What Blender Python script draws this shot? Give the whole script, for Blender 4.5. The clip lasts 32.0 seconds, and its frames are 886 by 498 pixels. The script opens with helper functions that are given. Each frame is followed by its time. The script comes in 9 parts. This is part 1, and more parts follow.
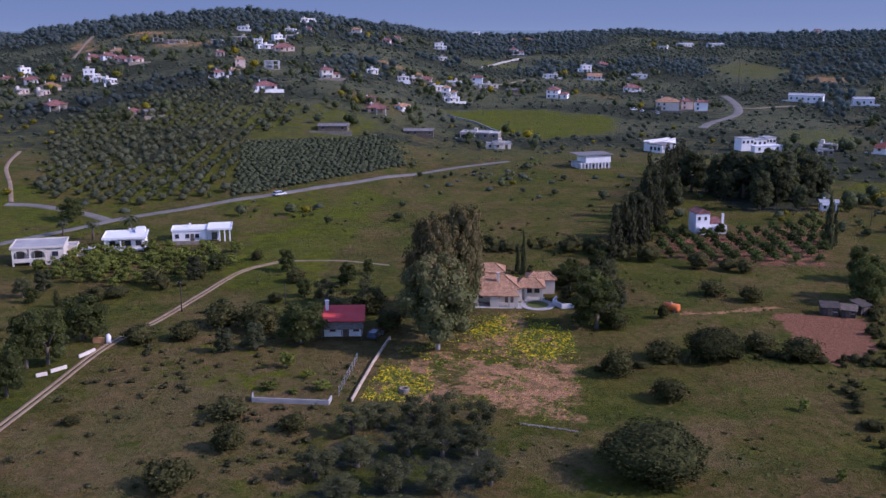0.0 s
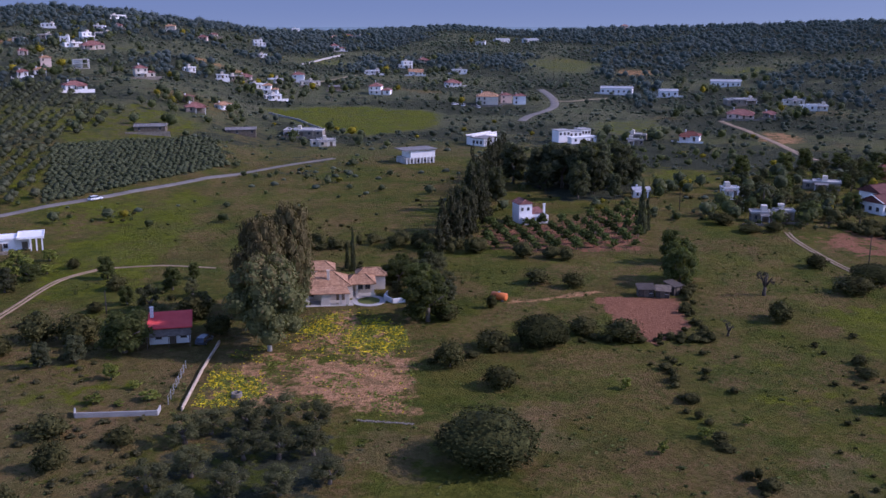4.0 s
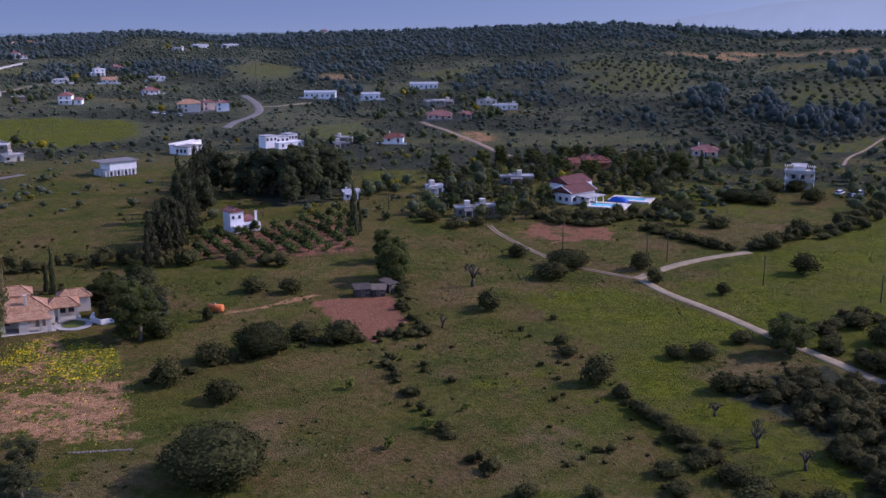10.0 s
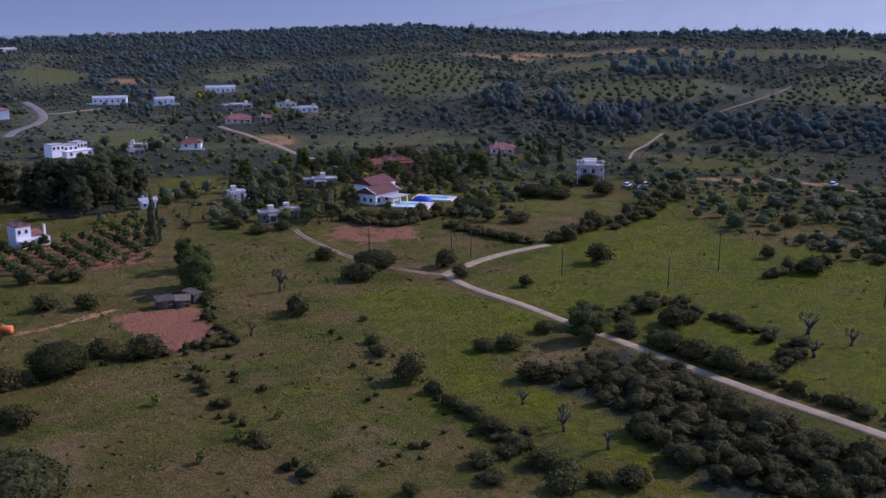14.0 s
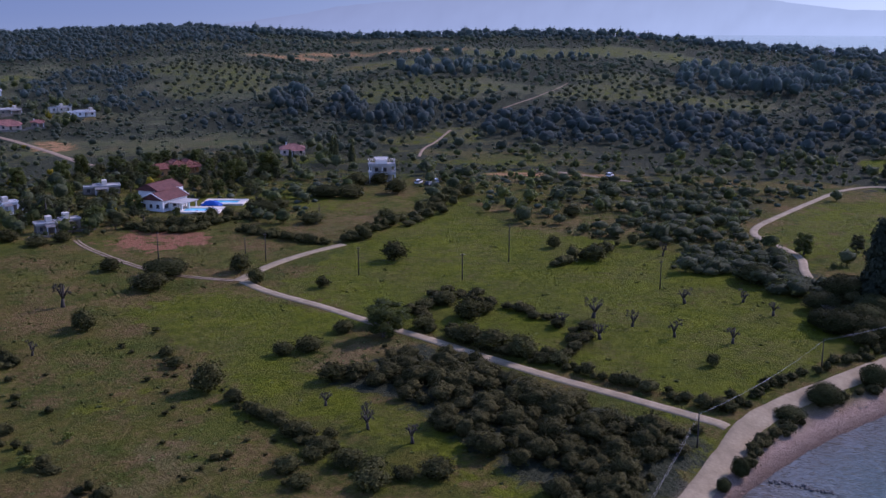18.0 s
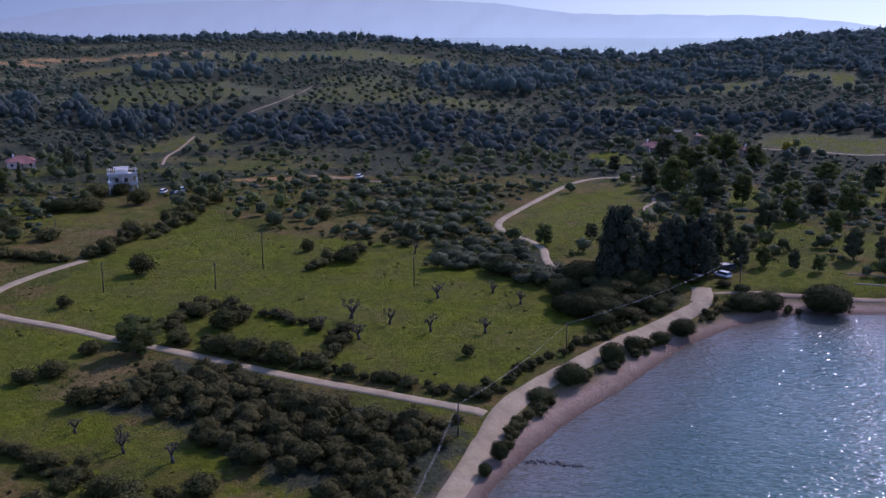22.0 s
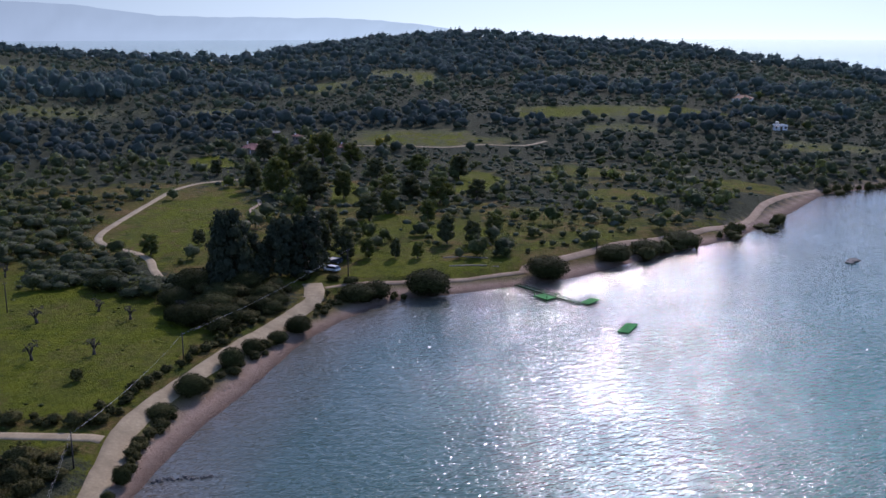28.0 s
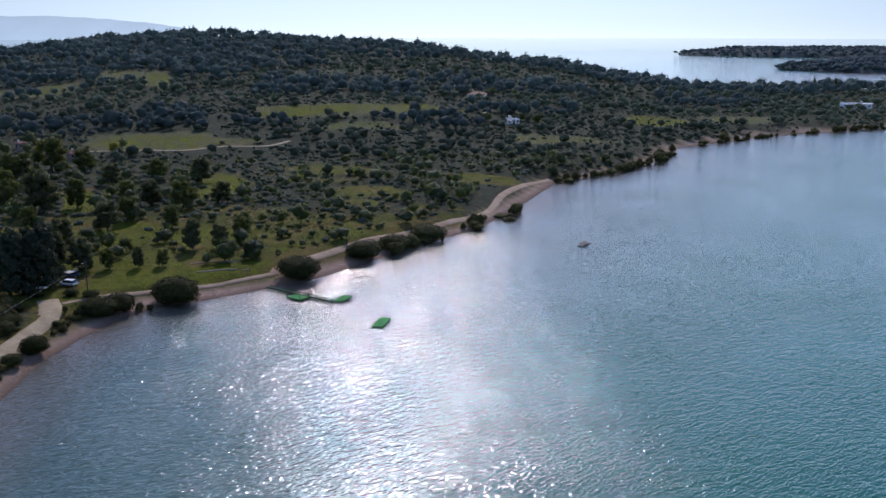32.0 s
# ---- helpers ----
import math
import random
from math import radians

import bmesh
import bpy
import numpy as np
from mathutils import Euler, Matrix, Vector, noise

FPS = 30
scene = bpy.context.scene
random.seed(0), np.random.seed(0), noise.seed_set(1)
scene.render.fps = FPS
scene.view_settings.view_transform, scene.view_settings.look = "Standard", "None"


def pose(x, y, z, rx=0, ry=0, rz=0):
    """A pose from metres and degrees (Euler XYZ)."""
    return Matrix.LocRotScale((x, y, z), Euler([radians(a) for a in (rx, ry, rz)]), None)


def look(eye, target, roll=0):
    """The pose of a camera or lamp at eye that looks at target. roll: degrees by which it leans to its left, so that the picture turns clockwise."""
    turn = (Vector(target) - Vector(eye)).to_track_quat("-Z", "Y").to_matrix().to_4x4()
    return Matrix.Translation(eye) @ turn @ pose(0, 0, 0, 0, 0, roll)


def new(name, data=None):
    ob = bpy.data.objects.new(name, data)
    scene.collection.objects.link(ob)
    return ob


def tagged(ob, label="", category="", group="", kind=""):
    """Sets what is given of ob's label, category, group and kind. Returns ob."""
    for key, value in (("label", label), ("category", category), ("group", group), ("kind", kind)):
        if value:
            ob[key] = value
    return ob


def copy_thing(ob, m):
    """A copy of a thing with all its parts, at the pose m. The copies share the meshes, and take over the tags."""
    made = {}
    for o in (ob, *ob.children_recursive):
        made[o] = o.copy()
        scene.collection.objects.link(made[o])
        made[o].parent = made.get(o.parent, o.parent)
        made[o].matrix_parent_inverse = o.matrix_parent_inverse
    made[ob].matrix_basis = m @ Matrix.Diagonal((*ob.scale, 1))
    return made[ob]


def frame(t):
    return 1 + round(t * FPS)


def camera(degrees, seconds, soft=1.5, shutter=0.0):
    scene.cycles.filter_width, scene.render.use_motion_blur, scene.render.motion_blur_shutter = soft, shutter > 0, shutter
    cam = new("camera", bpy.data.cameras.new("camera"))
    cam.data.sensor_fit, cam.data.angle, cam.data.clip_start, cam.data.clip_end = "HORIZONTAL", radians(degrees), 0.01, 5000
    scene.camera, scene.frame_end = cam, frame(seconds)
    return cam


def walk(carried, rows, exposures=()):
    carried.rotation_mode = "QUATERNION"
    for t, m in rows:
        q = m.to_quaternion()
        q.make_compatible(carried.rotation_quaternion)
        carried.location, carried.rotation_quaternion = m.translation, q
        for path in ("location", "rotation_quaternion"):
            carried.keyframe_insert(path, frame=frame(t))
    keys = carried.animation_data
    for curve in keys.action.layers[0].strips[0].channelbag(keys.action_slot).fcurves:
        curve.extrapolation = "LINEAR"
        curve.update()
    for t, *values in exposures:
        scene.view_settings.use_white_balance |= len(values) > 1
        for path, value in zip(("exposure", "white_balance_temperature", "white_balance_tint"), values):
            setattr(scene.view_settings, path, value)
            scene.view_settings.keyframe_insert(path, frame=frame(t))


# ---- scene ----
cam = camera(48.46, 32.0)
EYE = 60.0
PATH = [
    (0.0, 76.772, -0.033, 0.000),
    (0.5, 76.697, -0.037, -1.360),
    (1.0, 76.643, -0.034, -2.857),
    (1.5, 76.582, -0.029, -4.701),
    (2.0, 76.559, -0.027, -6.257),
    (2.5, 76.546, -0.021, -7.516),
    (4.5, 76.580, 0.005, -11.119),
    (5.0, 76.578, 0.004, -12.213),
    (5.5, 76.583, 0.008, -13.425),
    (6.0, 76.610, -0.002, -14.859),
    (6.5, 76.618, -0.007, -16.383),
    (7.0, 76.656, -0.015, -18.144),
    (7.5, 76.687, -0.006, -19.812),
    (8.0, 76.745, -0.005, -21.393),
    (8.5, 76.771, -0.004, -22.902),
    (9.0, 76.809, -0.018, -24.295),
    (9.5, 76.825, -0.017, -25.664),
    (10.0, 76.845, -0.009, -27.139),
    (10.5, 76.895, -0.005, -28.228),
    (11.0, 76.924, -0.008, -29.126),
    (11.5, 76.952, -0.004, -30.330),
    (12.0, 76.968, 0.006, -32.029),
    (12.5, 76.987, 0.010, -33.768),
    (13.0, 76.997, 0.014, -35.390),
    (13.5, 76.981, 0.023, -36.943),
    (14.0, 76.954, 0.020, -38.649),
    (14.5, 76.957, 0.018, -40.426),
    (15.0, 76.961, 0.022, -42.189),
    (15.5, 76.933, 0.019, -43.914),
    (17.5, 76.933, -0.036, -49.407),
    (18.0, 76.945, -0.031, -50.798),
    (18.5, 76.962, -0.029, -52.160),
    (19.0, 76.979, -0.020, -53.508),
    (19.5, 76.985, -0.004, -54.986),
    (20.0, 77.029, -0.001, -56.439),
    (20.5, 77.030, 0.002, -57.825),
    (21.0, 77.061, -0.006, -59.650),
    (21.5, 77.107, 0.004, -62.704),
    (22.0, 77.118, 0.019, -65.412),
    (22.5, 77.130, 0.022, -67.286),
    (23.0, 77.156, 0.032, -68.783),
    (23.5, 77.163, 0.016, -70.398),
    (24.0, 77.171, 0.003, -72.158),
    (24.5, 77.219, -0.003, -74.326),
    (25.0, 77.212, 0.008, -76.516),
    (25.5, 77.211, 0.012, -78.791),
    (26.0, 77.213, 0.016, -80.993),
    (26.5, 77.234, 0.018, -83.025),
    (28.5, 77.226, 0.016, -89.986),
    (29.0, 77.201, 0.014, -91.544),
    (29.5, 77.204, 0.015, -93.237),
    (30.0, 77.197, 0.011, -94.829),
    (30.5, 77.204, 0.012, -96.515),
    (31.0, 77.223, 0.017, -98.650),
    (31.5, 77.195, 0.013, -100.992),
    (32.0, 77.182, 0.007, -103.221),
]
walk(cam, [(t, pose(0, 0, EYE, rx, ry, rz)) for t, rx, ry, rz in PATH],
     exposures=[(0.0, 0.45, 5600, 41), (14.0, 0.46, 5680, 43), (18.0, 0.44, 5550, 43), (22.0, 0.45, 5520, 43), (25.0, 0.46, 5680, 36), (26.5, 0.45, 5760, 32), (29.0, 0.41, 5900, 28), (32.0, 0.38, 5880, 26)])

# ---- sky and sun ----
SUN_AZ, SUN_EL = 103.2, 34.0
world = bpy.data.worlds.new("sky")
scene.world = world
world.use_nodes = True
sky = world.node_tree.nodes.new("ShaderNodeTexSky")
sky.sky_type = "NISHITA"
sky.sun_disc = False
sky.sun_elevation, sky.sun_rotation = radians(SUN_EL), radians(SUN_AZ)
sky.air_density, sky.dust_density, sky.ozone_density = 1.0, 0.4, 3.0
world.node_tree.nodes["Background"].inputs["Strength"].default_value = 0.15
world.node_tree.links.new(sky.outputs[0], world.node_tree.nodes["Background"].inputs["Color"])
sun = new("sun", bpy.data.lights.new("sun", "SUN"))
sun.data.energy, sun.data.angle, sun.data.color = 2.8, radians(0.55), (1.0, 0.93, 0.84)
sun.matrix_world = look((0, 0, 300), (-math.sin(radians(SUN_AZ)), -math.cos(radians(SUN_AZ)), 300 - math.tan(radians(SUN_EL))))

# ---- lie of the land ----
SKY_AZ = [-180, -60, -30, -24, -21, -16.6, -12, -7.4, -3.3, 0.5, 3.7, 7, 11, 14.6, 19, 25, 33.5, 37.5, 45, 51, 60, 64, 68, 77,
          82, 86, 89.6, 92.7, 96, 100, 103, 106, 110, 112, 117, 120, 124, 130, 140, 180]
RIDGE_Z = [12, 20, 40, 40, 49, 59, 66, 62, 51, 39, 35, 38, 42, 35, 40, 44, 51, 53, 41.5, 45.5, 46, 40, 33.5, 26,
           40, 47, 51, 47, 42, 40, 34, 27, 22, 15, 4.5, 4.5, 6, 5, 4, 3]
RIDGE_R = [900, 900, 1000, 1000, 1000, 1000, 1000, 1000, 1050, 1250, 1350, 1400, 1400, 1350, 1300, 1250, 1150, 1100, 1050, 1000, 1000, 1000, 1000, 1000,
           1050, 1100, 1100, 1080, 1050, 1050, 1000, 980, 950, 930, 900, 900, 920, 950, 950, 950]
FOOT_R = [400, 350, 300, 290, 290, 290, 290, 300, 330, 400, 450, 480, 500, 500, 500, 500, 480, 450, 430, 420, 420, 420, 420, 420,
          420, 420, 420, 420, 430, 440, 460, 480, 500, 520, 560, 600, 600, 620, 650, 650]
SHORE = [(-900, -2600), (-420, -520), (-120, -140), (-40, -40), (0, 8), (40, 30), (80, 43), (112, 44), (125, 43.4), (140, 41.3), (155, 37.6),
         (182, 32.7), (196, 27), (208, 20), (215, 13), (219, 2), (226, -12), (233, -24), (251, -43), (266, -59), (281, -77), (315, -101),
         (358, -128), (387, -174), (410, -196), (452, -227), (492, -305), (510, -390), (540, -480), (640, -600), (900, -900), (1500, -2600)]


def shore_distance(x, y):
    """Metres from the waterline: positive on land, negative in the bay."""
    pts = np.array(SHORE, float)
    best = np.full(x.shape, 1e9)
    inside = np.zeros(x.shape, bool)
    ring = np.vstack([pts, pts[:1]])
    for i, ((ax, ay), (bx, by)) in enumerate(zip(ring[:-1], ring[1:])):
        dx, dy = bx - ax, by - ay
        if i < len(pts) - 1:
            u = np.clip(((x - ax) * dx + (y - ay) * dy) / (dx * dx + dy * dy), 0, 1)
            best = np.minimum(best, np.hypot(x - ax - u * dx, y - ay - u * dy))
        if dy:
            cross = ((ay > y) != (by > y)) & (x < ax + (y - ay) * dx / dy)
            inside ^= cross
    return np.where(inside, -best, best)


def ripple(x, y):
    """Gentle unevenness, a few smooth waves laid over one another."""
    return (np.sin(x / 37 + y / 53) + np.sin(x / 61 - y / 29 + 2) + 0.6 * np.sin(x / 17 + 1) * np.sin(y / 19)
            + 0.4 * np.sin(x / 9.1 + y / 13) * np.sin(y / 7.7 - x / 21))


def land_height(x, y):
    x, y = np.asarray(x, float), np.asarray(y, float)
    r = np.hypot(x, y)
    az = np.degrees(np.arctan2(x, y))
    top, far, foot = (np.interp(az, SKY_AZ, v) for v in (RIDGE_Z, RIDGE_R, FOOT_R))
    base = 1.9 + 0.0035 * np.minimum(r, 500)
    u = np.clip((r - foot) / (far - foot), 0, 1)
    up = u ** 1.25 * (1 + 0.35 * (1 - u))
    h = base + (top - base) * np.minimum(up, 1)
    h += ripple(x, y) * (0.16 + 1.1 * u * (1 - u))
    h += 5 * u * (1 - u) * np.sin(az * 0.55 + r / 140)
    back = np.clip((r - far) / 500, 0, None)
    h -= back * back * 45 + back * 15
    d = shore_distance(x, y)
    h = np.where(d > 0, np.minimum(h, 0.02 + 0.13 * np.minimum(d, 6) + np.clip(d - 6, 0, None) * 0.35), -0.09 * np.minimum(-d, 60))
    return np.maximum(h, -6)


# ---- plan, in metres ----
COAST_ROAD = [(103.0, 47.2), (110.1, 48.0), (123.9, 49.7), (133.0, 50.7), (144.3, 49.7), (158.2, 46.6), (175.2, 42.5), (190.6, 37.8), (201.6, 34.5), (206.6, 33.4)]
SHORE_PATH = [(234.6, -13.2), (236.7, -13.9), (246.6, -24.6), (254.6, -32.9), (262.9, -41.1), (271.7, -53.2), (284.1, -67.8), (301.1, -85.0), (327.9, -98.7), (349.5, -114.0), (364.4, -129.3)]
SHORE_FOOTPATH = [(213.0, 32.5), (217.5, 26.0), (222.3, 16.4), (226.4, 2.5), (229.5, -3.5), (234.6, -13.2)]
FORECOURT = [(205.5, 34.0), (211.5, 34.6), (216.5, 36.0)]
FARM_LANE = [(130.4, 52.6), (130.6, 64.5), (130.9, 74.9), (131.2, 86.1), (132.0, 98.4), (133.3, 112.1), (133.9, 126.4), (135.5, 142.8), (135.7, 159.2), (138.1, 170.7)]
LANE_BRANCH = [(137.3, 172.0), (151.8, 177.1), (164.9, 179.3), (178.6, 179.3)]
FIELD_TRACK = [(137.2, 172.8), (132.4, 184.0), (130.7, 192.5), (130.9, 204.2), (132.1, 218.2), (133.8, 228.7), (136.2, 237.0)]
FAR_LANE = [(220.5, 72.2), (228.4, 76.3), (237.4, 80.0), (244.7, 85.8), (251.0, 93.9), (257.9, 100.3), (267.5, 103.6), (282.9, 104.7), (301.5, 105.4), (318.0, 105.8), (342.5, 105.9), (358.6, 101.5), (365.3, 94.1), (370.4, 86.0)]
ASPHALT_ROAD = [(-119.3, 239.6), (-114.6, 248.3), (-104.0, 262.9), (-96.0, 275.9), (-88.8, 284.2), (-67.8, 302.8), (-53.9, 315.0), (-35.6, 333.8), (-17.2, 354.6), (1.3, 373.1), (26.4, 394.1)]
SIDE_ROAD = [(-132.9, 294.3), (-124.1, 293.7), (-114.0, 289.6), (-103.4, 283.5), (-96.1, 277.3)]
HILL_TRACK = [(-132.4, 297.1), (-143.5, 322.6), (-156.8, 351.2), (-165.4, 383.3)]
VALLEY_ROAD = [(184.0, 650.7), (181.4, 622.1), (176.3, 592.6), (168.8, 566.5), (158.3, 548.5), (145.2, 533.3), (134.8, 512.6)]
VALLEY_BRANCH = [(175.6, 590.2), (184.6, 585.4), (199.0, 590.2), (216.1, 595.9)]
STRIP_TRACK = [(320.2, 213.5), (319.7, 197.5), (317.4, 176.3), (316.9, 166.6)]
VILLAGE_LANE = [(34.3, 701.6), (47.6, 722.9), (69.3, 759.5)]
HILL_LANE = [(-250.4, 678.8), (-265.1, 737.5), (-281.5, 810.4)]
FAR_WALL = [(30.9, 826.4), (53.7, 897.5), (75.1, 944.3)]
GREEN_WALL = [(1.9, 537.0), (16.7, 519.9), (27.1, 490.6)]
CONCRETE_LANE = [(-64.1, 127.5), (-63.7, 131.9), (-62.0, 148.8), (-60.0, 167.6), (-55.1, 182.4), (-50.9, 201.4), (-46.3, 220.9), (-39.3, 230.0)]
FAINT_PATH = [(-38.7, 230.6), (-25.2, 231.5), (-12.6, 227.0)]
FAR_TRACK = [(235.5, 485.6), (233.8, 469.6), (232.5, 447.6), (226.2, 412.1), (217.3, 372.6), (215.3, 357.3)]
RED_TRACK = [(317.9, 272.5), (335.0, 284.4), (353.4, 292.4), (380.2, 305.4)]
SLOPE_TRACK = [(449.5, 324.4), (484.8, 331.2), (538.0, 345.6), (564.9, 353.9)]
WALL_DRIVE = [(-14.0, 141.7), (-13.1, 149.3), (-11.9, 158.5), (-9.7, 171.8)]
GARDEN_WALL = [(-29.5, 143.6), (-29.2, 141.6), (-17.4, 140.6), (-17.2, 142.6)]
FENCE_LINE = [(-16.2, 144.4), (-15.5, 153.9), (-14.7, 159.9)]
STONE_EDGE = [(11.2, 133.6), (15.2, 132.3), (19.2, 131.1)]
LANE_WALL = [(-66.4, 151.7), (-65.0, 152.7)]
LANE_WALL_B = [(-64.8, 153.7), (-63.0, 155.9)]
LANE_WALL_C = [(-62.7, 160.9), (-61.2, 164.5)]
DIRT_DRIVE = [(46.0, 189.3), (54.0, 188.3), (62.1, 190.8), (67.6, 192.1)]
TERRACE_A = [(242.4, 6.7), (243.8, 1.1), (242.4, -4.5)]
TERRACE_B = [(234.0, 5.0), (235.0, -1.1), (235.2, -7.1)]
TAVERN_TRACK = [(326.9, 71.7), (318.0, 69.4), (308.0, 70.0), (295.2, 66.8), (286.0, 66.2)]
FAR_PALE_PATH = [(459.3, 54.5), (458.0, 36.0), (454.7, 12.3), (463.8, -6.1), (465.3, -24.8), (478.8, -36.6)]
HEDGE_A = [(26, 156), (43, 160), (59, 162), (78, 159)]
HEDGE_B = [(64, 146), (62, 130), (60, 116), (60, 102)]
HEDGE_C = [(90, 116), (89, 102), (87, 92), (87, 84)]
HEDGE_D = [(135, 120), (137, 97), (136, 78), (135, 61), (136, 52)]
HEDGE_E = [(138, 55), (153, 53), (171, 48), (198, 40)]
HEDGE_F = [(177, 177), (200, 185), (237, 194), (269, 209)]
HEDGE_G = [(176, 216), (175, 198), (175, 183)]
HEDGE_H = [(13, 244), (29, 245), (49, 230), (66, 218)]
HEDGE_I = [(11, 245), (25, 245), (39, 240), (46, 232)]
HEDGE_J = [(43, 235), (54, 264), (70, 315), (82, 353)]
HEDGE_K = [(173, 212), (175, 194), (177, 182)]
HEDGE_L = [(253, -45), (265, -58), (277, -73), (306, -95)]
HEDGE_M = [(359, -130), (383, -170), (406, -194), (440, -218)]
HEDGE_N = [(450, -226), (469, -261), (490, -314), (508, -385)]
HEDGE_O = [(154, 245), (158, 229), (185, 231), (198, 234)]
HEDGE_P = [(50, 244), (62, 280), (75, 325), (90, 375)]
HEDGE_Q = [(207, 30), (209, 24), (214, 16)]
HEDGE_R = [(-76, 191), (-67, 202), (-57, 211), (-50, 221)]
HEDGE_S = [(194, 123), (217, 122), (229, 115)]
HEDGE_T = [(78, 159), (82, 177), (89, 193)]
HEDGE_U = [(154, 240), (158, 228), (163, 223), (175, 227), (185, 225), (190, 221)]
HEDGE_V = [(172, 212), (172, 205), (173, 199), (174, 193), (174, 187)]
YARD = [(-13, 143), (-9, 167), (-1, 170), (7, 188), (17, 189), (24, 181), (24, 160), (19, 134), (10, 135), (-2, 140)]
FLOWERS_A = [(14, 172), (18, 180), (24, 176), (24, 169), (17, 162), (13, 164)]
FLOWERS_B = [(-12, 144), (-11, 157), (-4, 156), (-3, 147), (-6, 143)]
FLOWERS_C = [(5, 177), (12, 186), (13, 177), (7, 172)]
PLOT = [(66, 189), (83, 185), (77, 167), (68, 159), (64, 166)]
POOL_FIELD = [(138, 233), (162, 235), (166, 216), (156, 205), (144, 208), (137, 217)]
DRY_A = [(65, 110), (74, 114), (82, 112), (74, 102), (65, 98)]
DRY_B = [(30, 132), (38, 137), (43, 129), (40, 118), (32, 118)]
DRY_C = [(-39, 132), (-35, 160), (-22, 166), (-17, 147), (-24, 128), (-26, 115)]
DRY_D = [(50, 106), (65, 108), (67, 97), (62, 94), (51, 101)]
DRY_E = [(111, 122), (122, 122), (129, 118), (127, 111), (118, 113), (108, 116)]
DRY_F = [(9, 132), (16, 130), (23, 127), (22, 119), (18, 113), (7, 117)]
DRY_G = [(147, 124), (152, 114), (144, 100), (139, 103), (135, 109), (138, 116)]
GREEN_A = [(-48, 202), (-28, 212), (-17, 316), (-28, 334), (-42, 273), (-54, 259)]
LUSH_STRIP = [(108, 172), (130, 170), (133, 129), (109, 125), (107, 110), (106, 96), (102, 74), (96, 79), (96, 94), (92, 114), (101, 133)]
BIG_FIELD = [(138, 162), (177, 177), (257, 205), (225, 159), (225, 111), (216, 68), (178, 47), (136, 56), (134, 118)]
MID_FIELD = [(172, 195), (219, 231), (259, 212), (182, 176)]
WEST_DRY = [(-62, 128), (-53, 175), (-43, 211), (-22, 160), (-13, 132), (-18, 111), (-53, 108)]
FAR_GREEN = [(-4, 562), (39, 586), (99, 555), (87, 497), (47, 468), (24, 490)]
ORCHARD = [(-128, 304), (-177, 452), (-111, 536), (-61, 477), (-81, 397), (-73, 347), (-70, 311), (-100, 293)]
DARK_GROVE = [(-81, 397), (-53, 414), (-21, 427), (-14, 375), (-44, 335), (-67, 308)]
SLOPE_FIELD = [(-95, 472), (-58, 499), (-25, 456), (-35, 421), (-77, 402)]
LANE_FIELD = [(258, 98), (312, 104), (359, 85), (313, 74), (257, 70), (230, 75)]
SCRUB_A = [(107, 111), (123, 112), (129, 110), (127, 95), (126, 79), (124, 64), (124, 54), (113, 50), (104, 47), (96, 52), (97, 64), (99, 75), (104, 84), (108, 94), (107, 105)]
SCRUB_RING = [(143, 124), (158, 127), (158, 110), (152, 90), (135, 90), (138, 105)]
SCRUB_B = [(207, 101), (226, 102), (243, 88), (230, 75), (206, 62), (205, 79)]
SCRUB_C = [(227, 136), (254, 141), (285, 139), (268, 102), (244, 97), (231, 114)]
SHRUBBY = [(287, 193), (317, 183), (330, 144), (322, 118), (271, 104), (264, 129), (266, 149), (264, 169)]
GARDEN_TREES = [(-94, 202), (-91, 211), (-95, 238), (-72, 244), (-51, 245), (-42, 227), (-48, 221), (-59, 206), (-80, 202), (-87, 185)]
ROUGH_WEST = [(-48, 172), (-38, 211), (-11, 222), (-9, 186), (-22, 165), (-35, 160)]
GARDEN_POOL = [(129, 246), (152, 307), (203, 343), (248, 355), (270, 320), (240, 272), (192, 237), (161, 229)]
VILLA_GARDEN = [(24, 186), (27, 217), (37, 227), (39, 203), (34, 176)]
GROVE = [(-15, 131), (-7, 139), (8, 137), (9, 124), (7, 110), (-18, 110)]
CITRUS = [(50, 235), (59, 264), (78, 261), (110, 276), (91, 224), (70, 225)]
LEMON_GROVE = [(-93, 216), (-94, 235), (-77, 244), (-52, 241), (-49, 227), (-72, 206)]
PINE_WOOD = [(89, 321), (106, 363), (143, 377), (129, 322), (108, 291), (90, 291)]
LAWN_A = [(195, 332), (210, 341), (214, 335), (207, 318), (192, 316)]
LAWN_B = [(270, 301), (301, 308), (288, 293), (269, 285), (262, 290)]
LAWN_C = [(232, 307), (243, 311), (232, 291), (221, 288)]
BARE = [(1, 157), (8, 162), (17, 160), (23, 158), (19, 135), (11, 137), (1, 145)]
CLEARING = [(221, 29), (248, 30), (264, 14), (241, 6), (244, -12), (235, -13), (226, 7)]
FAR_STRIP = [(589, -25), (594, -86), (594, -147), (568, -141), (545, -71), (558, -26)]
FAR_PATCH = [(753, 46), (758, 25), (690, 20), (678, 39)]
FAR_MEADOW = [(500, 57), (503, 0), (471, -1), (460, 50)]
PARKLAND = [(229, 32), (355, 36), (351, -33), (350, -95), (346, -114), (299, -83), (265, -41), (243, -13), (227, 8)]
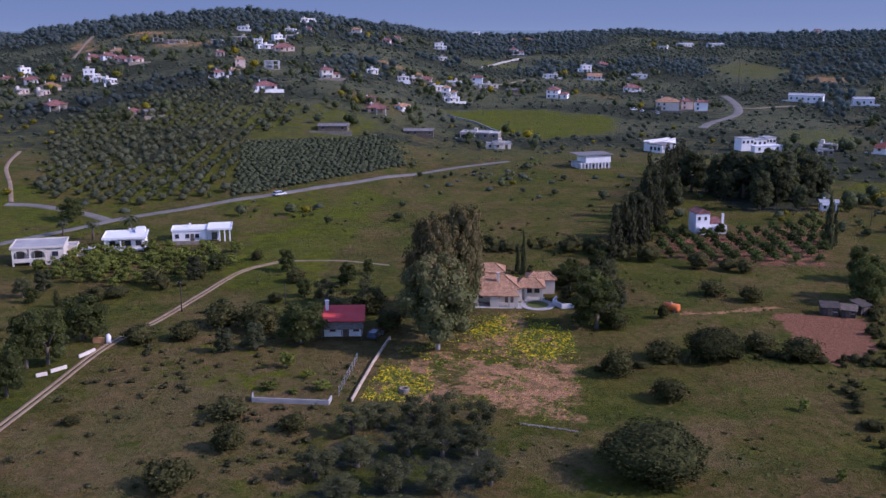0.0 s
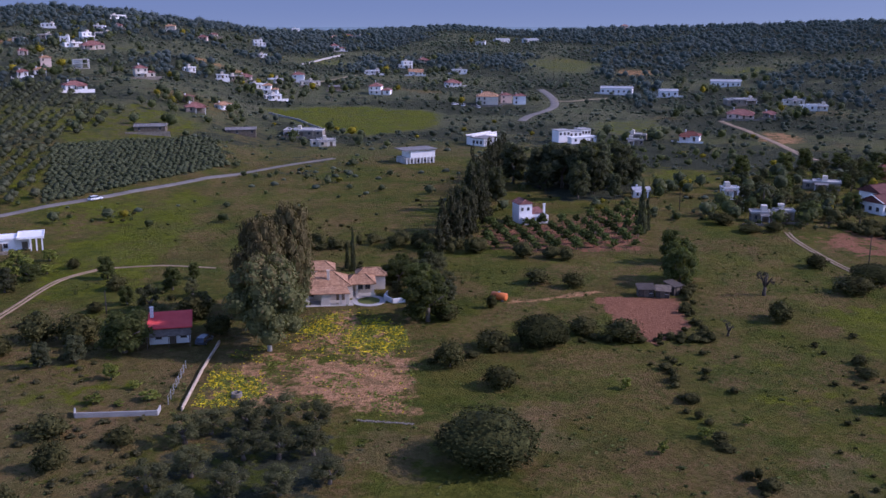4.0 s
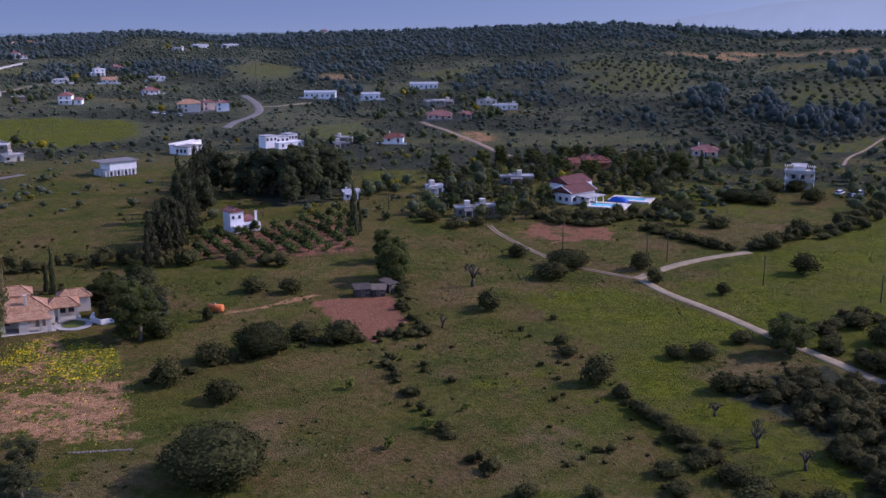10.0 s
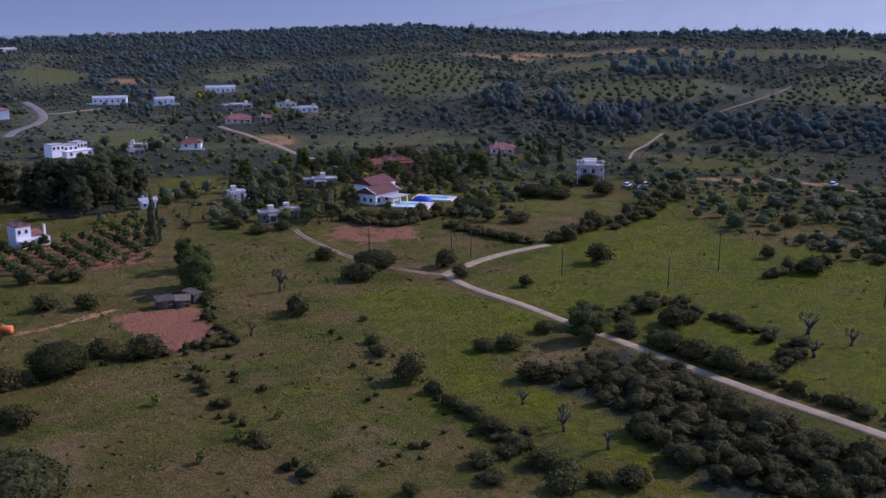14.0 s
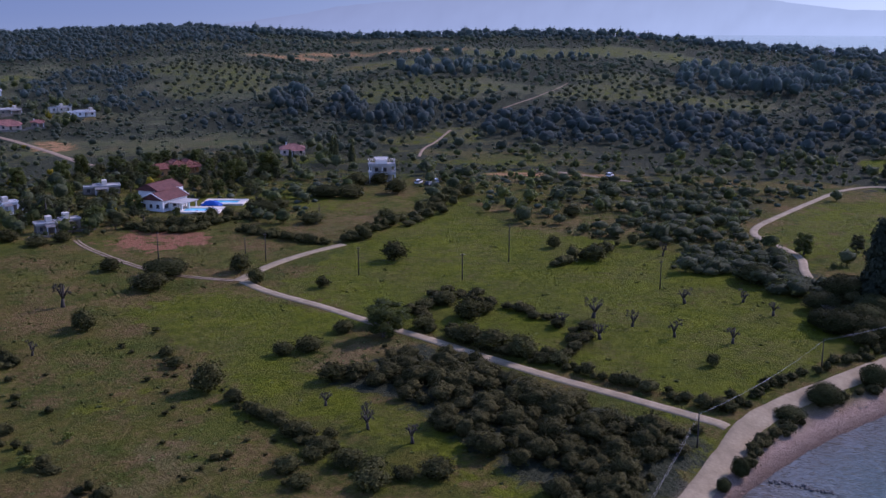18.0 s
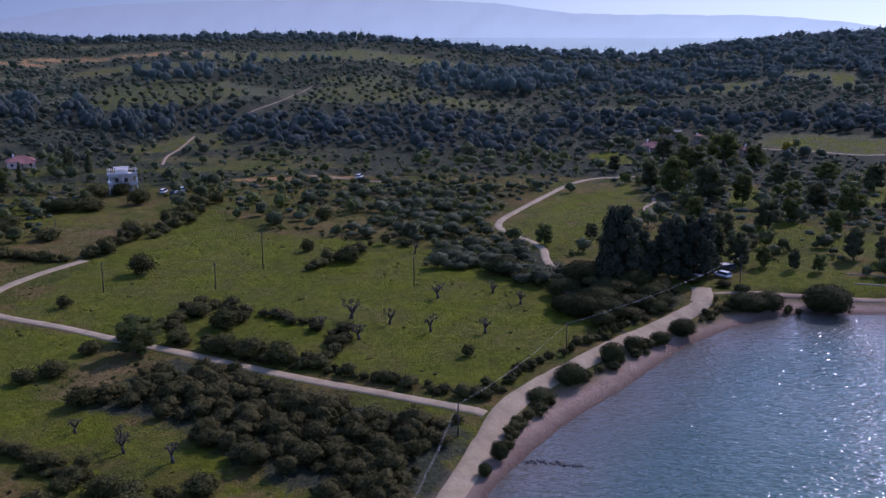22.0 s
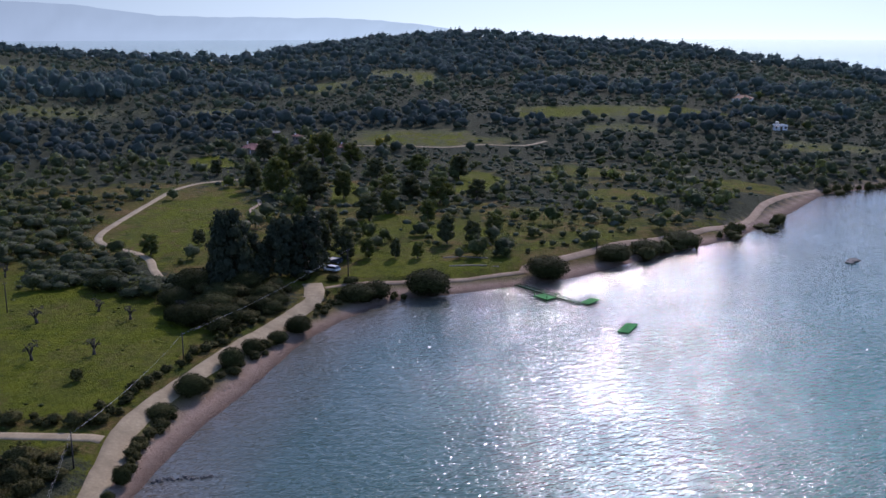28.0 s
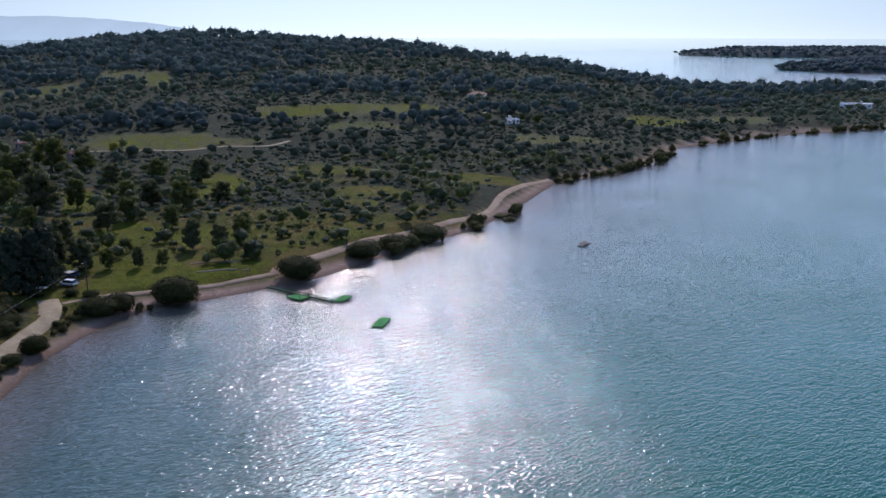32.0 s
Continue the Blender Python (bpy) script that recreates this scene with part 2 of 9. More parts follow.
# cover of the slopes: bearing and distance from the bay, half widths in degrees and metres
WOODED_A = [(-22.1, 904, 3.0, 78), (-16.6, 937, 4.7, 103), (-8.4, 863, 5.0, 77), (-11.6, 730, 2.2, 32), (-4.7, 646, 2.3, 63), (-14.4, 553, 4.9, 33), (-19.9, 519, 3.5, 18), (2.4, 1098, 3.5, 158), (6.9, 1250, 2.5, 189), (-0.1, 847, 1.6, 38), (5.7, 823, 1.3, 64), (10.8, 875, 1.9, 62), (14.8, 868, 1.8, 77), (21.5, 863, 3.1, 130), (3.2, 1060, 2.5, 91), (6.9, 881, 1.8, 74), (12.7, 880, 3.4, 67), (20.0, 892, 1.9, 87), (20.3, 1189, 5.1, 140), (31.2, 1049, 10.4, 168), (26.4, 947, 4.2, 88), (32.9, 743, 1.9, 84), (29.0, 697, 1.3, 46), (38.3, 539, 1.9, 29)]
WOODED_B = [(33.2, 612, 2.9, 35), (31.5, 748, 1.9, 69), (58.4, 988, 4.4, 52), (54.0, 509, 3.5, 41), (63.1, 517, 3.4, 67), (65.2, 666, 1.7, 67), (55.3, 1004, 1.9, 36), (58.9, 990, 1.9, 50), (72.7, 988, 7.1, 52), (53.7, 511, 3.9, 35), (63.5, 482, 8.0, 43), (75.0, 532, 4.4, 78), (58.5, 520, 10.1, 41), (66.8, 456, 5.9, 48), (88.4, 860, 7.7, 149), (77.9, 755, 4.5, 104), (91.1, 996, 12.1, 134), (78.3, 763, 9.3, 102), (85.3, 535, 9.0, 32), (106.3, 713, 4.8, 46), (102.8, 550, 3.4, 29), (97.0, 670, 5.1, 46), (122.5, 900, 3.2, 52), (114.9, 898, 2.8, 54)]
WOODED_C = [(107.0, 603, 3.6, 23), (118.1, 738, 3.0, 34)]
WOODED = WOODED_A + WOODED_B + WOODED_C
BARE_SLOPE = [(-19.6, 783, 0.6, 53), (-14.0, 758, 1.8, 24), (-16.1, 837, 1.2, 29), (-2.1, 714, 1.9, 13), (41.7, 830, 2.1, 19), (21.2, 784, 1.3, 25), (29.1, 481, 1.5, 22), (49.4, 869, 3.2, 23), (44.3, 874, 2.6, 18), (57.6, 373, 3.8, 4)]
GRASSY_A = [(-10.7, 644, 1.2, 13), (-7.2, 702, 1.3, 15), (17.5, 825, 1.8, 60), (3.1, 878, 2.3, 31), (20.1, 510, 2.3, 25), (16.8, 847, 1.9, 70), (26.8, 766, 1.8, 29), (24.2, 358, 2.3, 19), (21.2, 507, 2.3, 31), (49.1, 777, 5.7, 22), (60.8, 828, 3.5, 33), (60.8, 836, 6.1, 47), (56.9, 837, 6.0, 34), (81.4, 704, 2.5, 23), (87.5, 476, 3.7, 13), (85.6, 746, 1.9, 25), (87.9, 481, 4.3, 12), (75.5, 593, 1.5, 16), (99.0, 522, 2.6, 8), (98.8, 340, 2.3, 13), (95.8, 399, 2.3, 14), (109.6, 499, 2.6, 16), (120.0, 625, 2.4, 20), (105.7, 369, 2.0, 12)]
GRASSY_B = [(98.4, 318, 1.7, 11)]
GRASSY = GRASSY_A + GRASSY_B
OPEN_SCRUB = [(8.8, 1032, 1.6, 41), (12.7, 716, 1.9, 30), (1.2, 703, 1.9, 18), (39.4, 633, 1.2, 22), (42.1, 733, 2.6, 24)]
OLIVE_SLOPE = [(39.1, 712, 2.7, 58), (35.7, 767, 1.6, 32), (37.8, 665, 3.6, 38), (50.1, 647, 5.4, 58), (60.9, 681, 2.6, 30), (51.2, 472, 1.9, 18), (46.3, 599, 2.8, 19), (61.2, 641, 3.6, 31), (48.8, 466, 1.6, 16), (59.8, 607, 2.8, 18), (66.8, 595, 3.9, 24)]
TREE_BELT = [(21.6, 643, 1.0, 63), (42.2, 578, 1.2, 52), (45.4, 559, 1.7, 47), (42.4, 599, 1.3, 50), (45.3, 579, 1.3, 44), (48.6, 526, 2.3, 43), (55.4, 787, 6.1, 10), (52.1, 717, 3.9, 12), (68.2, 715, 4.0, 70), (69.4, 725, 4.5, 50), (50.9, 681, 2.8, 12)]
BRIGHT_GLADE = [(94.4, 559, 1.7, 9), (75.3, 433, 1.3, 12), (95.7, 580, 2.9, 7), (101.5, 605, 2.8, 10), (82.5, 250, 1.7, 15), (85.2, 285, 1.5, 16), (90.2, 369, 1.7, 31), (82.6, 347, 1.0, 22), (89.2, 271, 2.0, 12), (75.3, 426, 1.1, 12), (115.0, 610, 1.9, 27)]
EUCALYPTUS = [(-0.9, 166.3, 15.0, 16.2), (-2.0, 175.5, 10.8, 20.8), (3.6, 186.5, 9.5, 21.3), (0.2, 191.0, 9.0, 18.5)]
CYPRESS = [(18.4, 219.3, 1.6, 9.5), (17.3, 221.9, 1.3, 6.2), (97.4, 243.1, 3.1, 13.4), (100.2, 246.1, 2.2, 9.6), (288.0, 294.5, 3.3, 9.2), (286.9, 291.1, 3.3, 10.1), (290.0, 285.0, 3.3, 8.3), (261.8, 291.4, 2.7, 6.9), (770.8, -513.1, 4.3, 10.7), (765.7, -530.7, 3.8, 9.7), (765.4, -517.7, 3.7, 8.0), (449.7, 65.7, 2.6, 8.0), (449.8, 63.9, 2.1, 6.9)]
BROAD_A = [(-25.7, 169.4, 9.4, 7.1), (29.2, 178.8, 9.9, 8.8), (30.3, 193.8, 8.1, 7.5), (27.1, 205.3, 7.3, 5.5), (-35.9, 221.0, 4.0, 5.0), (-65.3, 170.6, 9.2, 8.1), (-66.8, 157.7, 8.0, 9.5), (-69.5, 155.5, 7.2, 8.9), (-67.6, 143.5, 6.7, 7.7), (-105.9, 276.4, 7.7, 6.4), (-52.7, 222.7, 5.4, 3.6), (136.0, 124.7, 8.6, 4.4), (87.9, 196.0, 7.6, 7.0), (92.8, 212.8, 6.8, 7.7), (129.0, 119.5, 7.4, 5.8), (87.0, 193.9, 6.9, 8.3), (88.7, 198.5, 7.7, 9.1), (169.9, 330.6, 7.3, 6.9), (187.0, 330.8, 6.6, 7.6), (196.7, 333.9, 6.7, 8.2), (214.1, 338.3, 7.8, 5.6), (226.4, 333.0, 7.0, 6.1), (232.1, 332.3, 6.1, 6.2), (207.2, 307.7, 8.6, 6.8)]
BROAD_B = [(226.1, 282.4, 9.2, 7.8), (239.0, 278.2, 10.1, 9.6), (207.6, 281.2, 6.1, 4.5), (151.4, 250.7, 7.5, 5.3), (170.5, 260.9, 6.5, 5.4), (151.8, 302.6, 6.7, 4.7)]
PARK_TREE_A = [(345.8, 77.6, 7.6, 9.7), (337.2, 66.8, 11.1, 12.3), (322.2, 53.0, 11.8, 12.9), (378.6, 69.0, 13.8, 11.8), (269.6, 39.6, 6.9, 7.5), (327.9, 42.7, 7.1, 9.0), (289.9, 30.2, 9.5, 8.0), (301.1, 25.6, 6.5, 7.3), (258.7, 6.2, 5.6, 8.0), (242.0, 25.5, 4.4, 5.1), (242.1, 18.8, 3.5, 5.0), (241.9, 13.2, 3.5, 4.2), (258.2, -0.8, 5.6, 6.2), (266.9, -6.2, 5.8, 6.4), (326.5, 20.1, 8.2, 7.8)]
PARK_TREE_B = [(318.3, 9.9, 9.2, 8.7), (379.2, 99.0, 7.0, 6.0), (243.4, 81.6, 5.6, 5.3), (255.8, 72.7, 4.2, 4.0), (288.7, 12.4, 5.2, 6.0), (325.6, -2.3, 7.0, 6.7), (342.1, 28.8, 6.2, 5.9), (240.3, 30.9, 4.4, 5.0), (413.0, 62.6, 13.5, 12.8), (418.5, 88.5, 9.2, 8.7), (412.1, 50.0, 8.9, 8.5), (373.0, 35.6, 8.1, 7.7), (381.2, 20.4, 8.2, 7.8), (371.1, 4.4, 9.3, 8.9), (293.0, 51.8, 6.5, 7.1)]
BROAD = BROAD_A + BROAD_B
DARK_TALL = [(212.5, 53.5, 11.0, 17.0), (223.4, 44.6, 9.0, 13.2), (226.0, 38.8, 10.5, 13.8), (217.9, 50.6, 8.4, 11.0), (221.0, 56.5, 8.0, 11.0), (83.7, 327.6, 11.8, 13.1), (97.3, 315.0, 15.3, 14.4), (107.1, 309.4, 15.2, 15.2), (90.5, 318.1, 11.5, 12.8), (117.5, 316.0, 11.7, 13.0), (60.4, 282.7, 8.4, 13.9), (51.3, 255.3, 7.6, 11.8), (70.0, 295.6, 7.1, 10.2), (243.0, 32.5, 7.0, 7.5), (247.0, 38.5, 8.0, 8.5), (241.0, 46.0, 8.0, 8.5)]
OLIVE = [(-12.7, 130.1, 4.9, 4.3), (-9.3, 132.6, 5.1, 3.7), (-4.0, 132.0, 5.1, 4.6), (0.1, 133.5, 5.2, 4.7), (5.4, 131.5, 4.8, 4.1), (-16.3, 116.7, 5.5, 4.0), (-11.3, 119.6, 4.7, 4.1), (-4.7, 123.5, 4.8, 4.2), (-0.1, 123.0, 4.8, 4.2), (4.5, 123.4, 4.3, 4.2), (-6.6, 113.2, 5.1, 4.0), (-0.2, 112.8, 4.6, 3.5), (6.1, 114.8, 4.1, 3.3), (-12.0, 110.1, 4.3, 3.5)]
BUSH_A = [(-29.3, 124.7, 4.7, 4.0), (-34.4, 113.4, 6.3, 3.9), (-54.6, 169.6, 5.6, 3.3), (-41.8, 178.8, 6.6, 4.9), (-34.5, 176.8, 7.5, 5.2), (-21.4, 131.6, 4.0, 2.5), (-54.1, 133.4, 2.7, 1.3), (-31.7, 136.1, 6.0, 2.5), (-15.1, 188.2, 6.7, 5.0), (-10.0, 177.1, 5.3, 3.7), (27.4, 118.0, 12.6, 6.7), (28.9, 153.7, 4.9, 4.5), (47.3, 162.3, 9.1, 5.3), (38.0, 161.9, 6.0, 3.3), (62.4, 162.2, 6.5, 4.0), (35.2, 143.5, 5.4, 3.5), (56.4, 167.0, 5.3, 3.2), (43.2, 185.2, 2.4, 2.8), (64.0, 196.5, 4.9, 3.2), (57.1, 200.9, 5.6, 3.2), (91.4, 123.3, 5.2, 4.7), (130.1, 188.7, 9.4, 3.9), (124.5, 202.7, 4.8, 3.2)]
BUSH_B = [(146.0, 153.4, 3.3, 2.5), (143.3, 178.2, 5.4, 4.3), (134.9, 124.6, 7.7, 5.3), (139.7, 168.2, 4.1, 3.3), (146.6, 154.5, 3.5, 2.5), (174.5, 157.7, 6.6, 4.7), (148.5, 114.7, 5.8, 3.9), (90.3, 123.6, 5.6, 4.6), (95.9, 166.3, 4.0, 4.3), (143.1, 179.7, 5.7, 3.8), (122.8, 202.2, 3.6, 2.5), (96.4, 169.3, 3.0, 3.0), (121.1, 181.9, 8.5, 3.6), (192.8, 206.0, 7.5, 3.2), (213.9, 196.3, 5.7, 2.4), (209.4, 134.0, 3.5, 3.3), (204.2, 118.8, 5.6, 4.3), (236.0, 162.1, 5.0, 4.0), (248.8, 153.1, 6.1, 3.6), (160.5, 236.4, 6.3, 2.7), (163.8, 231.2, 7.3, 3.0), (171.6, 230.6, 7.4, 3.1), (192.8, 227.0, 9.7, 4.1), (202.2, 230.6, 6.4, 3.1)]
BUSH_C = [(133.4, 238.6, 4.8, 2.8), (123.5, 249.1, 6.5, 3.4), (126.3, 238.8, 5.7, 2.4), (249.9, 243.4, 8.1, 4.3), (257.7, 239.6, 6.9, 4.0), (246.2, 221.6, 7.7, 4.9), (226.3, 235.0, 9.4, 4.0), (236.3, 233.6, 8.0, 3.4), (152.9, 65.1, 2.4, 2.2), (147.8, 115.4, 5.4, 3.7), (136.4, 93.0, 5.0, 4.0), (174.9, 158.5, 6.4, 3.9), (145.7, 153.3, 3.5, 3.0), (247.2, 222.5, 6.9, 5.0), (231.3, 227.7, 8.5, 3.2), (234.0, 161.9, 5.0, 5.0), (248.9, 154.5, 7.5, 4.2), (209.7, 135.4, 3.2, 3.3)]
BUSH_D = [(88.1, 99.6, 3.9, 2.1), (89.6, 107.6, 2.3, 1.3), (89.6, 110.3, 2.0, 1.1), (86.1, 86.4, 4.4, 2.4), (88.2, 92.0, 2.7, 1.5), (84.6, 91.7, 3.2, 1.7), (79.8, 91.5, 3.8, 2.1), (77.6, 86.8, 3.2, 1.7), (86.6, 82.7, 3.8, 2.1), (83.3, 79.6, 4.5, 2.5), (87.8, 78.2, 3.2, 1.7), (67.4, 90.8, 2.5, 1.4), (60.3, 95.0, 3.0, 1.7), (91.2, 95.1, 2.4, 1.3), (91.2, 75.2, 4.5, 2.5), (76.0, 101.7, 1.5, 0.8)]
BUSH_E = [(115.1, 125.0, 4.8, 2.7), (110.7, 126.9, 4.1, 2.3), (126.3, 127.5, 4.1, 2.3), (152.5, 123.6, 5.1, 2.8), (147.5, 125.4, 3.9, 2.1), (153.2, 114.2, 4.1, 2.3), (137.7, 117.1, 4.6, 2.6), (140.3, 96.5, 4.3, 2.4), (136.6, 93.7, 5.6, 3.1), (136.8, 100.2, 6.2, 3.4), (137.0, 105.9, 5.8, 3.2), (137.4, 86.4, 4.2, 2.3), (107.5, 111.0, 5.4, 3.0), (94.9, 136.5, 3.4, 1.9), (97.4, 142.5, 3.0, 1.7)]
BUSH = BUSH_A + BUSH_B + BUSH_C + BUSH_D + BUSH_E
SHORE_BUSH_A = [(217.6, 9.4, 10.8, 5.5), (232.1, -19.0, 10.0, 5.5), (209.8, 24.9, 8.0, 3.8), (212.9, 20.9, 6.9, 3.6), (249.3, -37.2, 9.4, 4.5), (258.0, -47.2, 8.4, 4.1), (269.0, -58.6, 10.2, 4.3), (186.8, 34.1, 5.2, 3.3), (164.7, 42.1, 4.2, 3.7), (173.2, 40.3, 3.9, 2.6), (151.1, 45.5, 5.3, 3.3), (141.9, 47.6, 4.6, 1.8), (179.8, 36.8, 4.0, 2.3), (119.7, 46.1, 2.6, 2.7), (130.9, 47.6, 2.2, 1.7), (114.3, 46.1, 1.8, 1.9)]
SHORE_BUSH_B = [(185.1, 54.2, 8.0, 4.3), (185.2, 48.1, 6.8, 3.9), (186.7, 58.2, 5.8, 3.5), (193.6, 52.9, 8.3, 3.9), (209.5, 80.1, 7.6, 4.4), (209.5, 61.4, 9.1, 5.0), (201.8, 53.4, 7.5, 4.0), (197.3, 61.7, 7.4, 3.7), (209.8, 49.5, 7.7, 4.4), (206.8, 74.0, 5.6, 2.6), (203.0, 44.0, 6.0, 3.2), (196.0, 45.0, 5.5, 2.8), (219.7, 38.5, 3.4, 1.7), (217.5, 27.2, 3.6, 1.6), (219.5, 31.5, 3.2, 1.5), (195.0, 41.0, 5.0, 2.2), (200.5, 40.5, 4.6, 2.0)]
SHORE_BUSH = SHORE_BUSH_A + SHORE_BUSH_B
SCRUB_D = [(201, 63), (212, 58), (214, 45), (208, 38), (196, 40), (180, 45), (181, 55)]
STUMP = [(163.4, 94.9, 3.9, 4.1), (154.7, 96.6, 2.9, 3.0), (152.7, 87.1, 3.2, 3.2), (163.3, 86.2, 2.7, 3.3), (162.8, 77.1, 2.8, 3.4), (166.4, 67.3, 2.8, 3.2), (183.9, 85.3, 3.2, 3.3), (192.6, 76.3, 2.7, 2.6), (187.5, 67.9, 2.6, 3.0), (192.3, 58.9, 2.7, 3.0), (219.1, 108.1, 2.3, 3.6), (96.5, 92.7, 2.2, 3.1), (96.8, 84.4, 2.4, 3.1), (98.9, 103.9, 2.3, 2.3), (98.3, 94.7, 1.7, 3.4), (98.3, 103.9, 2.0, 2.3), (97.7, 85.3, 2.0, 2.5), (101.5, 183.7, 4.0, 5.2), (102.5, 184.2, 4.5, 6.0), (82.3, 160.9, 2.2, 2.8)]
LIGHT_BUSH = [(54.6, 139.5, 2.0, 2.0), (51.0, 115.9, 1.9, 1.9), (59.0, 119.8, 2.2, 1.6), (66.9, 123.0, 1.7, 1.4), (-19.2, 146.8, 3.5, 1.8), (-27.4, 146.6, 3.1, 1.8), (-26.2, 156.8, 3.3, 3.0), (-23.4, 145.0, 2.0, 1.0), (-21.8, 152.0, 2.3, 1.4), (53.8, 140.0, 1.8, 2.1)]
PALM = [(145.2, 267.5, 6.1, 10.0), (-92.2, 253.2, 3.5, 6.8), (-101.7, 257.5, 3.3, 5.7), (-86.0, 265.4, 4.9, 5.4)]
POLES = [(135.6, 199.2, 7.9), (155.3, 190.8, 4.2), (153.9, 181.4, 7.0), (158.7, 154.6, 6.8), (170.0, 133.0, 6.3), (190.1, 134.4, 9.1), (190.7, 94.4, 6.6), (163.8, 50.4, 5.3), (121.2, 53.1, 5.3), (-52.0, 188.1, 6.4), (-32.2, 193.4, 4.7), (198.3, 208.9, 4.8), (119.9, 270.2, 5.3), (220.8, 28.2, 7.4), (253.9, -33.4, 3.7), (201.1, 677.7, 18.8), (241.0, 663.2, 18.0)]
HOUSES_A = [(-263, 602, 9.7, 1, "hip", "white", "red", 0), (-261, 623, 7.5, 2, "flat", "white", "grey", 10), (-243, 589, 10.2, 1, "hip", "white", "red", 5), (-235, 552, 6.0, 1, "flat", "pink", "grey", 0), (-220, 558, 11.1, 1, "hip", "cream", "pink", -10), (-219, 541, 6.0, 1, "flat", "pink", "grey", 0), (-190, 486, 11.0, 1, "hip", "stone", "red", 0), (-222, 587, 6.6, 1, "hip", "pink", "red", 0), (-207, 584, 7.0, 2, "flat", "white", "grey", 0), (-198, 571, 6.0, 1, "flat", "white", "grey", 0), (-187, 558, 6.0, 1, "flat", "white", "grey", 0), (-228, 653, 10.3, 1, "hip", "pink", "red", 0)]
HOUSES_B = [(-217, 650, 10.2, 1, "hip", "white", "red", 8), (-217, 671, 11.3, 1, "hip", "cream", "pink", 0), (-203, 630, 10.6, 1, "hip", "pink", "red", -6), (-191, 622, 10.4, 1, "hip", "pink", "red", 0), (-194, 730, 16.7, 1, "frame", "pink", "grey", 0), (-211, 745, 8.6, 1, "frame", "stone", "grey", 0), (-142, 453, 6.5, 1, "hip", "stone", "red", 5), (-134, 450, 6.0, 1, "long", "stone", "grey", 5), (-164, 731, 10.2, 1, "frame", "stone", "grey", 0), (-159, 811, 7.2, 1, "flat", "white", "grey", 0), (-150, 746, 9.4, 1, "flat", "stone", "grey", 0), (-130, 708, 7.0, 2, "flat", "white", "grey", 0)]
HOUSES_C = [(-122, 698, 8.8, 1, "flat", "white", "grey", 0), (-122, 740, 8.3, 2, "flat", "white", "grey", 5), (-110, 692, 16.4, 1, "hip", "pink", "red", 0), (-123, 807, 8.1, 1, "flat", "white", "grey", 0), (-124, 909, 12.5, 1, "flat", "white", "grey", 0), (-113, 768, 8.6, 1, "flat", "cream", "grey", 0), (-145, 652, 6.6, 1, "hip", "pink", "red", 0), (-127, 566, 6.8, 1, "hip", "white", "red", 0), (-123, 607, 7.0, 2, "hip", "pink", "pink", 0), (-120, 575, 7.3, 1, "hip", "white", "pink", 0), (-104, 608, 10.7, 2, "frame", "white", "grey", 0), (-94, 526, 12.5, 1, "hip", "white", "red", 0)]
HOUSES_D = [(-66, 582, 13.0, 2, "hip", "cream", "red", 0), (-75, 874, 9.8, 2, "hip", "cream", "pink", 0), (-110, 821, 7.2, 1, "hip", "pink", "red", 0), (-49, 875, 8.7, 1, "hip", "pink", "red", 0), (-43, 933, 8.1, 1, "hip", "cream", "red", 0), (-4, 969, 10.2, 2, "flat", "white", "grey", 0), (0, 862, 8.0, 1, "flat", "white", "grey", 0), (-45, 644, 6.4, 1, "flat", "white", "grey", 0), (-27, 649, 6.0, 1, "flat", "white", "grey", 0), (-19, 664, 8.2, 1, "flat", "stone", "grey", 0), (-12, 679, 10.1, 1, "hip", "pink", "red", 0), (-5, 651, 8.9, 1, "flat", "white", "grey", 0)]
HOUSES_E = [(7, 696, 8.6, 1, "flat", "white", "grey", 8), (4, 634, 11.0, 2, "gable", "white", "pink", 0), (6, 606, 8.3, 1, "flat", "white", "grey", 0), (-33, 489, 10.9, 1, "hip", "stone", "red", -8), (-38, 515, 6.0, 1, "hip", "stone", "red", 0), (-21, 515, 8.3, 1, "hip", "white", "pink", 10), (24, 705, 9.6, 2, "hip", "white", "red", 0), (29, 689, 10.2, 1, "flat", "cream", "grey", 0), (75, 1022, 16.4, 2, "hip", "white", "red", 0), (42, 1288, 11.2, 2, "flat", "white", "grey", 0), (87, 1228, 9.9, 1, "hip", "pink", "pink", 0), (105, 1239, 11.5, 1, "hip", "pink", "red", 0)]
HOUSES_F = [(116, 1232, 7.7, 1, "flat", "cream", "grey", 0), (85, 775, 9.2, 1, "flat", "white", "grey", 0), (74, 640, 15.9, 2, "hip", "white", "red", 0), (46, 665, 8.3, 1, "long", "stone", "grey", 0), (-48, 434, 15.1, 1, "long", "stone", "grey", 0), (16, 471, 16.3, 1, "flat", "stone", "grey", 0), (26, 436, 9.2, 1, "flat", "cream", "grey", 10), (-11, 454, 15.7, 1, "long", "stone", "grey", 0), (119, 833, 9.9, 2, "flat", "white", "grey", 0), (118, 776, 13.1, 1, "gable", "white", "pink", 0), (140, 877, 9.9, 1, "hip", "stone", "red", 0), (133, 701, 12.4, 1, "hip", "white", "red", 0)]
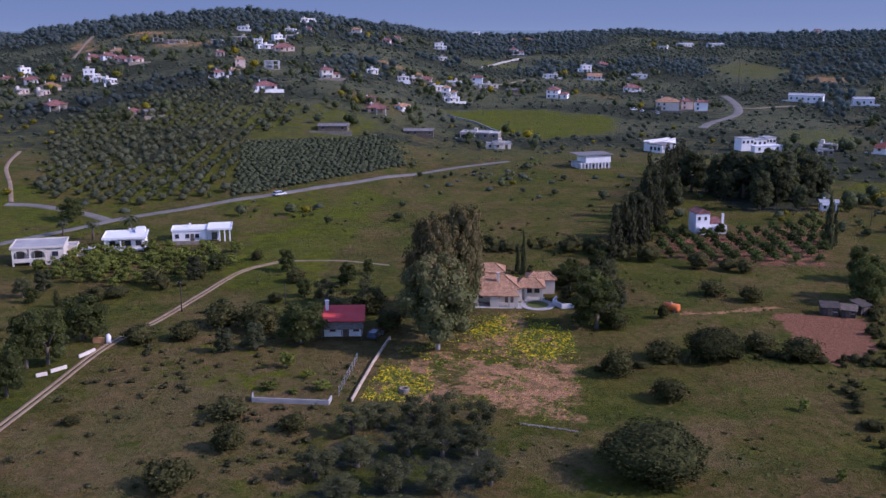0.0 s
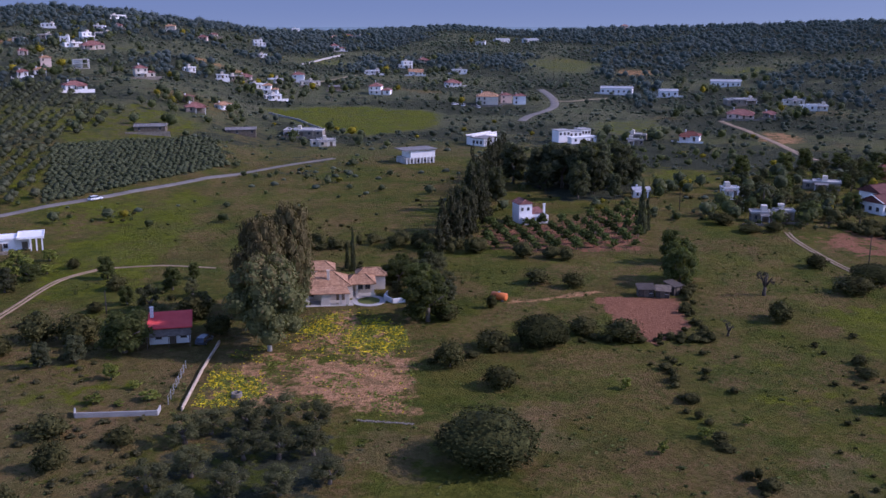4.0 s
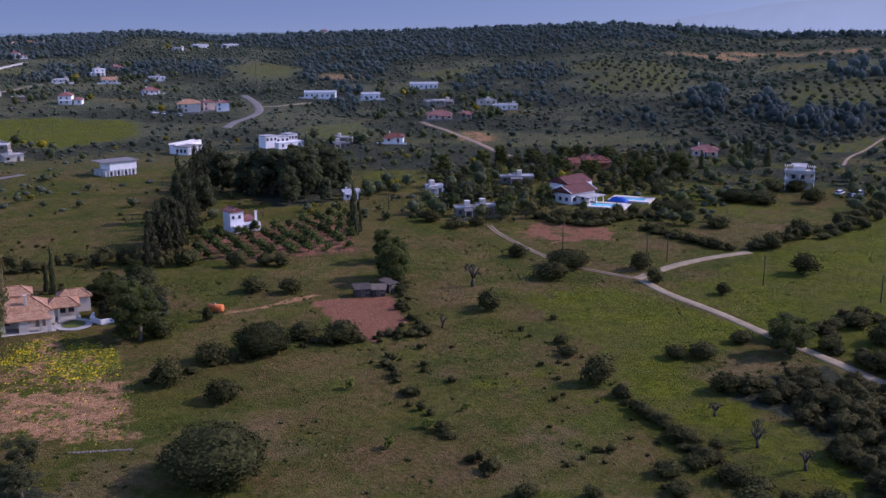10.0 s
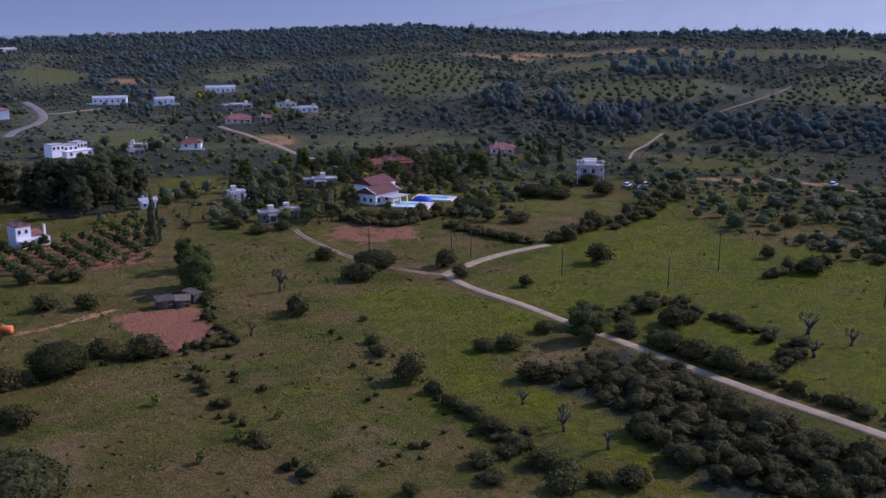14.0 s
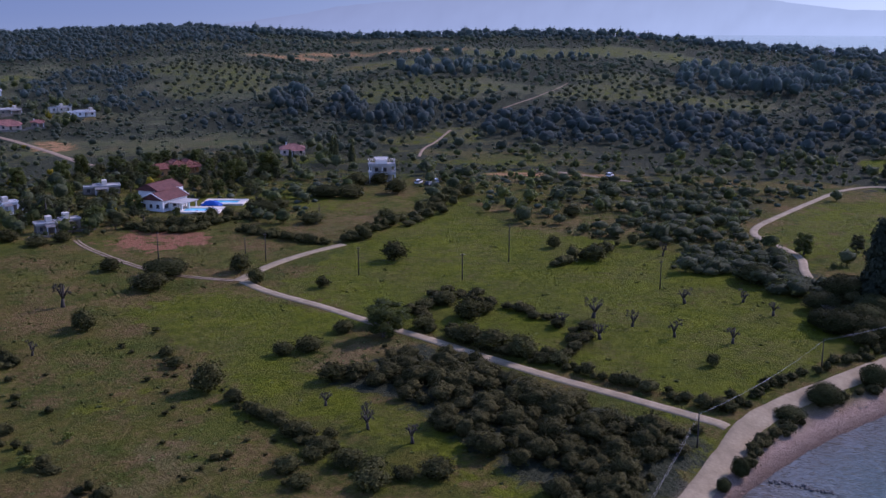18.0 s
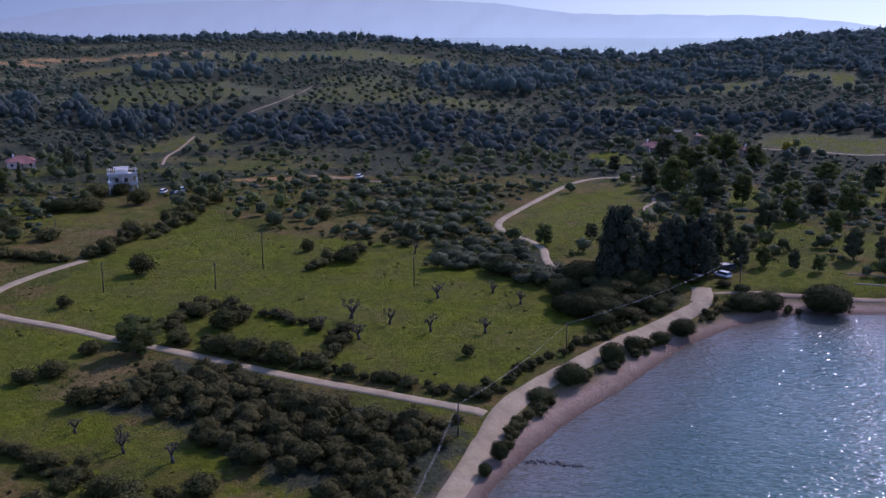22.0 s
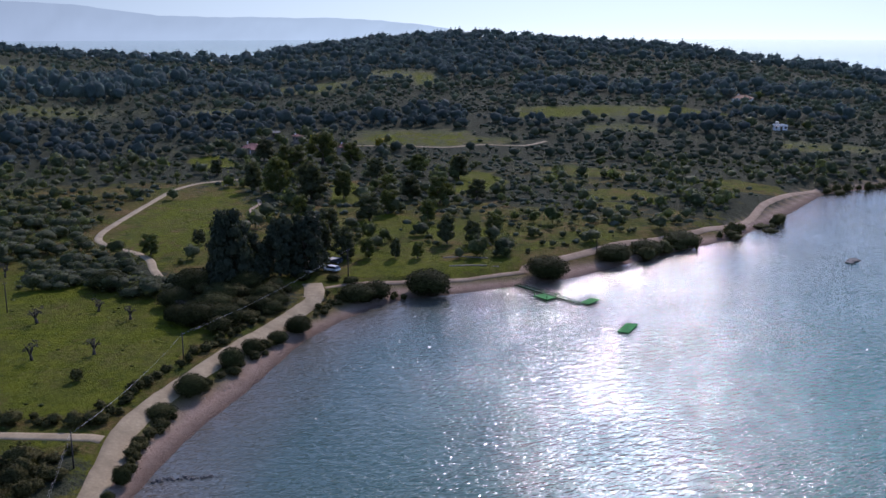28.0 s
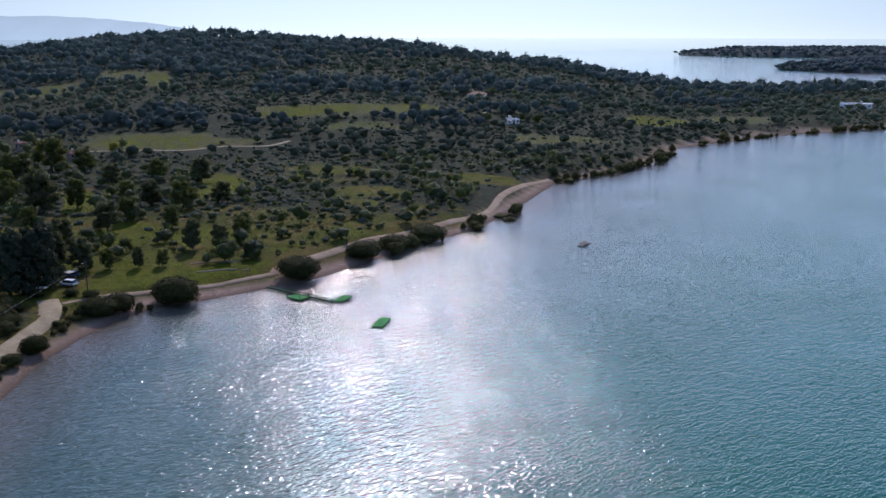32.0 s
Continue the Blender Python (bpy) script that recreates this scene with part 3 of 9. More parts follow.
HOUSES_G = [(151, 777, 9.8, 1, "flat", "white", "grey", 0), (133, 588, 15.6, 2, "hip", "cream", "pink", 0), (145, 591, 8.3, 2, "hip", "pink", "red", 0), (152, 584, 9.0, 2, "hip", "white", "red", 0), (230, 1045, 9.3, 1, "flat", "white", "grey", 0), (268, 1114, 19.8, 1, "long", "white", "white", 0), (306, 1129, 20.2, 1, "long", "white", "white", 0), (449, 1208, 9.6, 2, "hip", "pink", "red", 0), (227, 620, 24.3, 1, "long", "white", "white", 0), (255, 602, 13.7, 1, "long", "white", "white", 0), (160, 414, 6.1, 1, "flat", "stone", "grey", 0), (191, 423, 10.4, 1, "hip", "white", "rust", 0)]
HOUSES_H = [(302, 618, 22.9, 1, "long", "white", "white", 0), (276, 541, 14.3, 1, "flat", "stone", "grey", 0), (249, 490, 16.3, 1, "hip", "pink", "red", 0), (263, 485, 7.5, 1, "hip", "stone", "red", 0), (298, 520, 8.9, 1, "flat", "cream", "grey", 0), (298, 498, 11.5, 1, "flat", "white", "grey", 5), (167, 431, 8.0, 1, "flat", "stone", "grey", 0), (146, 291, 6.0, 1, "flat", "white", "grey", 0), (144, 253, 6.0, 1, "flat", "stone", "grey", 12), (136, 252, 6.0, 1, "flat", "stone", "grey", 0), (183, 296, 10.0, 1, "flat", "stone", "grey", -15), (117, 294, 6.0, 1, "gable", "white", "white", 0)]
HOUSES_I = [(288, 319, 12.3, 1, "hip", "pink", "red", -10), (885, 475, 21.0, 1, "flat", "cream", "grey", 0), (2676, 1269, 32.9, 1, "hip", "pink", "red", 0), (953, 309, 14.8, 1, "flat", "white", "grey", 0), (2126, 602, 16.4, 2, "flat", "white", "grey", 0), (869, 495, 7.4, 1, "flat", "white", "grey", 0), (471, 83, 5.0, 1, "hip", "stone", "red", 0), (439, 98, 10.1, 1, "hip", "stone", "red", 0), (443, 56, 10.0, 1, "hip", "stone", "red", 0), (483, 96, 4.6, 1, "long", "stone", "white", 0), (641, -174, 14.0, 1, "hip", "white", "pink", 0), (534, -165, 6.2, 1, "flat", "white", "grey", 0)]
HOUSES_J = [(602, -439, 16.6, 1, "flat", "white", "white", 0)]
HOUSES = HOUSES_A + HOUSES_B + HOUSES_C + HOUSES_D + HOUSES_E + HOUSES_F + HOUSES_G + HOUSES_H + HOUSES_I + HOUSES_J
VILLA = (15.1, 192.1)
RED_HOUSE = (-18.4, 171.6)
WHITE_HOUSE = (72.1, 259.7)
ARCH_HOUSE = (-97.0, 226.4)
WHITE_VILLA = (-80.6, 240.2)
LONG_VILLA = (-64.4, 252.2)
OUTBUILDING = (-90.7, 234.9)
SHED_A = (57.8, 375.0)
SHED_B = (97.0, 419.5)
COMPLEX = (138.5, 422.9)
POOL_VILLA = (178.1, 256.8)
POOL = (183.4, 246.1)
SMALL_POOL = (197.0, 251.0)
TOWER = (262.7, 239.2)
HUTS = (80.5, 186.8)
TANK = (46.0, 190.2)
WELL = (-6.1, 145.9)
TAVERN = (231.9, 37.0)
RAFT = (188.3, -30.2)
RAFT_B = (196.3, -34.0)
PLAT_A = (209.2, -25.0)
PLAT_B = (213.9, -28.4)
JETTY_A = (224.9, -11.4)
JETTY_B = (209.1, -24.5)
REEF = (123.2, 38.9)
ROCK = (253.2, -100.0)
CAR = (-52.7, 313.7)
VAN = (322.6, 182.5)
CAR_A = (266.5, 228.6)
CAR_B = (271.9, 225.5)
CAR_C = (266.1, 225.3)
SHRINE = (-60.3, 169.1)
CAR_D = (112.6, 585.0)
CAR_E = (117.1, 580.1)
CAR_F = (124.3, 572.6)
OCHRE = (221.6, 307.2)


# ---- materials ----
def shader(name, rough=0.8, metal=0.0, spec=0.3):
    m = bpy.data.materials.new(name)
    m.use_nodes = True
    nt = m.node_tree
    b = nt.nodes["Principled BSDF"]
    b.inputs["Roughness"].default_value = rough
    b.inputs["Metallic"].default_value = metal
    b.inputs["Specular IOR Level"].default_value = spec
    return m, nt, b


def node(nt, kind, **kw):
    n = nt.nodes.new(kind)
    for k, v in kw.items():
        n.inputs[k].default_value = v
    return n


def noise_of(nt, scale, detail=4, rough=0.6, stretch=None, turn=0.0):
    co = nt.nodes.new("ShaderNodeTexCoord")
    n = node(nt, "ShaderNodeTexNoise", Scale=scale, Detail=detail, Roughness=rough)
    if stretch:
        mp = node(nt, "ShaderNodeMapping", Scale=tuple(1 / v for v in stretch), Rotation=(0, 0, radians(turn)))
        mp.vector_type = "TEXTURE"
        nt.links.new(co.outputs["Object"], mp.inputs[0])
        nt.links.new(mp.outputs[0], n.inputs["Vector"])
    else:
        nt.links.new(co.outputs["Object"], n.inputs["Vector"])
    return n.outputs["Fac"]


def ramp(nt, fac, lo, hi):
    r = nt.nodes.new("ShaderNodeMapRange")
    r.inputs["From Min"].default_value, r.inputs["From Max"].default_value = lo, hi
    nt.links.new(fac, r.inputs["Value"])
    return r.outputs["Result"]


def blend(nt, fac, a, b, mode="MIX"):
    x = nt.nodes.new("ShaderNodeMix")
    x.data_type, x.blend_type = "RGBA", mode
    for sock, v in ((x.inputs["Factor"], fac), (x.inputs["A"], a), (x.inputs["B"], b)):
        if isinstance(v, (int, float)):
            sock.default_value = v
        elif isinstance(v, tuple):
            sock.default_value = (*v, 1)
        else:
            nt.links.new(v, sock)
    return x.outputs["Result"]


def maths(nt, op, a, b):
    n = nt.nodes.new("ShaderNodeMath")
    n.operation = op
    for sock, v in zip(n.inputs, (a, b)):
        if isinstance(v, (int, float)):
            sock.default_value = v
        else:
            nt.links.new(v, sock)
    return n.outputs[0]


def bump(nt, bsdf, height, strength=0.5, distance=0.1):
    n = node(nt, "ShaderNodeBump", Strength=strength, Distance=distance)
    nt.links.new(height, n.inputs["Height"])
    nt.links.new(n.outputs[0], bsdf.inputs["Normal"])


def surface(name, a, b, scale=1.0, rough=0.85, relief=0.3, metal=0.0, fine=9.0, spec=0.3):
    """Two tones at a large and a fine scale, with a fine relief."""
    m, nt, p = shader(name, rough, metal, spec)
    big = ramp(nt, noise_of(nt, scale, 5), 0.35, 0.65)
    small = ramp(nt, noise_of(nt, fine, 3), 0.3, 0.7)
    c = blend(nt, big, a, b)
    c = blend(nt, maths(nt, "MULTIPLY", small, 0.35), c, tuple(v * 0.6 for v in a))
    nt.links.new(c, p.inputs["Base Color"])
    bump(nt, p, small, relief, 0.05)
    return m


def leafage(name, a, b, rough=0.62, spread=0.5, through_leaf=0.24, mottle=0.0, contrast=0.9, gloss=0.03, veil=(1.35, 1.40, 0.60)):
    """Leaves that differ clump by clump and plant by plant."""
    m, nt, p = shader(name, rough, 0, gloss)
    geo = nt.nodes.new("ShaderNodeNewGeometry")
    info = nt.nodes.new("ShaderNodeObjectInfo")
    c = blend(nt, geo.outputs["Random Per Island"], a, b)
    f = maths(nt, "ADD", maths(nt, "MULTIPLY", info.outputs["Random"], spread), 1 - spread / 2)
    if mottle:
        leaf = ramp(nt, noise_of(nt, mottle, 4, 0.7), 0.34, 0.66)
        f = maths(nt, "MULTIPLY", f, maths(nt, "ADD", maths(nt, "MULTIPLY", leaf, contrast), 1 - contrast * 0.58))
        bump(nt, p, leaf, contrast, 0.5 / mottle)
    g = nt.nodes.new("ShaderNodeVectorMath")
    g.operation = "SCALE"
    nt.links.new(c, g.inputs[0])
    nt.links.new(f, g.inputs["Scale"])
    nt.links.new(g.outputs[0], p.inputs["Base Color"])
    t = nt.nodes.new("ShaderNodeBsdfTranslucent")
    nt.links.new(blend(nt, 1.0, g.outputs[0], veil, "MULTIPLY"), t.inputs["Color"])
    mix = nt.nodes.new("ShaderNodeMixShader")
    mix.inputs[0].default_value = through_leaf
    nt.links.new(p.outputs[0], mix.inputs[1])
    nt.links.new(t.outputs[0], mix.inputs[2])
    nt.links.new(mix.outputs[0], nt.nodes["Material Output"].inputs["Surface"])
    return m


M = {}
M["olive"] = leafage("olive_leaves", (0.062, 0.070, 0.038), (0.118, 0.124, 0.070), through_leaf=0.34, mottle=1.8, contrast=0.6)
M["bush"] = leafage("shrub_leaves", (0.050, 0.050, 0.018), (0.092, 0.086, 0.032), mottle=3.0, contrast=1.0, gloss=0.015)
M["conifer"] = leafage("conifer_needles", (0.022, 0.029, 0.018), (0.052, 0.060, 0.038))
M["dark"] = leafage("dark_needles", (0.046, 0.052, 0.025), (0.100, 0.105, 0.054), through_leaf=0.48, gloss=0.06)
# Far copy of the leaves, paled and blued to put haze in their colour.
M["woods"] = leafage("hazed_wood_leaves", (0.098, 0.128, 0.118), (0.134, 0.160, 0.144), rough=0.9, through_leaf=0.6, mottle=0.8, contrast=0.3, gloss=0.2, veil=(1.0, 1.2, 1.1))
M["poplar"] = leafage("brown_twiggy_leaves", (0.040, 0.042, 0.022), (0.082, 0.080, 0.044), mottle=1.8)
M["grove"] = leafage("evergreen_tree_leaves", (0.054, 0.066, 0.032), (0.108, 0.120, 0.060), through_leaf=0.4, mottle=1.8, contrast=0.65, gloss=0.06)
M["scrub"] = leafage("mastic_leaves", (0.046, 0.044, 0.016), (0.078, 0.070, 0.026), through_leaf=0.12, mottle=3.0, contrast=1.05, gloss=0.015)
# Slope leaves paler and bluer than the near ones: haze put into colour.
M["slope"] = leafage("hazed_scrub_leaves", (0.086, 0.104, 0.072), (0.136, 0.150, 0.104), rough=0.85, through_leaf=0.55, mottle=1.0, contrast=0.35, gloss=0.12, veil=(1.05, 1.25, 0.9))
M["spring"] = leafage("spring_tree_leaves", (0.078, 0.100, 0.040), (0.165, 0.185, 0.082), through_leaf=0.5, mottle=1.4)
M["heath"] = leafage("heath_leaves", (0.085, 0.084, 0.036), (0.150, 0.138, 0.066), through_leaf=0.4, mottle=3.0)
# Island land and trees share this pale blue-grey; haze is put into it.
M["isle"] = leafage("hazed_island", (0.105, 0.130, 0.125), (0.130, 0.155, 0.146), rough=0.9, through_leaf=0.6, mottle=0.8, contrast=0.2, gloss=0.2, veil=(1.0, 1.2, 1.15))
M["broad"] = leafage("broad_leaves", (0.048, 0.060, 0.018), (0.104, 0.116, 0.038), through_leaf=0.5, gloss=0.06)
M["light"] = leafage("young_leaves", (0.085, 0.105, 0.022), (0.175, 0.185, 0.036))
M["euca"] = leafage("eucalyptus_leaves", (0.068, 0.075, 0.028), (0.136, 0.136, 0.058))
M["euca_dry"] = leafage("eucalyptus_blossom_leaves", (0.085, 0.068, 0.028), (0.165, 0.135, 0.062))
M["citrus"] = leafage("citrus_leaves", (0.046, 0.066, 0.018), (0.110, 0.126, 0.036), spread=0.9)
M["twig"] = leafage("bare_twigs", (0.050, 0.045, 0.038), (0.105, 0.094, 0.080))
M["gorse"] = leafage("gorse_flowers", (0.12, 0.11, 0.015), (0.34, 0.27, 0.02), mottle=1.8)
M["weed"] = leafage("weeds", (0.065, 0.085, 0.022), (0.150, 0.165, 0.050))
M["bloom"] = leafage("yellow_flowers", (0.50, 0.40, 0.008), (0.78, 0.62, 0.02))
M["shrub"] = leafage("evergreen_shrub_leaves", (0.046, 0.046, 0.016), (0.086, 0.082, 0.030), mottle=8.0, contrast=1.0, gloss=0.015)
M["mound"] = leafage("dense_mastic_leaves", (0.026, 0.029, 0.010), (0.052, 0.054, 0.019), through_leaf=0.08, mottle=14.0, contrast=0.8, gloss=0.01)
M["olive_crown"] = leafage("olive_tree_leaves", (0.056, 0.060, 0.026), (0.112, 0.112, 0.052), through_leaf=0.34)
M["clump"] = leafage("meadow_clumps", (0.048, 0.058, 0.016), (0.090, 0.098, 0.028), mottle=2.5)
M["bark"] = surface("bark", (0.10, 0.08, 0.06), (0.20, 0.165, 0.13), 2, 0.9, 0.6)
M["pale_bark"] = surface("pale_bark", (0.36, 0.33, 0.29), (0.52, 0.48, 0.42), 1, 0.8, 0.3)
M["gravel"] = surface("pale_gravel", (0.232, 0.176, 0.098), (0.342, 0.268, 0.156), 0.35, 0.95, 0.5, fine=2.0)
M["dirt"] = surface("bare_track", (0.225, 0.152, 0.086), (0.325, 0.232, 0.146), 0.3, 0.95, 0.5, fine=2.5)
M["asphalt"] = surface("worn_asphalt", (0.140, 0.122, 0.100), (0.205, 0.182, 0.152), 0.2, 0.9, 0.3, fine=3)
M["concrete"] = surface("concrete", (0.33, 0.31, 0.28), (0.45, 0.43, 0.39), 0.4, 0.9, 0.3)
M["stone"] = surface("rubble_stone", (0.17, 0.145, 0.11), (0.30, 0.255, 0.20), 1.2, 0.95, 0.8, fine=5)
M["sandstone"] = surface("pale_sandstone", (0.40, 0.31, 0.22), (0.54, 0.44, 0.33), 0.9, 0.95, 0.6, fine=5)
M["rock"] = surface("dark_rock", (0.05, 0.05, 0.045), (0.11, 0.10, 0.09), 0.8, 0.8, 0.8)
M["white"] = surface("white_render", (0.74, 0.72, 0.69), (0.82, 0.81, 0.79), 0.4, 0.9, 0.15)
M["cream"] = surface("cream_render", (0.58, 0.51, 0.42), (0.68, 0.61, 0.51), 0.4, 0.9, 0.15)
M["pink"] = surface("pink_render", (0.60, 0.44, 0.36), (0.68, 0.53, 0.44), 0.4, 0.9, 0.15)
M["ochre"] = surface("ochre_render", (0.46, 0.22, 0.09), (0.56, 0.30, 0.13), 0.4, 0.9, 0.15)
M["blue"] = surface("blue_paint", (0.02, 0.06, 0.26), (0.03, 0.09, 0.36), 0.5, 0.6, 0.1)
M["grey"] = surface("flat_roof_screed", (0.30, 0.29, 0.27), (0.44, 0.42, 0.39), 0.3, 0.9, 0.2)
M["wood"] = surface("weathered_wood", (0.10, 0.075, 0.05), (0.19, 0.15, 0.11), 1.5, 0.9, 0.4)
M["pole"] = surface("dark_pole_wood", (0.045, 0.036, 0.028), (0.09, 0.072, 0.056), 1.5, 0.9, 0.4)
M["oldsheet"] = surface("rusty_old_sheet", (0.13, 0.115, 0.10), (0.27, 0.25, 0.23), 0.9, 0.7, 0.4, 0.1)
M["metal"] = surface("corrugated_sheet", (0.38, 0.38, 0.37), (0.52, 0.51, 0.49), 0.6, 0.5, 0.3, 0.3)
M["orange"] = surface("orange_paint", (0.60, 0.14, 0.03), (0.70, 0.20, 0.05), 0.6, 0.6, 0.2)
M["green"] = surface("green_float", (0.022, 0.14, 0.035), (0.04, 0.20, 0.05), 0.6, 0.95, 0.3, spec=0.05)
M["green_iron"] = surface("dark_green_iron", (0.015, 0.045, 0.02), (0.03, 0.08, 0.035), 0.8, 0.9, 0.2, spec=0.08)
M["rubber"] = surface("black_rubber", (0.02, 0.02, 0.02), (0.035, 0.035, 0.035), 2, 0.8, 0.2)
M["carwhite"] = surface("white_car_paint", (0.70, 0.70, 0.70), (0.76, 0.76, 0.76), 0.3, 0.3, 0.02, spec=0.5)
M["cardark"] = surface("dark_car_paint", (0.05, 0.06, 0.08), (0.07, 0.08, 0.10), 0.3, 0.3, 0.02, spec=0.5)
M["tarp"] = surface("blue_cover", (0.02, 0.09, 0.42), (0.03, 0.14, 0.55), 0.8, 0.6, 0.3)
M["wire"] = surface("wire", (0.42, 0.41, 0.39), (0.52, 0.51, 0.48), 1, 0.55, 0.0, 0.3)


def glass():
    m, nt, p = shader("window_glass", 0.08, 0, 0.6)
    nt.links.new(blend(nt, ramp(nt, noise_of(nt, 0.4), 0.3, 0.7), (0.015, 0.02, 0.028), (0.05, 0.06, 0.075)), p.inputs["Base Color"])
    return m


def tiles(name, a, b):
    """Clay tiles: fine rows up the slope, mottled tile by tile."""
    m, nt, p = shader(name, 0.85, 0, 0.25)
    co = nt.nodes.new("ShaderNodeTexCoord")
    v = node(nt, "ShaderNodeTexVoronoi", Scale=2.3)
    nt.links.new(co.outputs["Object"], v.inputs["Vector"])
    c = blend(nt, ramp(nt, noise_of(nt, 0.5, 5), 0.3, 0.7), a, b)
    c = blend(nt, maths(nt, "MULTIPLY", v.outputs["Color"], 0.75), c, tuple(x * 0.42 for x in a))
    nt.links.new(c, p.inputs["Base Color"])
    w = node(nt, "ShaderNodeTexWave", Scale=2.2, Distortion=0.6)
    nt.links.new(co.outputs["Object"], w.inputs["Vector"])
    bump(nt, p, w.outputs["Fac"], 0.6, 0.06)
    return m


M["glass"] = glass()
M["red"] = tiles("red_tiles", (0.25, 0.10, 0.08), (0.36, 0.17, 0.135))
M["rust"] = tiles("rust_tiles", (0.17, 0.055, 0.036), (0.25, 0.088, 0.058))
M["pinktile"] = tiles("pale_clay_tiles", (0.40, 0.205, 0.105), (0.57, 0.335, 0.190))
M["maroon"] = tiles("dark_red_tiles", (0.115, 0.042, 0.034), (0.19, 0.075, 0.058))
M["redsheet"] = surface("red_painted_sheet", (0.62, 0.055, 0.045), (0.72, 0.09, 0.07), 0.3, 0.7, 0.1)


def ground_material():
    m, nt, p = shader("meadow_and_soil", 0.95, 0, 0.03)
    at = nt.nodes.new("ShaderNodeAttribute")
    at.attribute_name = "cover"
    sep = nt.nodes.new("ShaderNodeSeparateColor")
    nt.links.new(at.outputs["Color"], sep.inputs[0])
    at2 = nt.nodes.new("ShaderNodeAttribute")
    at2.attribute_name = "cover_b"
    sep2 = nt.nodes.new("ShaderNodeSeparateColor")
    nt.links.new(at2.outputs["Color"], sep2.inputs[0])
    patch = ramp(nt, noise_of(nt, 0.035, 6, 0.65), 0.38, 0.62)
    mid = ramp(nt, noise_of(nt, 0.22, 6, 0.7), 0.35, 0.65)
    tuft = ramp(nt, noise_of(nt, 1.3, 5, 0.75), 0.32, 0.68)
    fine = noise_of(nt, 6.0, 3, 0.7)
    blot = ramp(nt, noise_of(nt, 0.09, 7, 0.72), 0.40, 0.60)
    clump = ramp(nt, noise_of(nt, 0.55, 6, 0.72), 0.44, 0.60)
    bare = maths(nt, "MULTIPLY", ramp(nt, noise_of(nt, 0.07, 8, 0.74), 0.47, 0.58), ramp(nt, noise_of(nt, 0.9, 5, 0.7), 0.36, 0.58))
    grass = blend(nt, patch, (0.092, 0.098, 0.012), (0.150, 0.114, 0.030))
    grass = blend(nt, maths(nt, "MULTIPLY", blot, 0.9), grass, (0.050, 0.076, 0.011))
    stain = ramp(nt, noise_of(nt, 0.028, 8, 0.72), 0.50, 0.60)
    grass = blend(nt, maths(nt, "MULTIPLY", stain, 0.7), grass, (0.118, 0.082, 0.028))
    grass = blend(nt, maths(nt, "MULTIPLY", ramp(nt, noise_of(nt, 0.05, 7, 0.7), 0.52, 0.60), 0.6), grass, (0.112, 0.128, 0.018))
    grass = blend(nt, maths(nt, "MULTIPLY", mid, 0.45), grass, (0.152, 0.136, 0.034))
    grass = blend(nt, maths(nt, "MULTIPLY", bare, 0.75), grass, (0.210, 0.128, 0.058))
    lush = blend(nt, mid, (0.094, 0.116, 0.007), (0.146, 0.158, 0.012))
    lush = blend(nt, maths(nt, "MULTIPLY", blot, 0.45), lush, (0.094, 0.098, 0.022))
    lush = blend(nt, maths(nt, "MULTIPLY", bare, 0.4), lush, (0.150, 0.110, 0.050))
    dry = blend(nt, mid, (0.215, 0.142, 0.058), (0.150, 0.118, 0.040))
    dry = blend(nt, maths(nt, "MULTIPLY", blot, 0.6), dry, (0.108, 0.112, 0.034))
    dry = blend(nt, maths(nt, "MULTIPLY", bare, 0.6), dry, (0.24, 0.145, 0.074))
    soil = blend(nt, tuft, (0.37, 0.165, 0.068), (0.64, 0.355, 0.180))
    soil = blend(nt, maths(nt, "MULTIPLY", mid, 0.5), soil, (0.22, 0.125, 0.060))
    soil = blend(nt, maths(nt, "MULTIPLY", clump, 0.7), soil, (0.115, 0.092, 0.035))
    tilled = blend(nt, tuft, (0.190, 0.080, 0.040), (0.30, 0.142, 0.080))
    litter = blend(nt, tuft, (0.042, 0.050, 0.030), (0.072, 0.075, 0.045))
    here = nt.nodes.new("ShaderNodeNewGeometry")
    high = nt.nodes.new("ShaderNodeSeparateXYZ")
    nt.links.new(here.outputs["Position"], high.inputs[0])
    wet = ramp(nt, high.outputs["Z"], 0.02, 0.42)
    sand = blend(nt, mid, (0.26, 0.18, 0.13), (0.36, 0.265, 0.20))

    # Paler, greyer ground for the far slopes: haze put into the colour.
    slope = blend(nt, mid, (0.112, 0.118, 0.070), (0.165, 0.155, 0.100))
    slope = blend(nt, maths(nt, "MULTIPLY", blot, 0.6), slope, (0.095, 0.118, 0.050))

    def edge(sock):
        """The border of a cover, frayed by the tufts along it."""
        s = maths(nt, "ADD", sock, maths(nt, "MULTIPLY", maths(nt, "SUBTRACT", mid, 0.5), 0.75))
        return ramp(nt, s, 0.38, 0.62)

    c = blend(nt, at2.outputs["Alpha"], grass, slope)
    c = blend(nt, edge(sep.outputs[1]), c, dry)
    c = blend(nt, edge(sep.outputs[0]), c, lush)
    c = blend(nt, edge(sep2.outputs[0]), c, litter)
    dark = maths(nt, "MULTIPLY", maths(nt, "SUBTRACT", 1.0, tuft), 0.54)
    c = blend(nt, dark, c, blend(nt, 1.0, c, (0.42, 0.42, 0.36), "MULTIPLY"))
    c = blend(nt, maths(nt, "MULTIPLY", clump, 0.58), c, blend(nt, 1.0, c, (0.50, 0.55, 0.46), "MULTIPLY"))
    c = blend(nt, edge(sep.outputs[2]), c, soil)
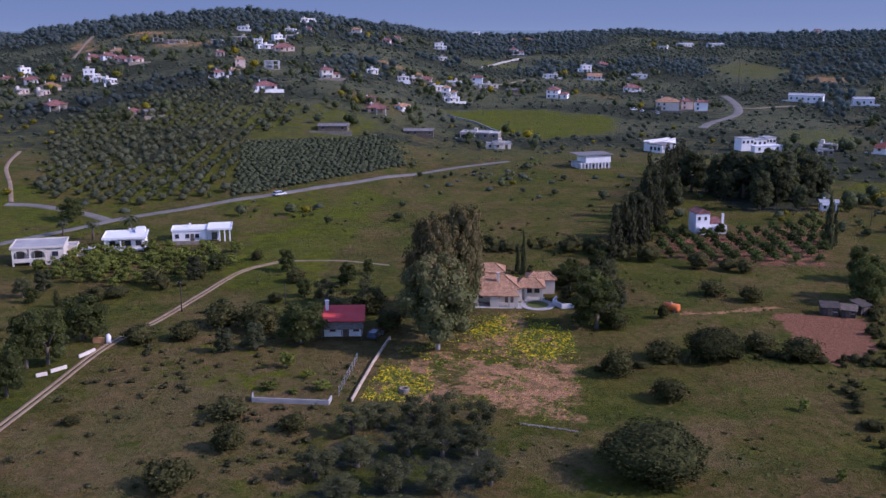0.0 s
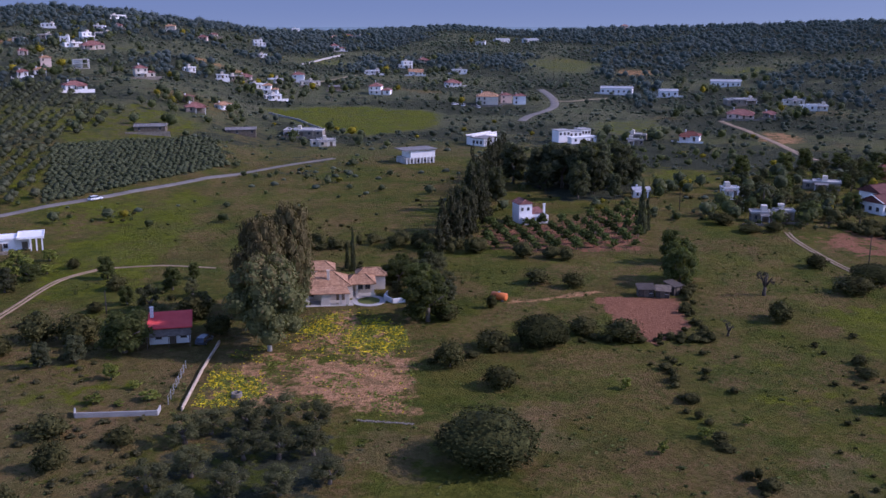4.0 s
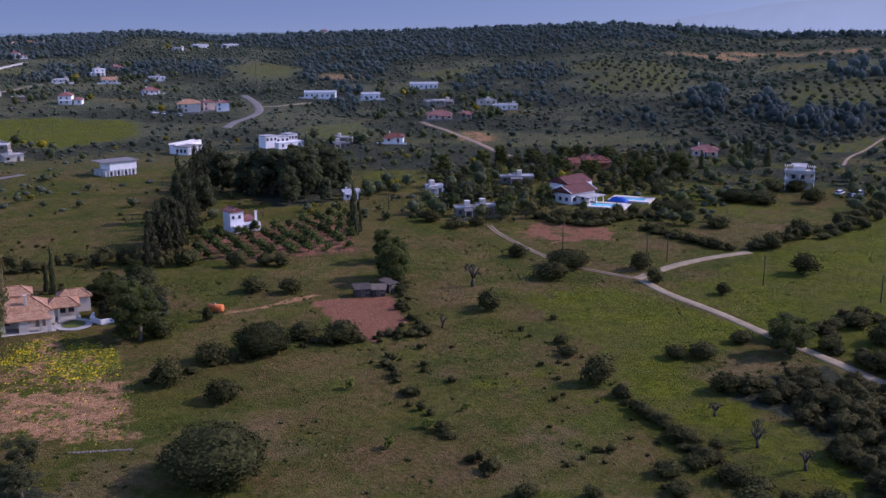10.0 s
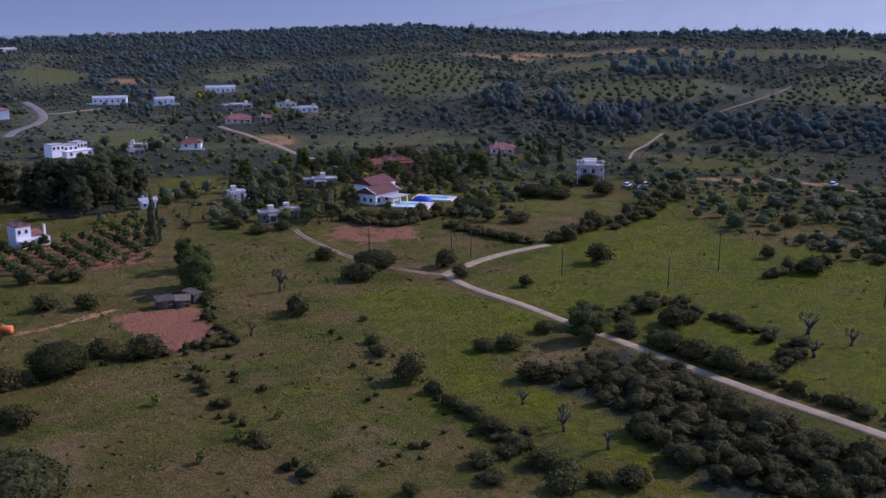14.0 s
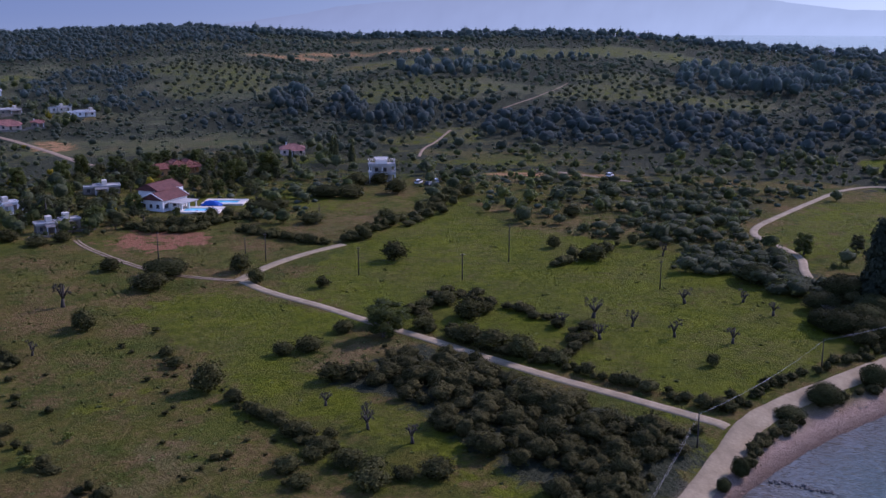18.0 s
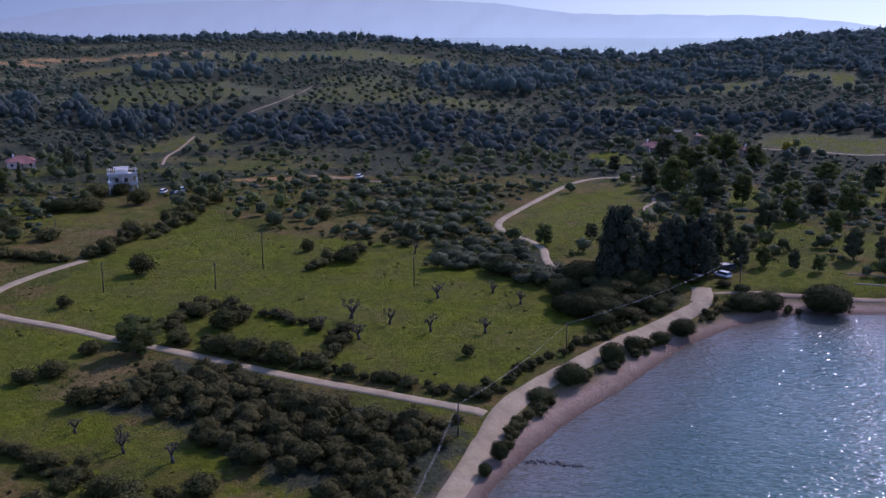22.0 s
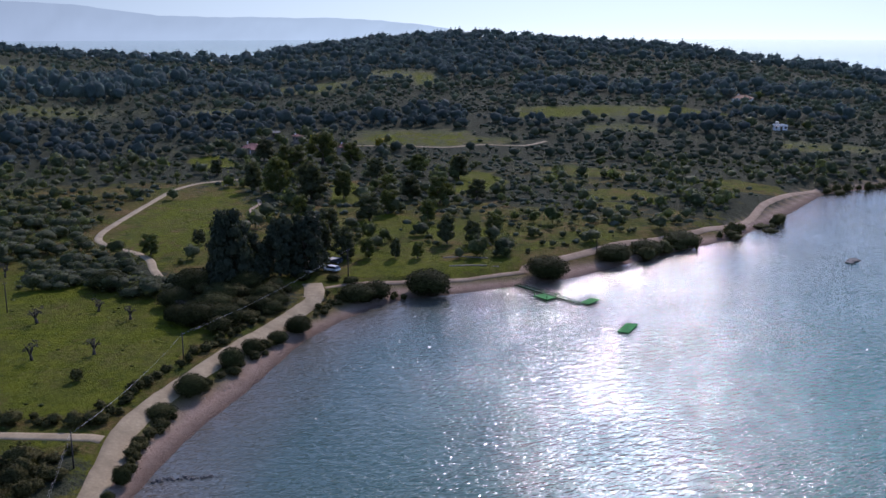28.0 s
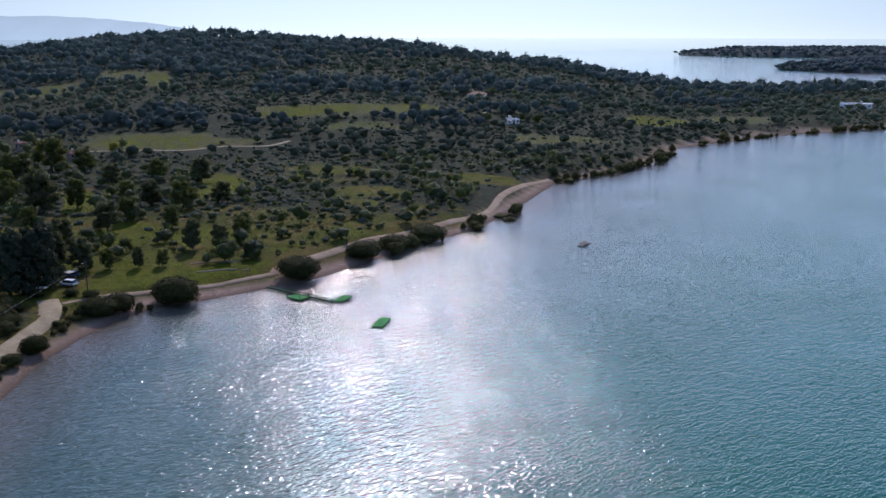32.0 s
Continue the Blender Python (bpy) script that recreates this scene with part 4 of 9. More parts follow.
    c = blend(nt, edge(sep2.outputs[2]), c, tilled)
    sand = blend(nt, wet, (0.125, 0.088, 0.064), sand)
    c = blend(nt, sep2.outputs[1], c, sand)
    nt.links.new(c, p.inputs["Base Color"])
    h = maths(nt, "ADD", maths(nt, "MULTIPLY", tuft, 1.0), maths(nt, "MULTIPLY", fine, 0.5))
    bump(nt, p, h, 0.9, 0.35)
    return m


def water_material():
    m, nt, p = shader("bay_water", 0.08, 0, 0.32)
    p.inputs["IOR"].default_value = 1.33
    at = nt.nodes.new("ShaderNodeAttribute")
    at.attribute_name = "depth"
    d = at.outputs["Fac"]
    c = blend(nt, ramp(nt, d, 0.0, 0.14), (0.11, 0.085, 0.062), (0.055, 0.085, 0.072))
    c = blend(nt, ramp(nt, d, 0.10, 0.55), c, (0.014, 0.084, 0.056))
    c = blend(nt, ramp(nt, d, 0.5, 1.0), c, (0.004, 0.096, 0.060))
    c = blend(nt, maths(nt, "MULTIPLY", ramp(nt, noise_of(nt, 0.02, 4), 0.35, 0.65), 0.35), c, (0.005, 0.064, 0.054))
    nt.links.new(c, p.inputs["Base Color"])
    place = nt.nodes.new("ShaderNodeNewGeometry")
    away = nt.nodes.new("ShaderNodeVectorMath")
    away.operation = "LENGTH"
    nt.links.new(place.outputs["Position"], away.inputs[0])
    open_sea = ramp(nt, away.outputs["Value"], 700, 2600)
    nt.links.new(maths(nt, "SUBTRACT", 0.085, maths(nt, "MULTIPLY", open_sea, 0.035)), p.inputs["Roughness"])
    w1 = noise_of(nt, 0.95, 1.5, 0.5, (1.0, 0.36, 1), 20)
    w2 = noise_of(nt, 2.15, 1.5, 0.5, (1.0, 0.48, 1), 28)
    w3 = ramp(nt, noise_of(nt, 0.03, 3, 0.5), 0.3, 0.7)
    h = maths(nt, "ADD", maths(nt, "MULTIPLY", w1, 0.9), maths(nt, "MULTIPLY", w2, 0.85))
    h = maths(nt, "MULTIPLY", h, maths(nt, "ADD", maths(nt, "MULTIPLY", w3, 0.4), 0.7))
    h = maths(nt, "MULTIPLY", h, maths(nt, "SUBTRACT", 1.0, maths(nt, "MULTIPLY", open_sea, 0.9)))
    bump(nt, p, h, 1.0, 0.30)
    return m


M["ground"], M["water"] = ground_material(), water_material()


# ---- small tools ----
def mesh_of(name, verts, faces, material, smooth=False):
    me = bpy.data.meshes.new(name)
    me.from_pydata([tuple(v) for v in verts], [], [tuple(f) for f in faces])
    me.materials.append(material)
    if smooth:
        me.shade_smooth()
    me.update()
    return me


def quads_mesh(name, verts, nq, materials, index=None):
    """A mesh of nq separate quads from an array of corners."""
    me = bpy.data.meshes.new(name)
    me.vertices.add(nq * 4)
    me.vertices.foreach_set("co", np.ascontiguousarray(verts, dtype=np.float32).ravel())
    me.loops.add(nq * 4)
    me.loops.foreach_set("vertex_index", np.arange(nq * 4, dtype=np.int32))
    me.polygons.add(nq)
    me.polygons.foreach_set("loop_start", np.arange(0, nq * 4, 4, dtype=np.int32))
    for m in materials:
        me.materials.append(m)
    if index is not None:
        me.polygons.foreach_set("material_index", index.astype(np.int32))
    me.update(calc_edges=True)
    me.validate()
    return me


def part(name, me, parent, label=""):
    ob = new(name, me)
    ob.parent = parent
    if label:
        ob["label"] = label
    return ob


def thing(name, x, y, z=None, turn=0.0, label="", category="", group="", kind=""):
    ob = new(name)
    ob.empty_display_size = 0.3
    ob.matrix_world = pose(x, y, height(x, y) if z is None else z, 0, 0, turn)
    return tagged(ob, label, category, group, kind)


def boxes(name, items, material, bevel=0.0):
    """One mesh of boxes given as x0, y0, z0, x1, y1, z1."""
    bm = bmesh.new()
    for x0, y0, z0, x1, y1, z1 in items:
        m = Matrix.Translation(((x0 + x1) / 2, (y0 + y1) / 2, (z0 + z1) / 2)) @ Matrix.Diagonal((x1 - x0, y1 - y0, z1 - z0, 1))
        bmesh.ops.create_cube(bm, size=1, matrix=m)
    if bevel:
        bmesh.ops.bevel(bm, geom=list(bm.edges), offset=bevel, segments=1, affect="EDGES")
    me = bpy.data.meshes.new(name)
    bm.to_mesh(me)
    bm.free()
    me.materials.append(material)
    return me


def tube_rows(path, radii, sides=7):
    verts, faces = [], []
    for i, (p, r) in enumerate(zip(path, radii)):
        p = Vector(p)
        d = (Vector(path[min(i + 1, len(path) - 1)]) - Vector(path[max(i - 1, 0)])).normalized()
        u = d.orthogonal().normalized()
        v = d.cross(u)
        for k in range(sides):
            a = 2 * math.pi * k / sides
            verts.append(p + (u * math.cos(a) + v * math.sin(a)) * r)
    for i in range(len(path) - 1):
        for k in range(sides):
            a, b = i * sides + k, i * sides + (k + 1) % sides
            faces.append((a, b, b + sides, a + sides))
    faces.append(tuple(range(sides))[::-1])
    faces.append(tuple((len(path) - 1) * sides + k for k in range(sides)))
    return verts, faces


def tubes(name, list_of, material, sides=7):
    verts, faces = [], []
    for path, radii in list_of:
        v, f = tube_rows(path, radii, sides)
        n = len(verts)
        verts += v
        faces += [tuple(i + n for i in q) for q in f]
    return mesh_of(name, verts, faces, material, True)


def inside(poly, x, y):
    x, y = np.asarray(x, float), np.asarray(y, float)
    hit = np.zeros(x.shape, bool)
    for (ax, ay), (bx, by) in zip(poly, poly[1:] + poly[:1]):
        if ay != by:
            hit ^= ((ay > y) != (by > y)) & (x < ax + (y - ay) * (bx - ax) / (by - ay))
    return hit


def line_distance(pts, x, y, closed=False):
    best = np.full(np.shape(x), 1e9)
    for (ax, ay), (bx, by) in zip(pts, pts[1:] + (pts[:1] if closed else [])):
        dx, dy = bx - ax, by - ay
        u = np.clip(((x - ax) * dx + (y - ay) * dy) / max(dx * dx + dy * dy, 1e-6), 0, 1)
        best = np.minimum(best, np.hypot(x - ax - u * dx, y - ay - u * dy))
    return best


def soft_area(poly, x, y, fray=3.0):
    """1 inside, 0 outside, soft over some metres at the border."""
    d = line_distance(poly, x, y, True)
    return np.clip(0.5 + np.where(inside(poly, x, y), d, -d) / (2 * fray), 0, 1)


def waver(x, y, s, seed=0):
    """Smooth numbers between about -1 and 1 over the plan."""
    a = seed * 1.7
    return (np.sin(x / s + a) * np.cos(y / (s * 1.3) - a) + 0.6 * np.sin((x + y) / (s * 0.55) + 2 * a) * np.sin((x - y) / (s * 0.7) - a)
            + 0.35 * np.sin(x / (s * 0.27) + 3 * a + y / (s * 0.4))) / 1.5


# ---- ground and water ----
def spread(fine0, fine1, step, far, growth=1.09):
    mid = list(np.arange(fine0, fine1 + step / 2, step))
    lo, hi, s = [], [], step
    a, b = mid[0], mid[-1]
    while a > -far or b < far:
        s *= growth
        a, b = max(a - s, -far), min(b + s, far)
        if not lo or lo[-1] > a:
            lo.append(a)
        if not hi or hi[-1] < b:
            hi.append(b)
    return np.array(lo[::-1] + mid + hi)


def sheet(name, xs, ys, zs, material, smooth=True):
    nx, ny = len(xs), len(ys)
    X, Y = np.meshgrid(xs, ys)
    me = bpy.data.meshes.new(name)
    me.vertices.add(nx * ny)
    me.vertices.foreach_set("co", np.stack([X, Y, zs], 2).astype(np.float32).ravel())
    i = np.arange(nx * ny).reshape(ny, nx)
    q = np.stack([i[:-1, :-1], i[:-1, 1:], i[1:, 1:], i[1:, :-1]], 2).reshape(-1, 4)
    me.loops.add(q.size)
    me.loops.foreach_set("vertex_index", q.astype(np.int32).ravel())
    me.polygons.add(len(q))
    me.polygons.foreach_set("loop_start", np.arange(0, q.size, 4, dtype=np.int32))
    me.materials.append(material)
    me.update(calc_edges=True)
    if smooth:
        me.shade_smooth()
    return me


def colours(me, name, rgba):
    a = me.color_attributes.new(name, "FLOAT_COLOR", "POINT")
    a.data.foreach_set("color", rgba.astype(np.float32).ravel())


def patch(rows, x, y, fray=0.45):
    """1 inside any of the ovals, 0 outside, with a wandering border."""
    r, az = np.hypot(x, y), np.degrees(np.arctan2(x, y))
    wander = fray * (waver(x, y, 23, 4) + 0.5 * waver(x, y, 9, 14))
    out = np.zeros(np.shape(x))
    for a, c, ha, hr in rows:
        q = np.sqrt(((az - a) / ha) ** 2 + ((r - c) / hr) ** 2)
        out = np.maximum(out, np.clip((1.12 - q + wander * np.minimum(1.0, q + 0.2)) / 0.3, 0, 1))
    return out


def slope_cover(x, y):
    """Wood, belts of tall trees, and the kinds of open ground on the slopes."""
    r, az = np.hypot(x, y), np.degrees(np.arctan2(x, y))
    top = np.interp(az, SKY_AZ, RIDGE_R)
    rim = np.clip((r - top + np.interp(az, [-34, 18, 30, 60, 74, 134], [70, 120, 60, 45, 90, 70])) / 30, 0, 1)
    opened = np.maximum.reduce([patch(k, x, y) for k in (GRASSY, BRIGHT_GLADE, BARE_SLOPE)])
    olives = patch(OLIVE_SLOPE, x, y) * (1 - opened)
    belt = np.maximum(patch(TREE_BELT, x, y, 0.2), rim)
    wood = np.maximum(patch(WOODED, x, y), belt)
    wood = wood * (1 - opened * (1 - rim)) * np.where(olives > belt, 1 - olives, 1)
    return wood, belt, olives, opened


def wood_density(x, y):
    """How thickly the slopes are wooded."""
    r, az = np.hypot(x, y), np.degrees(np.arctan2(x, y))
    wood, belt, olives, opened = slope_cover(x, y)
    base = np.interp(az, [-34, -2, 2, 22, 40, 60, 75, 85, 110, 134], [0.50, 0.42, 0.40, 0.52, 0.55, 0.60, 0.62, 0.66, 0.80, 0.80])
    dens = base + 0.42 * waver(az * 9, r * 4.4, 62, 4) + 0.25 * waver(x, y, 34, 9)
    glade = np.clip((az - 76) / 6, 0, 1) * np.clip((420 - r) / 60, 0, 1)
    dens = dens + glade * (0.45 * waver(x, y, 30, 21) + 0.4 * waver(x, y, 11, 22) + 0.12)
    plain = np.clip((430 - r) / 50, 0, 1) * np.clip((24 - az) / 5, 0, 1)
    dens = dens * (1 - plain) + plain * (0.16 + 0.5 * waver(x, y, 21, 41))
    dens = dens * (1 - 0.45 * patch(OPEN_SCRUB, x, y))
    dens = np.clip(dens, 0.03, 1) * (1 - opened * 0.96) * (1 - olives * 0.92)
    return np.maximum(dens, wood * 1.05)


FAR = 4900
gx, gy = spread(-110, 300, 1.7, FAR, 1.045), spread(-60, 270, 1.7, FAR, 1.045)
GX, GY = np.meshgrid(gx, gy)
GZ = land_height(GX, GY)
shore_d = shore_distance(GX, GY)
GR = np.hypot(GX, GY)
lush = np.zeros(GX.shape)
dry, soil, litter, sand = lush.copy(), lush.copy(), lush.copy(), lush.copy()
for poly, v in ((LUSH_STRIP, 1.0), (BIG_FIELD, 0.85), (FAR_GREEN, 0.75), (SLOPE_FIELD, 0.5), (ORCHARD, 0.52), (GREEN_A, 0.75), (LANE_FIELD, 0.62), (PARKLAND, 0.40), (LAWN_A, 1.0), (LAWN_B, 1.0), (LAWN_C, 0.8), (CLEARING, 0.9), (FAR_STRIP, 0.6), (FAR_PATCH, 0.6), (FAR_MEADOW, 0.55)):
    lush = np.maximum(lush, v * soft_area(poly, GX, GY, 4))
lush = np.maximum(lush, 0.62 * np.clip(waver(GX, GY, 60, 2) * 1.6 - 0.35, 0, 1) * (GR < 450))
for poly, v in ((SCRUB_RING, 0.8), (WEST_DRY, 0.72), (DRY_A, 0.75), (DRY_B, 0.8), (DRY_C, 0.95), (DRY_D, 0.8), (DRY_E, 1.0), (DRY_F, 0.85), (DRY_G, 0.7), (MID_FIELD, 0.5)):
    dry = np.maximum(dry, v * soft_area(poly, GX, GY, 6))
dry = np.maximum(dry, 0.7 * np.clip(waver(GX, GY, 45, 5) * 1.5 - 0.5, 0, 1))
wood_c, belt_c, olive_c, open_c = slope_cover(GX, GY)
lush = np.maximum.reduce([lush * (1 - wood_c), 0.46 * patch(GRASSY, GX, GY), 1.0 * patch(BRIGHT_GLADE, GX, GY), 0.42 * olive_c])
dry = np.maximum(dry * (1 - wood_c), 0.8 * patch(BARE_SLOPE, GX, GY))
tilled = lush * 0
soil = np.maximum(0.5 * soft_area(YARD, GX, GY, 6), 0.8 * soft_area(BARE, GX, GY, 5))
for poly, v in ((PLOT, 1.0), (POOL_FIELD, 0.62), (CITRUS, 0.55)):
    tilled = np.maximum(tilled, v * soft_area(poly, GX, GY, 1.5 if poly is PLOT else 4))
for poly, v in ((SCRUB_A, 1.0), (SCRUB_B, 0.9), (SCRUB_D, 1.0), (SCRUB_RING, 0.4), (PINE_WOOD, 1.0), (DARK_GROVE, 0.8), (GROVE, 0.6), (CITRUS, 0.6), (SHRUBBY, 0.45)):
    litter = np.maximum(litter, v * soft_area(poly, GX, GY, 4))
hill = np.clip((GR - 420) / 120, 0, 1)
east = np.clip((np.degrees(np.arctan2(GX, GY)) - 72) / 8, 0, 1)
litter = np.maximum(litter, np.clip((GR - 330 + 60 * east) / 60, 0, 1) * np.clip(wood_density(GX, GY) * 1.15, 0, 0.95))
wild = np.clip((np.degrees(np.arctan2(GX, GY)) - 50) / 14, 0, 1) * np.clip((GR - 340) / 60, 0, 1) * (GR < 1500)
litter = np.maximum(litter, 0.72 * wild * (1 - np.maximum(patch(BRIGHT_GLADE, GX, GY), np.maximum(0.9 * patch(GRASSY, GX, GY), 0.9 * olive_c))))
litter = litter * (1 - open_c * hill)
soil = np.maximum(soil, 0.55 * patch(BARE_SLOPE, GX, GY))
soil = np.maximum(soil, 0.75 * np.clip(1.6 - line_distance(DIRT_DRIVE, GX, GY) / 1.1, 0, 1))
sand = np.clip((7 + 1.5 * waver(GX, GY, 9, 3) - shore_d) / 4, 0, 1)
for poly in (FAR_STRIP, FAR_PATCH, FAR_MEADOW, FAR_GREEN, SLOPE_FIELD, LANE_FIELD, BIG_FIELD, MID_FIELD, POOL_FIELD):
    litter *= 1 - soft_area(poly, GX, GY, 4)
    soil *= 1 - soft_area(poly, GX, GY, 4) * (poly is not POOL_FIELD)
litter *= sand < 0.5
one = np.ones(GX.shape)
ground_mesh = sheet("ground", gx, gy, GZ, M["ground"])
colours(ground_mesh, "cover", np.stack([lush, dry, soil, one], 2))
# Alpha: share of the haze-greyed slope colour, growing from 380 m out.
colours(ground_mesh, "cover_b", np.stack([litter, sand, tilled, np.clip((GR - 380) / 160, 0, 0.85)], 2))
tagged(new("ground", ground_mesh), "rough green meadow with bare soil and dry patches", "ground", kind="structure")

wx, wy = spread(60, 420, 4, FAR, 1.12), spread(-260, 60, 4, FAR, 1.12)
WX, WY = np.meshgrid(wx, wy)
wd = -shore_distance(WX, WY)
water_mesh = sheet("water", wx, wy, np.zeros(WX.shape), M["water"])
deep = np.clip(np.where(wd > 0, wd, np.where(wd < -300, 120, 0)) / 120, 0, 1)
colours(water_mesh, "depth", np.stack([deep, deep, deep, np.ones(WX.shape)], 2))
tagged(new("water", water_mesh), "teal bay water rippled by a light breeze", "sea", kind="structure")


# ---- far coast and sea haze ----
# Glowing sheet: haze and fold tones are put into its emitted colour.
def hazed_coast(name, az0, az1, radius, tops, shade, seed):
    """Mountains across the sea, paler towards the sun and at their foot."""
    m = bpy.data.materials.new(name + "_air")
    m.use_nodes = True
    nt = m.node_tree
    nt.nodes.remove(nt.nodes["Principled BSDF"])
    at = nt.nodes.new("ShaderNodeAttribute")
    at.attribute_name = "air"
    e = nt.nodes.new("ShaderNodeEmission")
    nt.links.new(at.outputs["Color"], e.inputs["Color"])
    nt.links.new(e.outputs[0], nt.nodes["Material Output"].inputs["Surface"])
    verts, faces, cols = [], [], []
    n, rows = 240, (0.0, 0.25, 0.5, 0.75, 1.0)
    for k in range(n + 1):
        u = k / n
        az = az0 + (az1 - az0) * u
        a = radians(az)
        top = float(np.interp(u, np.linspace(0, 1, len(tops)), tops))
        top += (5 * noise.noise((k * 0.11, seed, 3)) + 3 * noise.noise((k * 0.37, seed, 5))) * min(1, top / 60)
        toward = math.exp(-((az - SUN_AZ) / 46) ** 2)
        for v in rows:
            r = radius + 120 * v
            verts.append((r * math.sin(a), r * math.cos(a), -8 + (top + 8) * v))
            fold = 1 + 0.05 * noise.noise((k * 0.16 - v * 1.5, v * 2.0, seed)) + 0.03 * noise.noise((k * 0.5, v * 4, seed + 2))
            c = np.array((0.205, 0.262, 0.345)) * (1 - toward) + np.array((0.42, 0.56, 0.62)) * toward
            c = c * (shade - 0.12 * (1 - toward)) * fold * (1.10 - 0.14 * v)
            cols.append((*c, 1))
    h = len(rows)
    for k in range(n):
        for i in range(h - 1):
            a, b = k * h + i, (k + 1) * h + i
            faces.append((a, b, b + 1, a + 1))
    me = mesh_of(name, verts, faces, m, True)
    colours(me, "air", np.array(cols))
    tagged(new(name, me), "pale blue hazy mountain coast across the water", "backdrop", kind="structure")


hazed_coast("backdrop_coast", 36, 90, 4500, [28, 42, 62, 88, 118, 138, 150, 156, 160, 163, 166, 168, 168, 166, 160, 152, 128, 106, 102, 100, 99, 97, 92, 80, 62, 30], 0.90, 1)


def sky_ring():
    """The low sky all round: blue-grey away from the sun, white with haze below it."""
    m = bpy.data.materials.new("low_sky")
    m.use_nodes = True
    nt = m.node_tree
    nt.nodes.remove(nt.nodes["Principled BSDF"])
    at = nt.nodes.new("ShaderNodeAttribute")
    at.attribute_name = "air"
    e = nt.nodes.new("ShaderNodeEmission")
    nt.links.new(at.outputs["Color"], e.inputs["Color"])
    nt.links.new(e.outputs[0], nt.nodes["Material Output"].inputs["Surface"])
    verts, faces, cols = [], [], []
    n, zs = 180, (-8, 20, 50, 90, 160, 300)
    for k in range(n):
        az = -180 + 360 * k / n
        toward = math.exp(-(((az - SUN_AZ + 180) % 360 - 180) / 42) ** 2)
        for i, z in enumerate(zs):
            a = radians(az)
            verts.append((4860 * math.sin(a), 4860 * math.cos(a), z))
            low = np.array((0.150, 0.212, 0.285)) * (1 - toward) + np.array((0.74, 0.88, 0.85)) * toward
            up = np.array((0.112, 0.172, 0.262)) * (1 - toward) + np.array((0.56, 0.72, 0.73)) * toward
            u = i / (len(zs) - 1)
            cols.append((*(low * (1 - u) + up * u), 1))
    h = len(zs)
    for k in range(n):
        for i in range(h - 1):
            a, b = k * h + i, ((k + 1) % n) * h + i
            faces.append((a, b, b + 1, a + 1))
    me = mesh_of("backdrop_sky", verts, faces, m)
    colours(me, "air", np.array(cols))
    ob = tagged(new("backdrop_sky", me), "low sky, blue-grey paling to white haze", "sky", kind="structure")
    ob.visible_shadow = False


sky_ring()



def height(x, y):
    """The ground sheet's own height at a place."""
    i, j = min(max(int(np.searchsorted(gx, x)) - 1, 0), len(gx) - 2), min(max(int(np.searchsorted(gy, y)) - 1, 0), len(gy) - 2)
    u, v = (x - gx[i]) / (gx[i + 1] - gx[i]), (y - gy[j]) / (gy[j + 1] - gy[j])
    return float((GZ[j, i] * (1 - u) + GZ[j, i + 1] * u) * (1 - v) + (GZ[j + 1, i] * (1 - u) + GZ[j + 1, i + 1] * u) * v)


def heights(x, y):
    i, j = np.clip(np.searchsorted(gx, x) - 1, 0, len(gx) - 2), np.clip(np.searchsorted(gy, y) - 1, 0, len(gy) - 2)
    u, v = (x - gx[i]) / (gx[i + 1] - gx[i]), (y - gy[j]) / (gy[j + 1] - gy[j])
    return (GZ[j, i] * (1 - u) + GZ[j, i + 1] * u) * (1 - v) + (GZ[j + 1, i] * (1 - u) + GZ[j + 1, i + 1] * u) * v


def smooth_line(pts, step=2.0):
    out = []
    p = [Vector((*q, 0)) for q in ([pts[0]] + list(pts) + [pts[-1]])]
    for i in range(1, len(p) - 2):
        n = max(int((p[i + 1] - p[i]).length / step), 1)
        for k in range(n):
            u = k / n
            a, b, c, d = p[i - 1:i + 3]
            out.append(0.5 * (2 * b + (c - a) * u + (2 * a - 5 * b + 4 * c - d) * u * u + (3 * b - a - 3 * c + d) * u ** 3))
    out.append(p[-2])
    return [(v.x, v.y) for v in out]


def ribbon(name, pts, width, material, label, category, lift=0.07):
    """A road bed that follows the ground, slightly crowned, with ragged edges."""
    line = smooth_line(pts)
    verts, faces = [], []
    for k, (x, y) in enumerate(line):
        ax, ay = line[max(k - 1, 0)]
        bx, by = line[min(k + 1, len(line) - 1)]
        n = math.hypot(bx - ax, by - ay) or 1
        nx, ny = -(by - ay) / n, (bx - ax) / n
        rag = [width * 0.055 * noise.noise((x * 0.35, y * 0.35, s * 7.0)) for s in (1, 2)]
        for s, dz in ((-0.5 - 0.06, -0.25), (-0.5, 0), (-0.2, 0.03), (0.2, 0.03), (0.5, 0), (0.56, -0.25)):
            o = s * width + (rag[0] if s < -0.3 else rag[1] if s > 0.3 else 0)
            px, py = x + nx * o, y + ny * o
            verts.append((px, py, height(px, py) + lift + dz))
    for k in range(len(line) - 1):
        for j in range(5):
            a = k * 6 + j
            faces.append((a, a + 6, a + 7, a + 1))
    return tagged(new(name, mesh_of(name, verts, faces, material, True)), label, category, kind="structure")


def beside(pts, side):
    """A line parallel to another."""
    out = []
    for k, (x, y) in enumerate(pts):
        ax, ay = pts[max(k - 1, 0)]
        bx, by = pts[min(k + 1, len(pts) - 1)]
        n = math.hypot(bx - ax, by - ay) or 1
        out.append((x - (by - ay) / n * side, y + (bx - ax) / n * side))
    return out


